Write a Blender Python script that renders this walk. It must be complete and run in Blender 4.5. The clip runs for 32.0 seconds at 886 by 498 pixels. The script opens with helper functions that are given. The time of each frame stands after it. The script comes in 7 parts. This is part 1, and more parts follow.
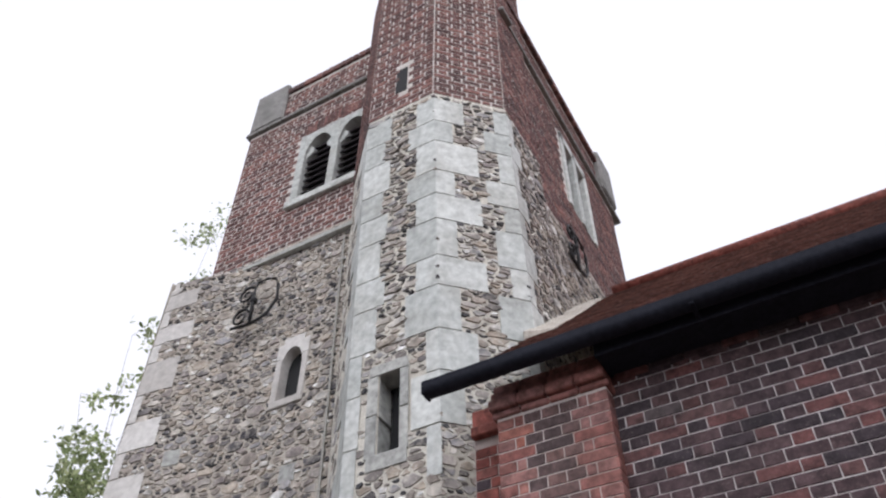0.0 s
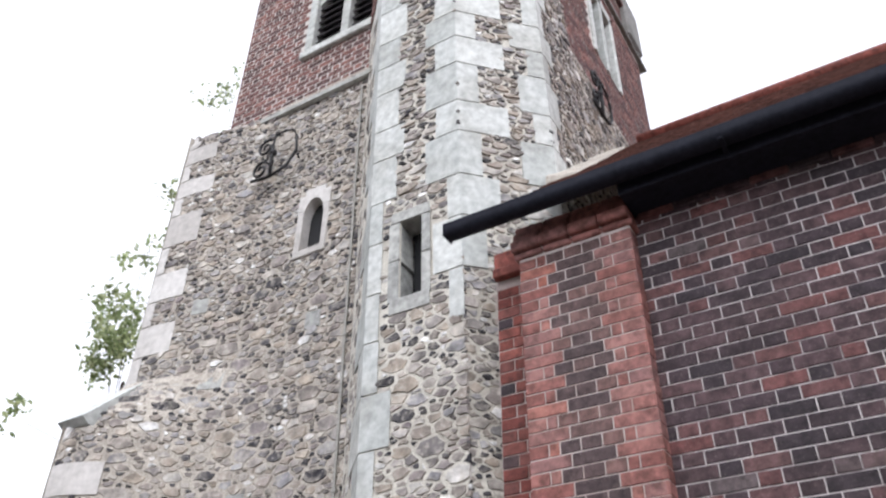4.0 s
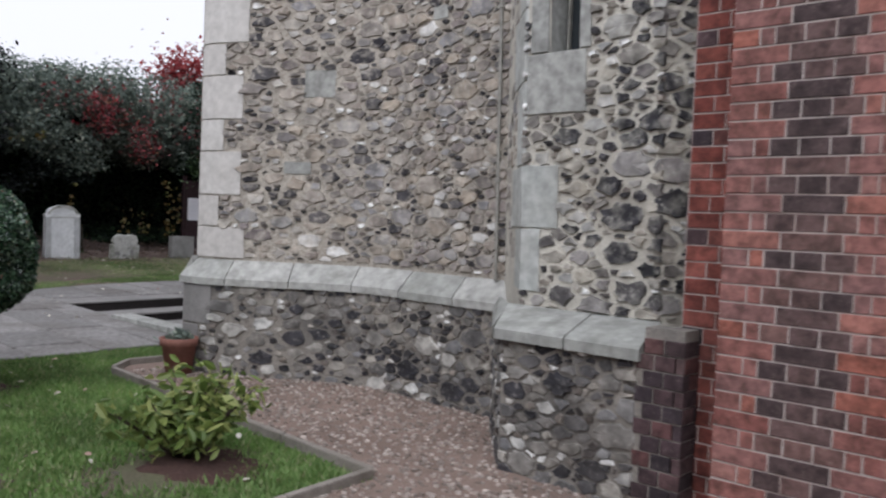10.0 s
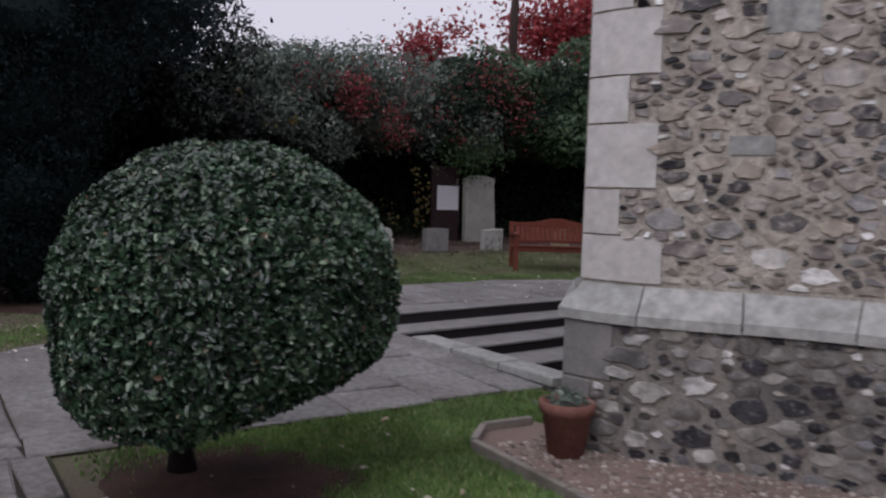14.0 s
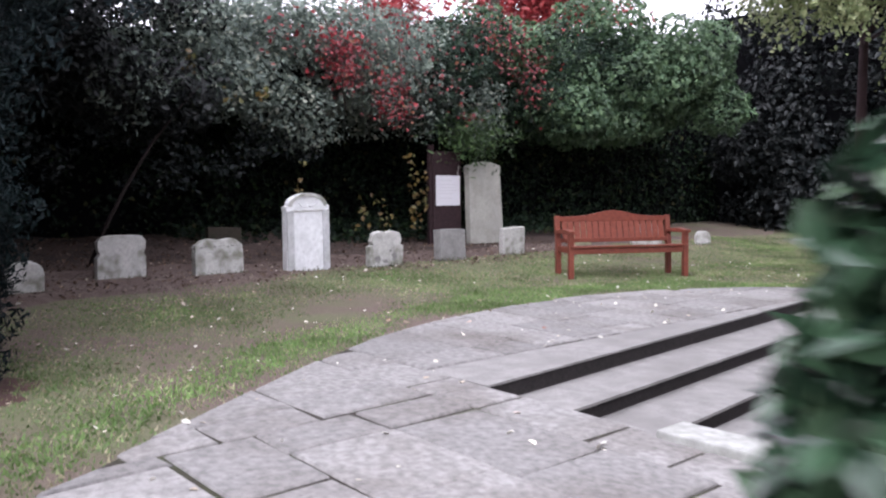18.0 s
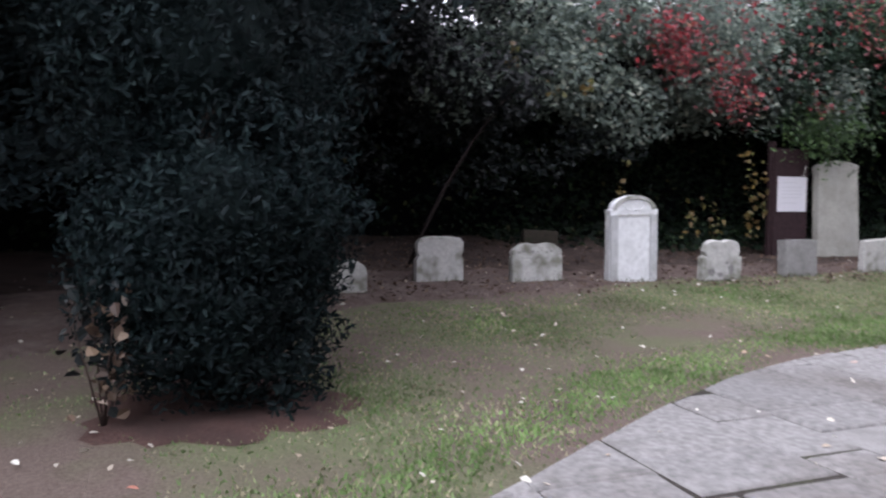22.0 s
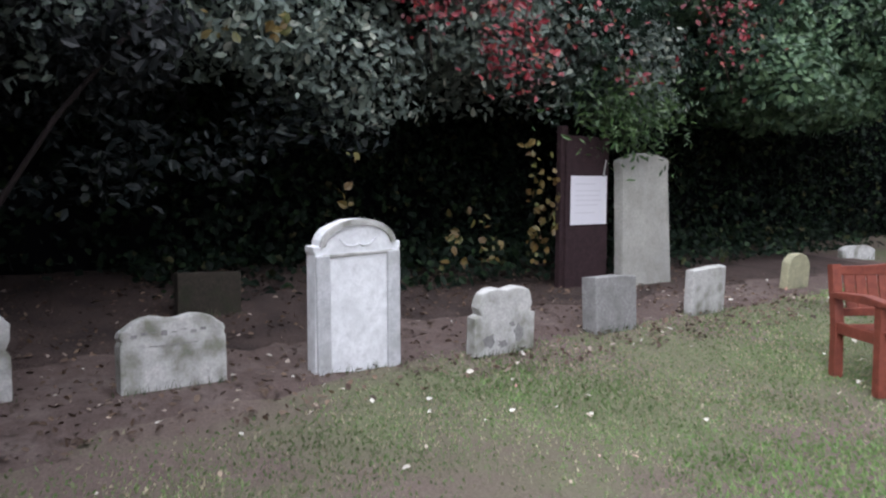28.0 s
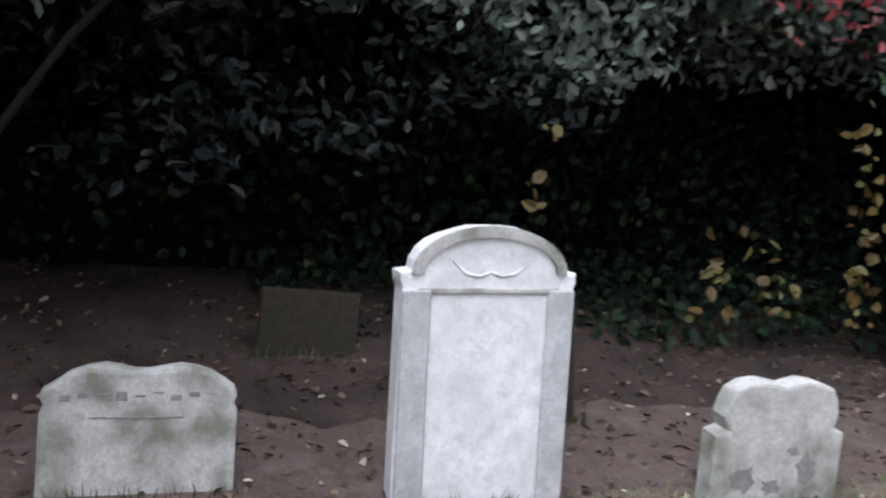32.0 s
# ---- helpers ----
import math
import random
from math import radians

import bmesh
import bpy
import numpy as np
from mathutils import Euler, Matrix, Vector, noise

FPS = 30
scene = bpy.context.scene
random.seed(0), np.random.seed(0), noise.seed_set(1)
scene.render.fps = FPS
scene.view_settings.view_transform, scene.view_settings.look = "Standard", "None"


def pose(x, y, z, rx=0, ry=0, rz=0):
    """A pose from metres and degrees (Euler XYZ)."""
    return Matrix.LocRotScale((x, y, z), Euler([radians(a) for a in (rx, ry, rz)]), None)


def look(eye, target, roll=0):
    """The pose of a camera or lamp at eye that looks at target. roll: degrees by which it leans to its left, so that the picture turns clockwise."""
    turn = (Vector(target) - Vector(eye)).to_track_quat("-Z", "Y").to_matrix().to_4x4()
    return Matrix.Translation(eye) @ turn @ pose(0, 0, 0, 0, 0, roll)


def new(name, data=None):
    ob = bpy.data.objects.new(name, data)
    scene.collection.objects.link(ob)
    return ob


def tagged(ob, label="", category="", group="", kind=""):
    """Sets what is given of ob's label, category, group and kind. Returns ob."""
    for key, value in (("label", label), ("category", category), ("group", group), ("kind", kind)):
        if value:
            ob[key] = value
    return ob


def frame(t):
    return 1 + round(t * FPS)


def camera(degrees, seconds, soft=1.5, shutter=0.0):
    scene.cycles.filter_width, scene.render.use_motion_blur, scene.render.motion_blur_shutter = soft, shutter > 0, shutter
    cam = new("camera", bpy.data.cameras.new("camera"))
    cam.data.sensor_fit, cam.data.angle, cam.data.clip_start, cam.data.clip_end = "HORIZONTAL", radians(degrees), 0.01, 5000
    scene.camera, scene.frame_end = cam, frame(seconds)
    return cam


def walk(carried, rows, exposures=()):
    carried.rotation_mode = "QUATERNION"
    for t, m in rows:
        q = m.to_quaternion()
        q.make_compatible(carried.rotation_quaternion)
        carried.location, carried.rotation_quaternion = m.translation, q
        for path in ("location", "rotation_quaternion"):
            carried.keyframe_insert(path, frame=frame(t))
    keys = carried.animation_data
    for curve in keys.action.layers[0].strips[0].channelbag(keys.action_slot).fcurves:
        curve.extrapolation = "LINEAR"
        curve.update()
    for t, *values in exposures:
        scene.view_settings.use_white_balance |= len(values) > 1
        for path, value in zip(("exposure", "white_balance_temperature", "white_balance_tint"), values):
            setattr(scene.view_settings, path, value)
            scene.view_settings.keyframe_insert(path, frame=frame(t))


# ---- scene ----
cam = camera(56.6, 32.0, soft=2.2, shutter=0.6)
PATH = [
    (0, (-0.434, 0.129, 1.938), (-1.129, 1.339, 3.372), 0.3),
    (0.5, (-0.439, 0.155, 1.94), (-1.141, 1.386, 3.352), 0.1),
    (1, (-0.449, 0.154, 1.931), (-1.155, 1.396, 3.332), 0.2),
    (1.5, (-0.447, 0.167, 1.95), (-1.181, 1.424, 3.322), 0.4),
    (2, (-0.462, 0.179, 1.943), (-1.215, 1.447, 3.295), 0.5),
    (2.5, (-0.469, 0.18, 1.923), (-1.221, 1.462, 3.262), 0.3),
    (3, (-0.473, 0.204, 1.92), (-1.232, 1.529, 3.212), 0.2),
    (3.5, (-0.488, 0.23, 1.91), (-1.3, 1.578, 3.144), 0.5),
    (5.5, (-0.586, 0.308, 1.831), (-1.517, 1.786, 2.805), 0.4),
    (6, (-0.625, 0.327, 1.801), (-1.606, 1.847, 2.655), 1.2),
    (6.5, (-0.654, 0.37, 1.762), (-1.683, 1.918, 2.502), 1.7),
    (7, (-0.678, 0.419, 1.713), (-1.748, 1.99, 2.333), 2.2),
    (7.5, (-0.691, 0.461, 1.662), (-1.783, 2.058, 2.172), 2.4),
    (8, (-0.708, 0.508, 1.597), (-1.848, 2.115, 1.944), 2.9),
    (8.5, (-0.723, 0.538, 1.537), (-1.9, 2.142, 1.744), 3.2),
    (9, (-0.726, 0.561, 1.476), (-1.956, 2.134, 1.583), 2.1),
    (9.5, (-0.698, 0.6, 1.446), (-1.999, 2.118, 1.447), 1.8),
    (10, (-0.791, 0.69, 1.418), (-2.149, 2.157, 1.351), 2.4),
    (10.5, (-1.037, 0.748, 1.41), (-2.462, 2.151, 1.374), 1.0),
    (11, (-1.244, 0.809, 1.436), (-2.696, 2.18, 1.33), 1.1),
    (11.5, (-1.531, 0.94, 1.429), (-3.094, 2.185, 1.338), 3.3),
    (12, (-1.908, 1.06, 1.424), (-3.541, 2.21, 1.317), 2.3),
    (12.5, (-2.266, 1.047, 1.434), (-3.893, 2.205, 1.332), 2.9),
    (13, (-2.688, 1.111, 1.427), (-4.391, 2.156, 1.326), 3.2),
    (13.5, (-3.106, 1.126, 1.446), (-4.799, 2.185, 1.353), 3.1),
    (14, (-3.518, 1.057, 1.488), (-5.175, 2.169, 1.36), 1.8),
    (14.5, (-4.0, 1.139, 1.501), (-5.727, 2.142, 1.398), 1.6),
    (15, (-4.382, 1.105, 1.467), (-6.089, 2.141, 1.35), 3.7),
    (15.5, (-4.937, 1.14, 1.579), (-6.673, 2.124, 1.445), 3.1),
    (17.5, (-7.12, 1.475, 1.39), (-8.78, 2.585, 1.302), 1.7),
    (18, (-7.432, 1.528, 1.388), (-8.936, 2.839, 1.256), -0.4),
    (18.5, (-7.778, 1.62, 1.363), (-9.29, 2.926, 1.28), -0.5),
    (19, (-8.033, 1.726, 1.396), (-9.557, 3.018, 1.318), 0.3),
    (19.5, (-8.28, 1.755, 1.42), (-9.872, 2.963, 1.357), -1.8),
    (20, (-8.367, 1.746, 1.449), (-10.086, 2.766, 1.365), 0.1),
    (20.5, (-8.361, 1.764, 1.453), (-10.132, 2.689, 1.373), 1.6),
    (21, (-8.346, 1.782, 1.459), (-10.132, 2.682, 1.414), 1.3),
    (21.5, (-8.383, 1.769, 1.444), (-10.182, 2.638, 1.352), 0.9),
    (22, (-8.44, 1.751, 1.409), (-10.306, 2.457, 1.278), 0.4),
    (22.5, (-8.732, 1.938, 1.431), (-10.62, 2.59, 1.318), 2.7),
    (23, (-9.06, 2.143, 1.424), (-10.914, 2.883, 1.299), 2.5),
    (23.5, (-9.344, 2.374, 1.469), (-11.111, 3.307, 1.39), -0.1),
    (24, (-9.584, 2.627, 1.489), (-11.259, 3.716, 1.405), 3.3),
    (24.5, (-9.806, 2.836, 1.466), (-11.489, 3.908, 1.333), 2.8),
    (25, (-10.128, 3.069, 1.506), (-11.762, 4.212, 1.352), 0.2),
    (25.5, (-10.453, 3.323, 1.495), (-12.108, 4.442, 1.39), 3.0),
    (27.5, (-11.705, 4.199, 1.658), (-13.333, 5.352, 1.517), 3.7),
    (28, (-11.977, 4.428, 1.689), (-13.571, 5.625, 1.515), 0.3),
    (28.5, (-12.201, 4.666, 1.65), (-13.849, 5.797, 1.577), 2.6),
    (29, (-12.447, 4.892, 1.529), (-14.167, 5.908, 1.431), 1.3),
    (29.5, (-12.671, 5.113, 1.578), (-14.466, 5.982, 1.425), 0.5),
    (30, (-12.896, 5.388, 1.562), (-14.756, 6.115, 1.451), 4.0),
    (30.5, (-13.171, 5.605, 1.533), (-15.029, 6.336, 1.411), 3.8),
    (31, (-13.406, 5.843, 1.546), (-15.254, 6.602, 1.455), 3.4),
    (32, (-13.872, 6.199, 1.573), (-15.782, 6.765, 1.401), 4.0),
]
walk(cam, [(t, look(eye, target, roll)) for t, eye, target, roll in PATH], [(0.0, 0.44, 6200, 11), (2.0, 0.88, 6150, 10), (3.5, 0.9, 6150, 10), (6.0, 0.6, 6150, 10), (8.0, 0.32, 6150, 10), (9.0, 0.3, 6150, 10), (10.0, 0.32, 6150, 10), (12.0, -0.02, 6100, 14), (14.0, -0.24, 6150, 18), (15.0, -0.16, 6150, 20), (17.5, 1.62, 6100, 18), (19.0, 1.52, 6100, 16), (21.0, 1.46, 6050, 16), (23.0, 1.34, 6000, 15), (25.0, 1.34, 6000, 14), (28.0, 1.52, 5950, 12), (32.0, 1.58, 5950, 11)])

# ---- light ----
world = bpy.data.worlds.new("overcast_sky")
scene.world = world
world.use_nodes = True
_n = world.node_tree.nodes
_l = world.node_tree.links
_bg = _n["Background"]
_sky = _n.new("ShaderNodeTexSky")
_sky.sky_type = "NISHITA"
_sky.sun_disc = False
_sky.sun_elevation = radians(48)
_sky.sun_rotation = radians(150)
_sky.air_density, _sky.dust_density, _sky.ozone_density = 1.0, 4.0, 1.0
_hs = _n.new("ShaderNodeHueSaturation")
_hs.inputs["Saturation"].default_value = 0.10
_hs.inputs["Value"].default_value = 0.10
_mx = _n.new("ShaderNodeMix")
_mx.data_type = "RGBA"
_mx.inputs[0].default_value = 0.82
_mx.inputs[7].default_value = (0.93, 0.915, 0.975, 1)
_l.new(_sky.outputs[0], _hs.inputs["Color"])
_l.new(_hs.outputs[0], _mx.inputs[6])
_l.new(_mx.outputs[2], _bg.inputs["Color"])
_bg.inputs["Strength"].default_value = 0.96

sun_data = bpy.data.lights.new("sun", "SUN")
sun_data.energy, sun_data.angle, sun_data.color = 1.75, radians(80), (1.0, 0.985, 0.97)
sun = new("sun", sun_data)
sun.matrix_world = look((0, 0, 18), (-6.0, 14.0, 0))

# ---- tools ----


def part(name, mesh, material, parent=None, label=""):
    """Links a bmesh or mesh as one object, under a thing if given."""
    if isinstance(mesh, bmesh.types.BMesh):
        me = bpy.data.meshes.new(name)
        mesh.to_mesh(me)
        mesh.free()
    else:
        me = mesh
    if material and not me.materials:
        me.materials.append(material)
    ob = new(name, me)
    if parent is not None:
        ob.parent = parent
    if label:
        ob["label"] = label
    return ob


def thing(name, x, y, z, label, category, group="", rz=0.0):
    ob = new(name)
    ob.matrix_world = pose(x, y, z, 0, 0, rz)
    ob.empty_display_size = 0.1
    return tagged(ob, label, category, group)


def np_mesh(name, verts, faces, smooth=False):
    """A mesh from arrays of places and of equal-sided faces."""
    verts = np.asarray(verts, dtype=np.float32).reshape(-1, 3)
    faces = np.asarray(faces, dtype=np.int32)
    k = faces.shape[1]
    me = bpy.data.meshes.new(name)
    me.vertices.add(len(verts))
    me.vertices.foreach_set("co", verts.ravel())
    me.loops.add(faces.size)
    me.loops.foreach_set("vertex_index", faces.ravel())
    me.polygons.add(len(faces))
    me.polygons.foreach_set("loop_start", np.arange(0, faces.size, k, dtype=np.int32))
    me.polygons.foreach_set("loop_total", np.full(len(faces), k, dtype=np.int32))
    me.polygons.foreach_set("use_smooth", np.full(len(faces), smooth, dtype=bool))
    me.update(calc_edges=True)
    me.validate()
    return me


def box(bm, x0, x1, y0, y1, z0, z1, bevel=0.0, seg=1):
    v = [bm.verts.new((x, y, z)) for x in (x0, x1) for y in (y0, y1) for z in (z0, z1)]
    fs = [bm.faces.new([v[i] for i in q]) for q in
          ((0, 1, 3, 2), (4, 6, 7, 5), (0, 4, 5, 1), (2, 3, 7, 6), (0, 2, 6, 4), (1, 5, 7, 3))]
    if bevel > 0:
        es = list({e for f in fs for e in f.edges})
        bmesh.ops.bevel(bm, geom=es, offset=bevel, segments=seg, affect="EDGES", profile=0.6)
    return v


def boxmesh(x0, x1, y0, y1, z0, z1, bevel=0.0, seg=1):
    bm = bmesh.new()
    box(bm, x0, x1, y0, y1, z0, z1, bevel, seg)
    bmesh.ops.recalc_face_normals(bm, faces=bm.faces)
    return bm


def prism(bm, outline, depth, axis="y", bevel=0.0):
    """Extrudes an outline of (a, b) pairs: in x-z along y, in x-y along z, or in y-z along x. depth: (from, to)."""
    def at(a, b, d):
        return {"y": (a, d, b), "z": (a, b, d), "x": (d, a, b)}[axis]
    f0 = [bm.verts.new(at(a, b, depth[0])) for a, b in outline]
    f1 = [bm.verts.new(at(a, b, depth[1])) for a, b in outline]
    n = len(outline)
    faces = [bm.faces.new(f0), bm.faces.new(f1[::-1])]
    for i in range(n):
        faces.append(bm.faces.new((f0[i], f1[i], f1[(i + 1) % n], f0[(i + 1) % n])))
    bmesh.ops.recalc_face_normals(bm, faces=faces)
    if bevel > 0:
        rim = [e for e in faces[0].edges] + [e for e in faces[1].edges]
        bmesh.ops.bevel(bm, geom=rim, offset=bevel, segments=2, affect="EDGES", profile=0.6)
    return faces


def tube(bm, points, radii, sides=8):
    """A tapered round limb along points."""
    rings = []
    for i, (p, r) in enumerate(zip(points, radii)):
        a = Vector(points[max(0, i - 1)])
        b = Vector(points[min(len(points) - 1, i + 1)])
        way = (b - a).normalized()
        u = way.orthogonal().normalized()
        w = way.cross(u)
        rings.append([bm.verts.new(Vector(p) + r * (math.cos(2 * math.pi * k / sides) * u + math.sin(2 * math.pi * k / sides) * w)) for k in range(sides)])
    for a, b in zip(rings, rings[1:]):
        offs = min(range(sides), key=lambda s: (a[0].co - b[s].co).length)
        for k in range(sides):
            f = bm.faces.new((a[k], a[(k + 1) % sides], b[(k + 1 + offs) % sides], b[(k + offs) % sides]))
            f.smooth = True
    bm.faces.new(rings[0][::-1])
    bm.faces.new(rings[-1])


# ---- materials ----


def material(name, rough=0.8, metal=0.0, spec=0.5):
    m = bpy.data.materials.new(name)
    m.use_nodes = True
    nt = m.node_tree
    b = nt.nodes["Principled BSDF"]
    b.inputs["Roughness"].default_value = rough
    b.inputs["Metallic"].default_value = metal
    b.inputs["Specular IOR Level"].default_value = spec
    return m, nt, b


def noise_of(nt, scale, detail=4.0, rough=0.6, vec=None):
    n = nt.nodes.new("ShaderNodeTexNoise")
    n.inputs["Scale"].default_value = scale
    n.inputs["Detail"].default_value = detail
    n.inputs["Roughness"].default_value = rough
    if vec is None:
        vec = place_of(nt)
    nt.links.new(vec, n.inputs["Vector"])
    return n.outputs["Fac"]


def place_of(nt):
    g = nt.nodes.new("ShaderNodeNewGeometry")
    return g.outputs["Position"]


def ramp(nt, fac, stops):
    r = nt.nodes.new("ShaderNodeValToRGB")
    e = r.color_ramp.elements
    while len(e) < len(stops):
        e.new(0.5)
    for el, (p, c) in zip(e, stops):
        el.position, el.color = p, (*c, 1)
    nt.links.new(fac, r.inputs[0])
    return r.outputs[0]


def mix(nt, a, b, fac, mode="MIX"):
    n = nt.nodes.new("ShaderNodeMix")
    n.data_type, n.blend_type = "RGBA", mode
    for sock, val in ((n.inputs[0], fac), (n.inputs[6], a), (n.inputs[7], b)):
        if isinstance(val, (int, float)):
            sock.default_value = val
        elif isinstance(val, tuple):
            sock.default_value = (*val, 1)
        else:
            nt.links.new(val, sock)
    return n.outputs[2]


def bump(nt, b, height, strength=0.4, distance=0.01):
    n = nt.nodes.new("ShaderNodeBump")
    n.inputs["Strength"].default_value = strength
    n.inputs["Distance"].default_value = distance
    nt.links.new(height, n.inputs["Height"])
    nt.links.new(n.outputs[0], b.inputs["Normal"])


def chance(nt, single=True):
    """A random number for each object, or for each loose piece of a joined mesh."""
    if single:
        return nt.nodes.new("ShaderNodeObjectInfo").outputs["Random"]
    return nt.nodes.new("ShaderNodeNewGeometry").outputs["Random Per Island"]


def pieces_material(name, stops, single=True, grain=60.0, stain=2.2, dirt=(0.1, 0.09, 0.08), dirt_amount=0.5,
                    speck=(0.5, 0.5, 0.48), speck_amount=0.25, rough=0.85, strength=0.5, mottle=0.85):
    """Stone, flint or brick: a colour of its own for each piece, with grain, stains and relief."""
    m, nt, b = material(name, rough, spec=0.3)
    col = ramp(nt, chance(nt, single), stops)
    for el in nt.nodes:
        if el.bl_idname == "ShaderNodeValToRGB":
            el.color_ramp.interpolation = "LINEAR"
    g = noise_of(nt, grain, 5.0)
    col = mix(nt, col, speck, ramp(nt, g, [(0.55, (0, 0, 0)), (0.75, (speck_amount,) * 3)]))
    big = noise_of(nt, stain, 4.0)
    col = mix(nt, col, dirt, ramp(nt, big, [(0.45, (0, 0, 0)), (0.75, (dirt_amount,) * 3)]))
    mid = noise_of(nt, grain * 0.3, 3.0)
    col = mix(nt, col, ramp(nt, mid, [(0.32, (0.42,) * 3), (0.68, (1.42,) * 3)]), mottle, "MULTIPLY")
    nt.links.new(col, b.inputs["Base Color"])
    bump(nt, b, g, strength, 0.004)
    return m


def two_scale(name, dark, light, fine=80.0, broad=1.5, patch=None, patch_amount=0.6, rough=0.9, strength=0.5, distance=0.006, spec=0.25):
    """A surface with grain and broad stains between two colours, and patches of a third."""
    m, nt, b = material(name, rough, spec=spec)
    f = noise_of(nt, fine, 5.0, 0.7)
    col = ramp(nt, f, [(0.3, dark), (0.7, light)])
    bb = noise_of(nt, broad, 5.0, 0.6)
    if patch is not None:
        col = mix(nt, col, patch, ramp(nt, bb, [(0.48, (0, 0, 0)), (0.66, (patch_amount,) * 3)]))
    col = mix(nt, col, ramp(nt, noise_of(nt, broad * 4, 3.0), [(0.3, (0.75,) * 3), (0.7, (1.15,) * 3)]), 0.8, "MULTIPLY")
    nt.links.new(col, b.inputs["Base Color"])
    bump(nt, b, f, strength, distance)
    return m


def leaf_material(name, stops, rough=0.45, trans=0.25, spec=0.5):
    m, nt, b = material(name, rough, spec=spec)
    col = ramp(nt, chance(nt, False), stops)
    col = mix(nt, col, ramp(nt, noise_of(nt, 1.3, 3.0), [(0.3, (0.5,) * 3), (0.7, (1.3,) * 3)]), 0.9, "MULTIPLY")
    nt.links.new(col, b.inputs["Base Color"])
    t = nt.nodes.new("ShaderNodeBsdfTranslucent")
    nt.links.new(col, t.inputs["Color"])
    s = nt.nodes.new("ShaderNodeMixShader")
    s.inputs[0].default_value = trans
    nt.links.new(b.outputs[0], s.inputs[1])
    nt.links.new(t.outputs[0], s.inputs[2])
    nt.links.new(s.outputs[0], nt.nodes["Material Output"].inputs["Surface"])
    return m


FLINT = [(0.0, (0.033, 0.031, 0.038)), (0.1, (0.07, 0.066, 0.072)), (0.15, (0.17, 0.156, 0.155)), (0.28, (0.24, 0.207, 0.185)), (0.4, (0.36, 0.305, 0.25)), (0.5, (0.25, 0.242, 0.255)),
         (0.6, (0.33, 0.32, 0.32)), (0.7, (0.4, 0.345, 0.29)), (0.82, (0.19, 0.163, 0.168)), (0.92, (0.42, 0.385, 0.345)), (1.0, (0.68, 0.67, 0.66))]
FLINT_CHIPS = [(0.0, (0.02, 0.02, 0.025)), (0.3, (0.05, 0.046, 0.05)), (0.42, (0.14, 0.12, 0.11)), (0.68, (0.3, 0.265, 0.23)), (0.8, (0.42, 0.39, 0.35)), (0.9, (0.75, 0.74, 0.73)), (1.0, (0.8, 0.8, 0.79))]
FLINT_COARSE = [(0.0, (0.022, 0.022, 0.027)), (0.3, (0.045, 0.043, 0.05)), (0.36, (0.13, 0.118, 0.115)), (0.5, (0.27, 0.25, 0.225)),
                (0.66, (0.38, 0.345, 0.29)), (0.8, (0.33, 0.33, 0.325)), (0.9, (0.2, 0.18, 0.18)), (1.0, (0.55, 0.54, 0.52))]
FLINT_PLINTH = [(0.0, (0.02, 0.02, 0.025)), (0.28, (0.05, 0.048, 0.055)), (0.36, (0.12, 0.115, 0.115)), (0.55, (0.24, 0.222, 0.2)), (0.7, (0.17, 0.17, 0.18)),
                (0.88, (0.34, 0.315, 0.28)), (1.0, (0.55, 0.545, 0.53))]
BRICK_DARK = [(0.0, (0.036, 0.028, 0.034)), (0.25, (0.052, 0.035, 0.041)), (0.5, (0.068, 0.042, 0.047)), (0.75, (0.087, 0.053, 0.057)), (0.93, (0.13, 0.053, 0.051)), (1.0, (0.1, 0.082, 0.085))]
BRICK_RED = [(0.0, (0.2, 0.078, 0.068)), (0.35, (0.255, 0.112, 0.098)), (0.65, (0.215, 0.112, 0.106)), (0.88, (0.29, 0.145, 0.128)), (1.0, (0.31, 0.11, 0.08))]
BRICK_MID = [(0.0, (0.06, 0.042, 0.044)), (0.4, (0.09, 0.06, 0.06)), (0.75, (0.13, 0.078, 0.073)), (1.0, (0.17, 0.095, 0.085))]
# red brick darkened to put the return's shade into its colour
BRICK_RED_TONED = [(0.0, (0.15, 0.04, 0.033)), (0.5, (0.2, 0.06, 0.047)), (0.85, (0.24, 0.08, 0.065)), (1.0, (0.12, 0.05, 0.045))]
BRICK_TOWER = [(0.0, (0.082, 0.04592, 0.04592)), (0.35, (0.1312, 0.06232, 0.0574)), (0.7, (0.1804, 0.0861, 0.07626)), (0.9, (0.246, 0.1148, 0.0984)), (1.0, (0.123, 0.0902, 0.0861))]
QUOIN = [(0.0, (0.46, 0.435, 0.415)), (0.5, (0.54, 0.515, 0.495)), (1.0, (0.6, 0.58, 0.56))]
ASHLAR = [(0.0, (0.4, 0.415, 0.4)), (0.5, (0.49, 0.505, 0.49)), (1.0, (0.57, 0.58, 0.56))]

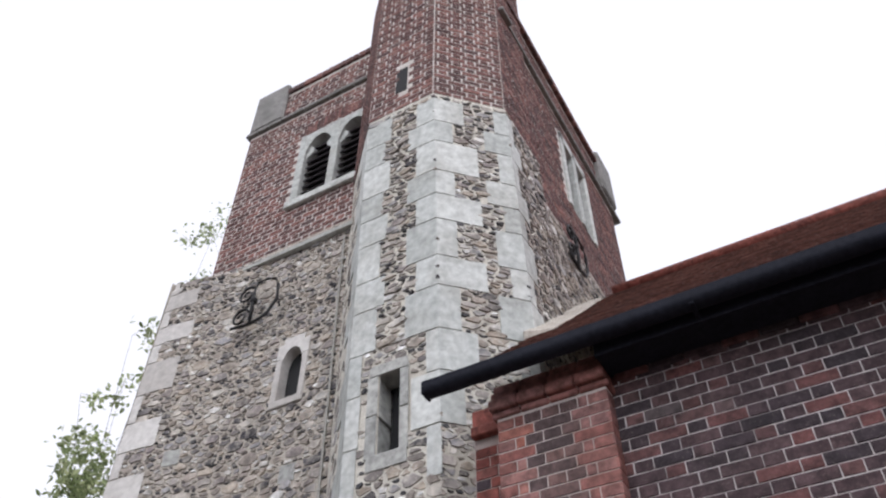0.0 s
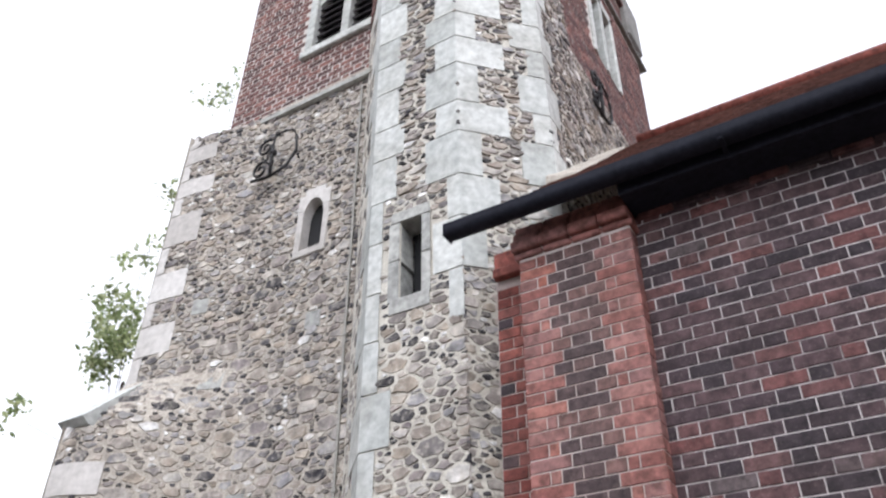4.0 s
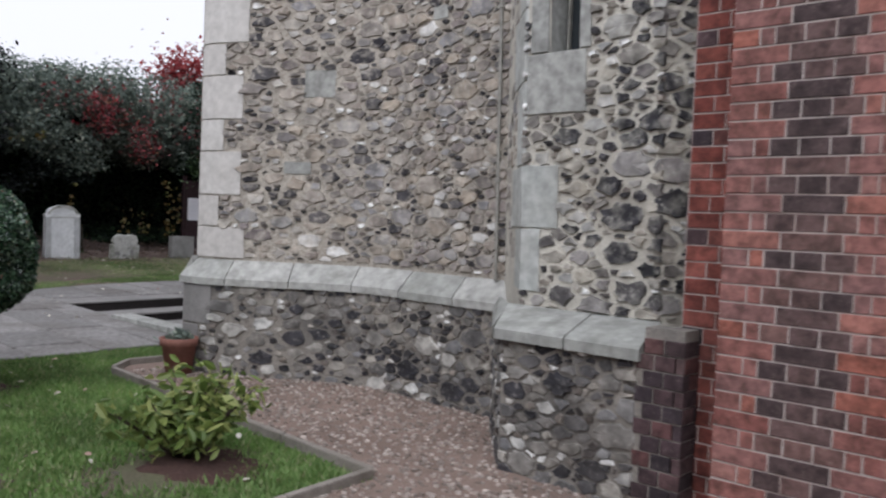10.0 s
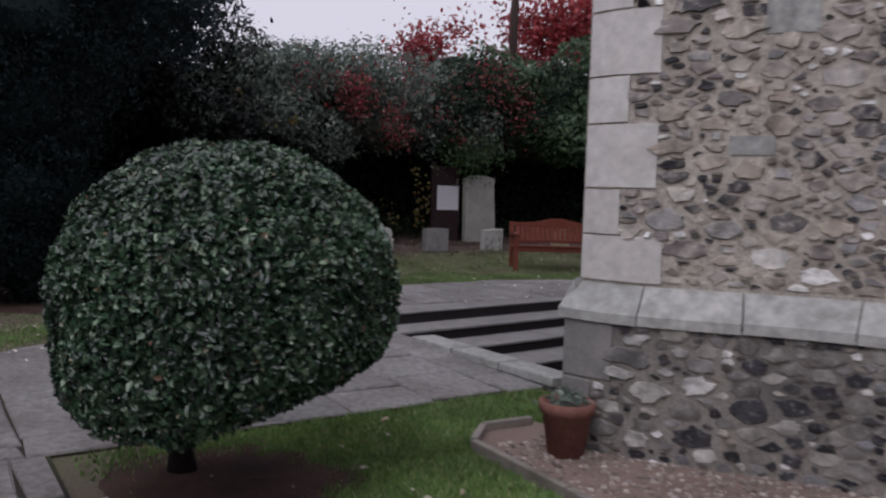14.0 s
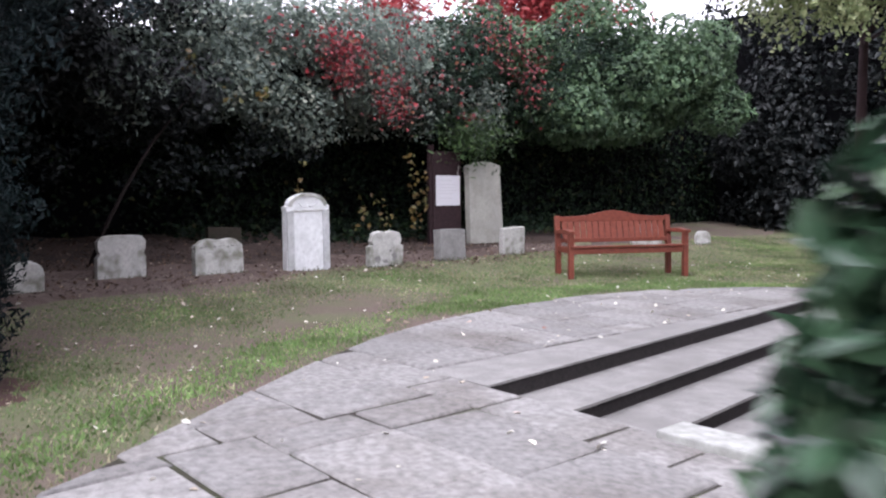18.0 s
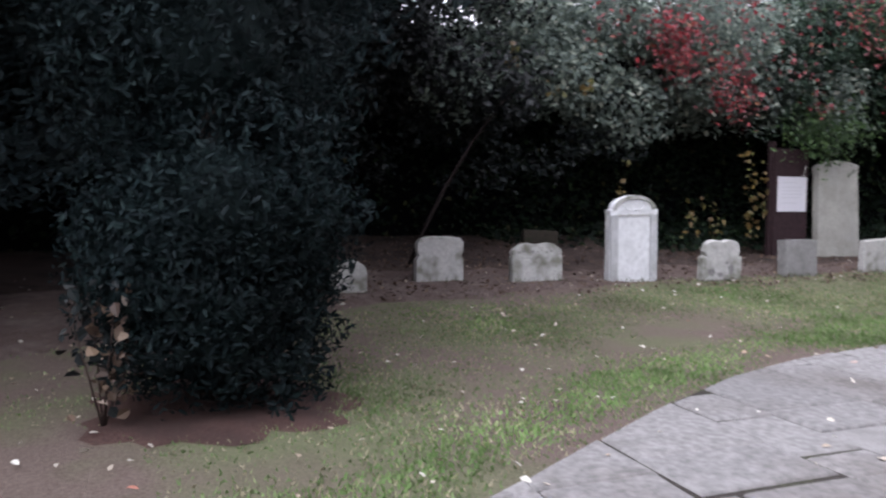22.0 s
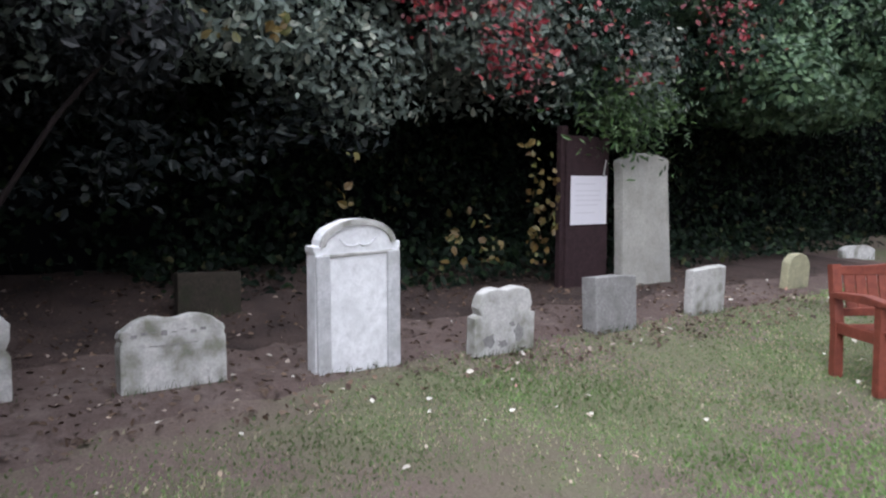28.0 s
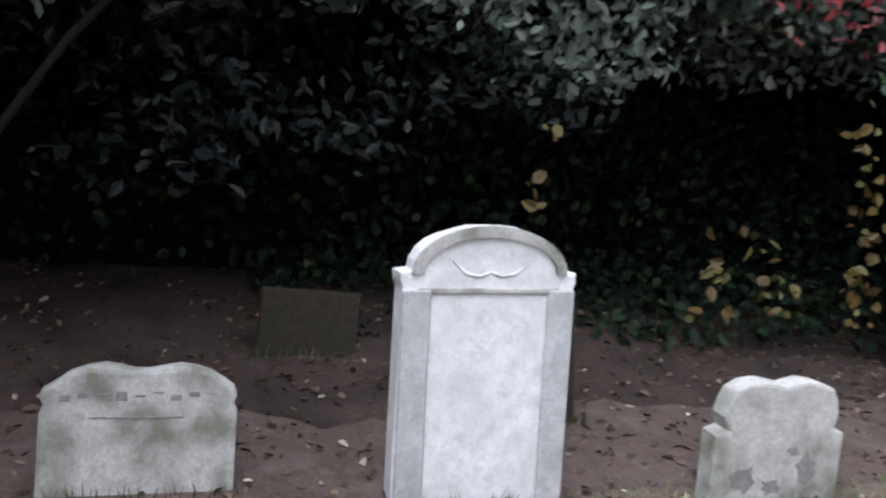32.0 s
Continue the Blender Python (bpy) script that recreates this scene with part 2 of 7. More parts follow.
m_flint = pieces_material("flint_rubble", FLINT, grain=26, speck=(0.5, 0.47, 0.43), speck_amount=0.8, strength=0.9, stain=13.0, dirt=(0.47, 0.43, 0.38), dirt_amount=0.75)
m_flint_joined = pieces_material("flint_rubble_joined", FLINT, single=False, grain=26, speck=(0.5, 0.47, 0.43), speck_amount=0.8, strength=0.9, stain=13.0, dirt=(0.47, 0.43, 0.38), dirt_amount=0.75)
m_chips = pieces_material("flint_chips", FLINT_CHIPS, single=False, rough=0.5)
m_coarse = pieces_material("coarse_flint", FLINT_COARSE, grain=30, speck=(0.55, 0.53, 0.49), speck_amount=0.7, rough=0.55, stain=11.0, dirt=(0.5, 0.48, 0.43), dirt_amount=0.6, strength=0.9)
m_coarse_joined = pieces_material("coarse_flint_joined", FLINT_COARSE, single=False, grain=30, speck=(0.55, 0.53, 0.49), speck_amount=0.7, rough=0.55, stain=11.0, dirt=(0.5, 0.48, 0.43), dirt_amount=0.6, strength=0.9)
m_plinth_flint = pieces_material("damp_flint", FLINT_PLINTH, grain=34, speck=(0.42, 0.4, 0.38), speck_amount=0.6, rough=0.6)
m_plinth_flint_joined = pieces_material("damp_flint_joined", FLINT_PLINTH, single=False, grain=34, speck=(0.42, 0.4, 0.38), speck_amount=0.6, rough=0.6)
m_brick = pieces_material("dark_brick", BRICK_DARK, speck=(0.3, 0.25, 0.22), dirt=(0.03, 0.025, 0.025), strength=0.6)
m_brick_joined = pieces_material("dark_brick_joined", BRICK_DARK, single=False, speck=(0.3, 0.25, 0.22), dirt=(0.03, 0.025, 0.025), strength=0.6)
m_red = pieces_material("red_brick", BRICK_RED, speck=(0.42, 0.26, 0.2), dirt=(0.13, 0.06, 0.05), strength=0.6)
m_red_joined = pieces_material("red_brick_joined", BRICK_RED, single=False, speck=(0.42, 0.26, 0.2), dirt=(0.13, 0.06, 0.05), strength=0.6)
m_mid = pieces_material("brown_brick", BRICK_MID, speck=(0.3, 0.25, 0.22), dirt=(0.04, 0.03, 0.03), strength=0.6)
m_mid_joined = pieces_material("brown_brick_joined", BRICK_MID, single=False, speck=(0.3, 0.25, 0.22), dirt=(0.04, 0.03, 0.03), strength=0.6)
# shade-toned copy of the red brick for the return; the ridge shares it
m_red_toned = pieces_material("shade_toned_red_brick", BRICK_RED_TONED, speck=(0.3, 0.15, 0.11), dirt=(0.07, 0.03, 0.027), strength=0.6)
m_red_toned_joined = pieces_material("shade_toned_red_brick_joined", BRICK_RED_TONED, single=False, speck=(0.3, 0.15, 0.11), dirt=(0.07, 0.03, 0.027), strength=0.6)
m_brick_tower = pieces_material("tower_brick", BRICK_TOWER, single=False, speck=(0.35, 0.28, 0.24), dirt=(0.07, 0.05, 0.045), strength=0.5)
m_ashlar = pieces_material("pale_ashlar", ASHLAR, dirt=(0.27, 0.26, 0.23), dirt_amount=0.6, grain=45, mottle=0.4)
m_quoin = pieces_material("cream_quoin_stone", QUOIN, dirt=(0.36, 0.335, 0.31), dirt_amount=0.5, grain=45, mottle=0.25)
m_surround = pieces_material("grey_dressed_stone", [(0, (0.31, 0.312, 0.3)), (1, (0.4, 0.4, 0.38))], dirt=(0.2, 0.2, 0.19), dirt_amount=0.6, grain=45, mottle=0.6)
m_joint_pale = two_scale("pale_brick_joint", (0.5, 0.46, 0.43), (0.72, 0.68, 0.64), 90, 2.0, (0.4, 0.34, 0.31), 0.5)
m_mortar = two_scale("lime_mortar", (0.26, 0.232, 0.2), (0.6, 0.55, 0.485), 38, 1.6, (0.34, 0.3, 0.26), 0.55, strength=0.9, distance=0.012)
m_mortar_dark = two_scale("plinth_mortar", (0.2, 0.182, 0.165), (0.36, 0.33, 0.295), 60, 1.8, (0.085, 0.082, 0.08), 0.85, strength=0.8, distance=0.01)
m_joint = two_scale("brick_joint", (0.4, 0.36, 0.35), (0.66, 0.62, 0.61), 60, 5.0, (0.1, 0.075, 0.08), 0.85)
m_joint_dark = two_scale("red_brick_joint", (0.42, 0.36, 0.335), (0.6, 0.54, 0.51), 120, 3.0, (0.25, 0.15, 0.12), 0.6)
m_gutter = two_scale("black_painted_iron", (0.008, 0.009, 0.015), (0.018, 0.019, 0.028), 30, 2, rough=0.75, strength=0.1, spec=0.12)
m_iron = two_scale("wrought_iron", (0.012, 0.012, 0.014), (0.035, 0.033, 0.035), 60, 4, rough=0.6, strength=0.3)
m_tile = pieces_material("roof_tile", [(0, (0.1, 0.05, 0.042)), (0.5, (0.16, 0.075, 0.06)), (1, (0.2, 0.1, 0.08))], single=False, dirt=(0.05, 0.04, 0.04))
m_lead = two_scale("lead_flashing", (0.25, 0.24, 0.22), (0.36, 0.35, 0.32), 30, 3, rough=0.6)
# even black painted for the unlit space behind the openings
m_unlit, _nt, _b = material("painted_dark_interior", 0.9)
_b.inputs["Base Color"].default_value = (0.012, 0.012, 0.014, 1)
m_glass, _nt, _b = material("window_glass", 0.08)
_b.inputs["Base Color"].default_value = (0.03, 0.035, 0.04, 1)
m_louvre = two_scale("slate_louvre", (0.06, 0.055, 0.062), (0.11, 0.1, 0.11), 40, 3)
m_slab = pieces_material("paving_slab", [(0, (0.1838, 0.177, 0.1756)), (0.5, (0.2213, 0.2124, 0.2097)), (1, (0.2587, 0.2485, 0.2451))], dirt=(0.12, 0.106, 0.098), dirt_amount=0.8, stain=1.6, grain=70, strength=0.3, mottle=0.5, speck_amount=0.08)
m_step = two_scale("step_stone", (0.1924, 0.185, 0.1813), (0.2738, 0.2627, 0.259), 70, 2, (0.148, 0.1406, 0.1369))
m_riser = two_scale("dark_riser_stone", (0.014, 0.012, 0.013), (0.032, 0.027, 0.027), 50, 4)
m_grave = two_scale("weathered_limestone", (0.3564, 0.351, 0.3402), (0.54, 0.5346, 0.5184), 60, 6, (0.13, 0.135, 0.095), 0.85)
m_marble = two_scale("white_marble", (0.66, 0.67, 0.69), (0.8, 0.805, 0.83), 60, 4, (0.53, 0.545, 0.555), 0.5, rough=0.7)
m_pot = two_scale("terracotta", (0.19, 0.085, 0.068), (0.28, 0.135, 0.108), 60, 6, (0.15, 0.08, 0.068), 0.5)
m_kerb = two_scale("concrete_edging", (0.2, 0.18, 0.16), (0.32, 0.29, 0.26), 80, 4, (0.12, 0.1, 0.08), 0.6)
m_gravel = pieces_material("gravel_pebble", [(0, (0.19, 0.15, 0.13)), (0.5, (0.32, 0.26, 0.23)), (1, (0.5, 0.44, 0.4))], single=False, strength=0.1)
m_gravelbed = two_scale("gravel_bed", (0.144, 0.102, 0.084), (0.336, 0.252, 0.216), 140, 2, (0.12, 0.084, 0.072), 0.5, strength=0.8)
m_bark = two_scale("bark", (0.035, 0.024, 0.022), (0.085, 0.06, 0.05), 40, 3, strength=0.8, distance=0.02)
m_wood = two_scale("red_stained_wood", (0.13, 0.036, 0.025), (0.22, 0.062, 0.04), 25, 5, (0.12, 0.035, 0.025), 0.5, rough=0.5)
m_board, _nt, _b = material("white_board", 0.5)
_b.inputs["Base Color"].default_value = (0.62, 0.61, 0.655, 1)
m_darkwood = two_scale("dark_bark", (0.009, 0.006, 0.006), (0.022, 0.015, 0.014), 40, 3, strength=0.8, distance=0.02)
m_post = two_scale("dark_wood_post", (0.02275, 0.0117, 0.0143), (0.039, 0.0221, 0.0247), 30, 3)
m_print, _nt, _b = material("grey_print", 0.8)
_b.inputs["Base Color"].default_value = (0.53, 0.52, 0.56, 1)
m_box = leaf_material("box_leaf", [(0, (0.011, 0.028, 0.018)), (0.4, (0.026, 0.06, 0.034)), (0.8, (0.056, 0.112, 0.06)), (0.95, (0.14, 0.22, 0.13)), (0.985, (0.3, 0.4, 0.26)), (1, (0.2, 0.1, 0.065))], rough=0.22, spec=0.7, trans=0.12)
# near-black that puts the hedges' deep shade into the colour of solid cores
m_core_shade, _nt, _b = material("painted_deep_shade", 0.95, spec=0.05)
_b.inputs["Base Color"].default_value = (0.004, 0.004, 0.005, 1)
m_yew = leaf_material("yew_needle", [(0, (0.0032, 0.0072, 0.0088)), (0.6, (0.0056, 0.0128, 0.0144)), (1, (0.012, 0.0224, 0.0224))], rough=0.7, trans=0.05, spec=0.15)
m_fir = leaf_material("blue_green_needle", [(0, (0.021, 0.036, 0.042)), (0.6, (0.039, 0.063, 0.072)), (1, (0.075, 0.108, 0.117))], rough=0.6, trans=0.08, spec=0.2)
# the palest end of the ramp paints highlights on a few leaves
m_hedge = leaf_material("evergreen_leaf", [(0, (0.1139, 0.147, 0.1283)), (0.5, (0.1656, 0.207, 0.178)), (0.9, (0.2432, 0.2949, 0.2432)), (1, (0.4657, 0.4864, 0.4037))], rough=0.5, trans=0.3, spec=0.3)
m_cypress = leaf_material("deep_green_leaf", [(0, (0.009331, 0.0197, 0.01348)), (0.6, (0.01763, 0.03525, 0.02177)), (0.95, (0.03007, 0.05184, 0.0311)), (1, (0.06739, 0.07776, 0.05184))], rough=0.55, trans=0.2, spec=0.18)
# dark leaf; on the hedge's low-y end it stands in for shade
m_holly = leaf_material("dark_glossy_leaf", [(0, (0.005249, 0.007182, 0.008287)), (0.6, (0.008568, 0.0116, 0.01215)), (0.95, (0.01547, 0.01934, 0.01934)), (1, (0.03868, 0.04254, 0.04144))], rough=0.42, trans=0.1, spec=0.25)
# ivy darkened so that its colour carries the shade under the overhang
m_ivy = leaf_material("shade_toned_ivy_leaf", [(0, (0.0055, 0.01, 0.0065)), (0.6, (0.011, 0.021, 0.0125)), (0.95, (0.026, 0.046, 0.02)), (1, (0.07, 0.063, 0.028))], rough=0.5, trans=0.05, spec=0.12)
m_creeper = leaf_material("crimson_creeper_leaf", [(0, (0.0744, 0.0124, 0.0155)), (0.5, (0.1984, 0.0217, 0.031)), (0.85, (0.31, 0.0434, 0.0496)), (1, (0.1736, 0.0744, 0.0372))], trans=0.35)
m_autumn = leaf_material("yellow_brown_leaf", [(0, (0.09, 0.05063, 0.01688)), (0.5, (0.1575, 0.1125, 0.03375)), (1, (0.1125, 0.1237, 0.03938))], trans=0.3)
m_laurel = leaf_material("bright_green_leaf", [(0, (0.04, 0.076, 0.0416)), (0.5, (0.068, 0.12, 0.0624)), (1, (0.128, 0.196, 0.1))], trans=0.2, spec=0.3)
m_fern = leaf_material("fern_leaf", [(0, (0.025, 0.055, 0.02)), (0.5, (0.05, 0.1, 0.032)), (1, (0.09, 0.15, 0.05))], trans=0.25)
m_shrub = leaf_material("yellow_green_leaf", [(0, (0.1, 0.16, 0.04)), (0.5, (0.21, 0.29, 0.075)), (1, (0.44, 0.47, 0.17))], trans=0.3)
m_birch = leaf_material("pale_green_leaf", [(0, (0.1925, 0.2527, 0.1083)), (0.5, (0.3128, 0.373, 0.1805)), (1, (0.5054, 0.5415, 0.3128))], trans=0.45)
m_grass = leaf_material("grass_blade", [(0, (0.115, 0.17, 0.07)), (0.4, (0.155, 0.225, 0.09)), (0.68, (0.2, 0.265, 0.115)), (0.76, (0.3, 0.275, 0.18)), (1, (0.4, 0.36, 0.25))], rough=0.7, trans=0.2, spec=0.2)
m_verge = leaf_material("verge_blade", [(0, (0.115, 0.195, 0.065)), (0.5, (0.165, 0.265, 0.09)), (0.88, (0.22, 0.32, 0.12)), (1, (0.38, 0.36, 0.22))], rough=0.7, trans=0.2, spec=0.2)
m_mould = leaf_material("leaf_mould", [(0, (0.0425, 0.0255, 0.0187)), (0.6, (0.102, 0.06375, 0.0425)), (0.93, (0.187, 0.1275, 0.085)), (1, (0.425, 0.357, 0.306))], rough=0.7, trans=0.1)
m_litter = leaf_material("fallen_leaf", [(0, (0.36, 0.26, 0.18)), (0.3, (0.55, 0.5, 0.42)), (0.9, (0.68, 0.66, 0.6)), (1, (0.4, 0.12, 0.07))], rough=0.7, trans=0.1)
m_soil = two_scale("bare_soil", (0.05, 0.027, 0.024), (0.115, 0.066, 0.057), 60, 3, (0.03, 0.02, 0.018), 0.6, strength=0.9, distance=0.02)
m_flaked = two_scale("flaked_stone", (0.16, 0.157, 0.155), (0.29, 0.285, 0.28), 60, 8, (0.12, 0.118, 0.11), 0.5)
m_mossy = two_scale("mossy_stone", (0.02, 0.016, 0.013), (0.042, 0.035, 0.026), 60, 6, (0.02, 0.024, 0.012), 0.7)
# earth darkened to paint the hedge's shade on the bank
m_bank_shade = two_scale("shade_toned_earth", (0.0375, 0.02563, 0.02312), (0.0975, 0.06875, 0.06), 45, 2.2, (0.02, 0.015, 0.01375), 0.75, strength=1.0, distance=0.025)
m_slate = two_scale("buff_grave_slab", (0.25, 0.245, 0.225), (0.36, 0.35, 0.32), 40, 1.2, (0.23, 0.23, 0.235), 0.6)
m_yellowed = two_scale("yellowed_stone", (0.24, 0.23, 0.15), (0.38, 0.36, 0.24), 60, 6, (0.2, 0.2, 0.14), 0.6)
m_pier = two_scale("weathered_pier_stone", (0.17, 0.165, 0.16), (0.3, 0.29, 0.28), 40, 3, (0.1, 0.1, 0.09), 0.6)
m_spray = leaf_material("shade_toned_leaf", [(0, (0.00455, 0.00728, 0.00728)), (0.8, (0.01365, 0.01911, 0.01911)), (1, (0.04095, 0.0455, 0.04095))], rough=0.45, trans=0.05, spec=0.2)
m_mortar_pale = two_scale("pale_lime_mortar", (0.48, 0.455, 0.4), (0.7, 0.67, 0.6), 60, 1.6, (0.38, 0.35, 0.3), 0.6, strength=0.7, distance=0.01)
m_lawn = leaf_material("lawn_blade", [(0, (0.115, 0.21, 0.055)), (0.5, (0.175, 0.3, 0.085)), (0.85, (0.25, 0.37, 0.125)), (1, (0.42, 0.4, 0.24))], rough=0.6, trans=0.3)
m_earth = two_scale("bare_earth", (0.07245, 0.04968, 0.04451), (0.1397, 0.1035, 0.09108), 50, 2.5, (0.1656, 0.1314, 0.118), 0.6, strength=0.9, distance=0.02)
m_border = two_scale("weathered_marble", (0.4, 0.405, 0.42), (0.56, 0.565, 0.585), 60, 5, (0.33, 0.335, 0.32), 0.5)
m_scarlet = leaf_material("scarlet_leaf", [(0, (0.16, 0.02, 0.024)), (0.5, (0.32, 0.04, 0.048)), (1, (0.44, 0.08, 0.08))], trans=0.4)
m_tuft = leaf_material("dull_grass_blade", [(0, (0.03, 0.05, 0.02)), (0.7, (0.06, 0.1, 0.035)), (1, (0.16, 0.14, 0.08))], rough=0.6, trans=0.2)
m_cap = pieces_material("weathered_cap_stone", [(0, (0.3, 0.305, 0.29)), (0.5, (0.36, 0.36, 0.345)), (1, (0.42, 0.415, 0.4))], dirt=(0.17, 0.175, 0.15), dirt_amount=0.6, grain=45, mottle=0.4, stain=6.0)

# ---- ground ----


def gz(x):
    """Height of the ground, which rises gently towards the graves."""
    return float(np.interp(-x, [-4, 7, 9.5, 11, 14.5, 16.6, 19.5, 40], [0.08, 0.10, 0.17, 0.2, 0.26, 0.43, 0.62, 0.7]))


PIT = (-11.55, -7.25, 5.05, 10.35)  # the sunken steps by the tower: x from, to, y from, to

bm = bmesh.new()
xs = sorted(set([-600, -200, -80, -40] + [round(-30 + 0.5 * i, 3) for i in range(0, 81)] + [20, 40, 120, 600] + [PIT[0], PIT[1]]))
ys = sorted(set([-600, -200, -60, -20] + [round(-10 + 0.5 * i, 3) for i in range(0, 81)] + [40, 80, 200, 600] + [PIT[2], PIT[3]]))
grid = {(x, y): bm.verts.new((x, y, gz(x) - 0.012 + (0.012 * noise.noise((x * 0.9, y * 0.9, 0)) if x < -9 else 0))) for x in xs for y in ys}
for x0, x1 in zip(xs, xs[1:]):
    for y0, y1 in zip(ys, ys[1:]):
        if PIT[0] <= x0 and x1 <= PIT[1] and PIT[2] <= y0 and y1 <= PIT[3]:
            continue
        f = bm.faces.new((grid[x0, y0], grid[x1, y0], grid[x1, y1], grid[x0, y1]))
        f.smooth = True
m_ground, _nt, _b = material("lawn_soil", 0.95, spec=0.1)
_f = noise_of(_nt, 60, 5, 0.7)
_earth = ramp(_nt, _f, [(0.3, (0.098, 0.073, 0.063)), (0.7, (0.195, 0.154, 0.133))])
_turf = ramp(_nt, _f, [(0.3, (0.09, 0.115, 0.055)), (0.7, (0.17, 0.19, 0.1))])
_col = mix(_nt, _earth, _turf, ramp(_nt, noise_of(_nt, 0.55, 4, 0.6), [(0.44, (0, 0, 0)), (0.62, (0.7, 0.7, 0.7))]))
_nt.links.new(_col, _b.inputs["Base Color"])
bump(_nt, _b, _f, 0.8, 0.02)
ground = part("ground", bm, m_ground)
tagged(ground, "worn lawn and bare earth strewn with fallen leaves", "ground", kind="structure")


def strip(outline, z_add, name, mat, label, category):
    """A thin sheet that follows the ground inside an outline."""
    b2 = bmesh.new()
    b2.faces.new([b2.verts.new((x, y, 0)) for x, y in outline])
    for x in (-14.5, -11.0, -9.5, -7.0):
        bmesh.ops.bisect_plane(b2, geom=b2.verts[:] + b2.edges[:] + b2.faces[:], plane_co=(x, 0, 0), plane_no=(1, 0, 0))
    bmesh.ops.triangulate(b2, faces=b2.faces[:])
    rim = [e for e in b2.edges if len(e.link_faces) == 1]
    for v in b2.verts:
        v.co.z = gz(v.co.x) + z_add
    low = bmesh.ops.extrude_edge_only(b2, edges=rim)["geom"]
    for v in low:
        if isinstance(v, bmesh.types.BMVert):
            v.co.z -= 0.1
    bmesh.ops.recalc_face_normals(b2, faces=b2.faces[:])
    return tagged(part(name, b2, mat), label, category, kind="structure")


# ---- church: plan ----
NAVE_Y, PIL_Y, EAVE_Z = 4.20, 4.09, 5.12
TUR_Y = 4.47
TOWER_Y = 5.13


def wall_y(x, z):
    """Front of the tower wall, which swells out into the corner buttress."""
    p = float(np.interp(z, [0, 4.95, 5.5, 8.8, 9.0], [0.77, 0.75, 0.25, 0.22, 0.0]))
    u = min(1.0, max(0.0, (x + 7.0) / 1.75))
    return TOWER_Y - p * (0.5 + 0.5 * math.cos(math.pi * u)) ** 1.3


def surface(name, fn, u0, u1, v0, v1, nu, nv, mat, holes=()):
    """A gridded face fn(u, v), with rectangular holes (u0, u1, v0, v1)."""
    us = sorted(set([u0 + (u1 - u0) * i / nu for i in range(nu + 1)] + [h for q in holes for h in q[:2]]))
    vs = sorted(set([v0 + (v1 - v0) * i / nv for i in range(nv + 1)] + [h for q in holes for h in q[2:]]))
    b2 = bmesh.new()
    g = {(u, v): b2.verts.new(fn(u, v)) for u in us for v in vs}
    for a, c in zip(us, us[1:]):
        for d, e in zip(vs, vs[1:]):
            mu, mv = (a + c) / 2, (d + e) / 2
            if any(h[0] < mu < h[1] and h[2] < mv < h[3] for h in holes):
                continue
            b2.faces.new((g[a, d], g[c, d], g[c, e], g[a, e]))
    return b2


ARCH = (-5.19, -4.93, 6.68, 7.42)     # small arched window in the tower
# tower front
W_TOWER = surface("w", lambda u, v: (u, wall_y(u, v), v), -7.0, -3.7, -0.2, 9.0, 26, 40, None, [ARCH])
wall_tower = tagged(part("wall_tower", W_TOWER, m_mortar), "flint rubble church tower wall with a sweeping corner buttress", "wall", kind="structure")
bm = bmesh.new()
box(bm, -6.85, -2.6, 5.6, 9.4, 0, 9.0)
prism(bm, [(-7.0, wall_y(-7.0, 1) + 0.01), (-6.85, 5.6), (-6.85, 9.4), (-7.0, 9.4)], (0, 5.0), "z")
prism(bm, [(-7.05, wall_y(-7.0, 8) + 0.01), (-6.85, 5.6), (-6.85, 9.4), (-7.05, 9.4)], (5.0, 8.95), "z")
part("wall_core", bm, m_mortar, wall_tower)


def octa(z):
    """Turret corners at height z; it leans slightly."""
    dx = -0.027 * (z - 5.0)
    return [(-4.43 + dx, 5.14), (-3.77 + dx, TUR_Y), (-2.93 + dx, TUR_Y), (-2.35 + dx, 5.05), (-2.35 + dx, 5.9)]


def turret_point(k, u, z, out=0.0):
    """A point on side k of the turret, u from 0 to 1 along it."""
    a, b2 = octa(z)[k], octa(z)[k + 1]
    dx, dy = b2[0] - a[0], b2[1] - a[1]
    n = math.hypot(dx, dy)
    return (a[0] + dx * u + out * dy / n, a[1] + dy * u - out * dx / n, z)


SLIT_UP = (0.355, 0.58, 5.2, 5.92)
SLIT_LOW = (0.2, 0.43, 2.385, 3.22)
bm = bmesh.new()
for k in range(4):
    holes = []
    if k == 1:
        holes = [SLIT_UP, SLIT_LOW]
    part_bm = surface("t", lambda u, v: turret_point(k, u, v), 0, 1, -0.2, 9.6, 6, 20, None, holes)
    me = bpy.data.meshes.new("tmp")
    part_bm.to_mesh(me)
    part_bm.free()
    bm.from_mesh(me)
    bpy.data.meshes.remove(me)
wall_turret = tagged(part("wall_turret", bm, m_mortar_pale), "half-octagonal flint stair turret with pale stone quoins", "wall", kind="structure")

# belfry and upper turret, in brick
bm = bmesh.new()
BF = TOWER_Y + 0.06
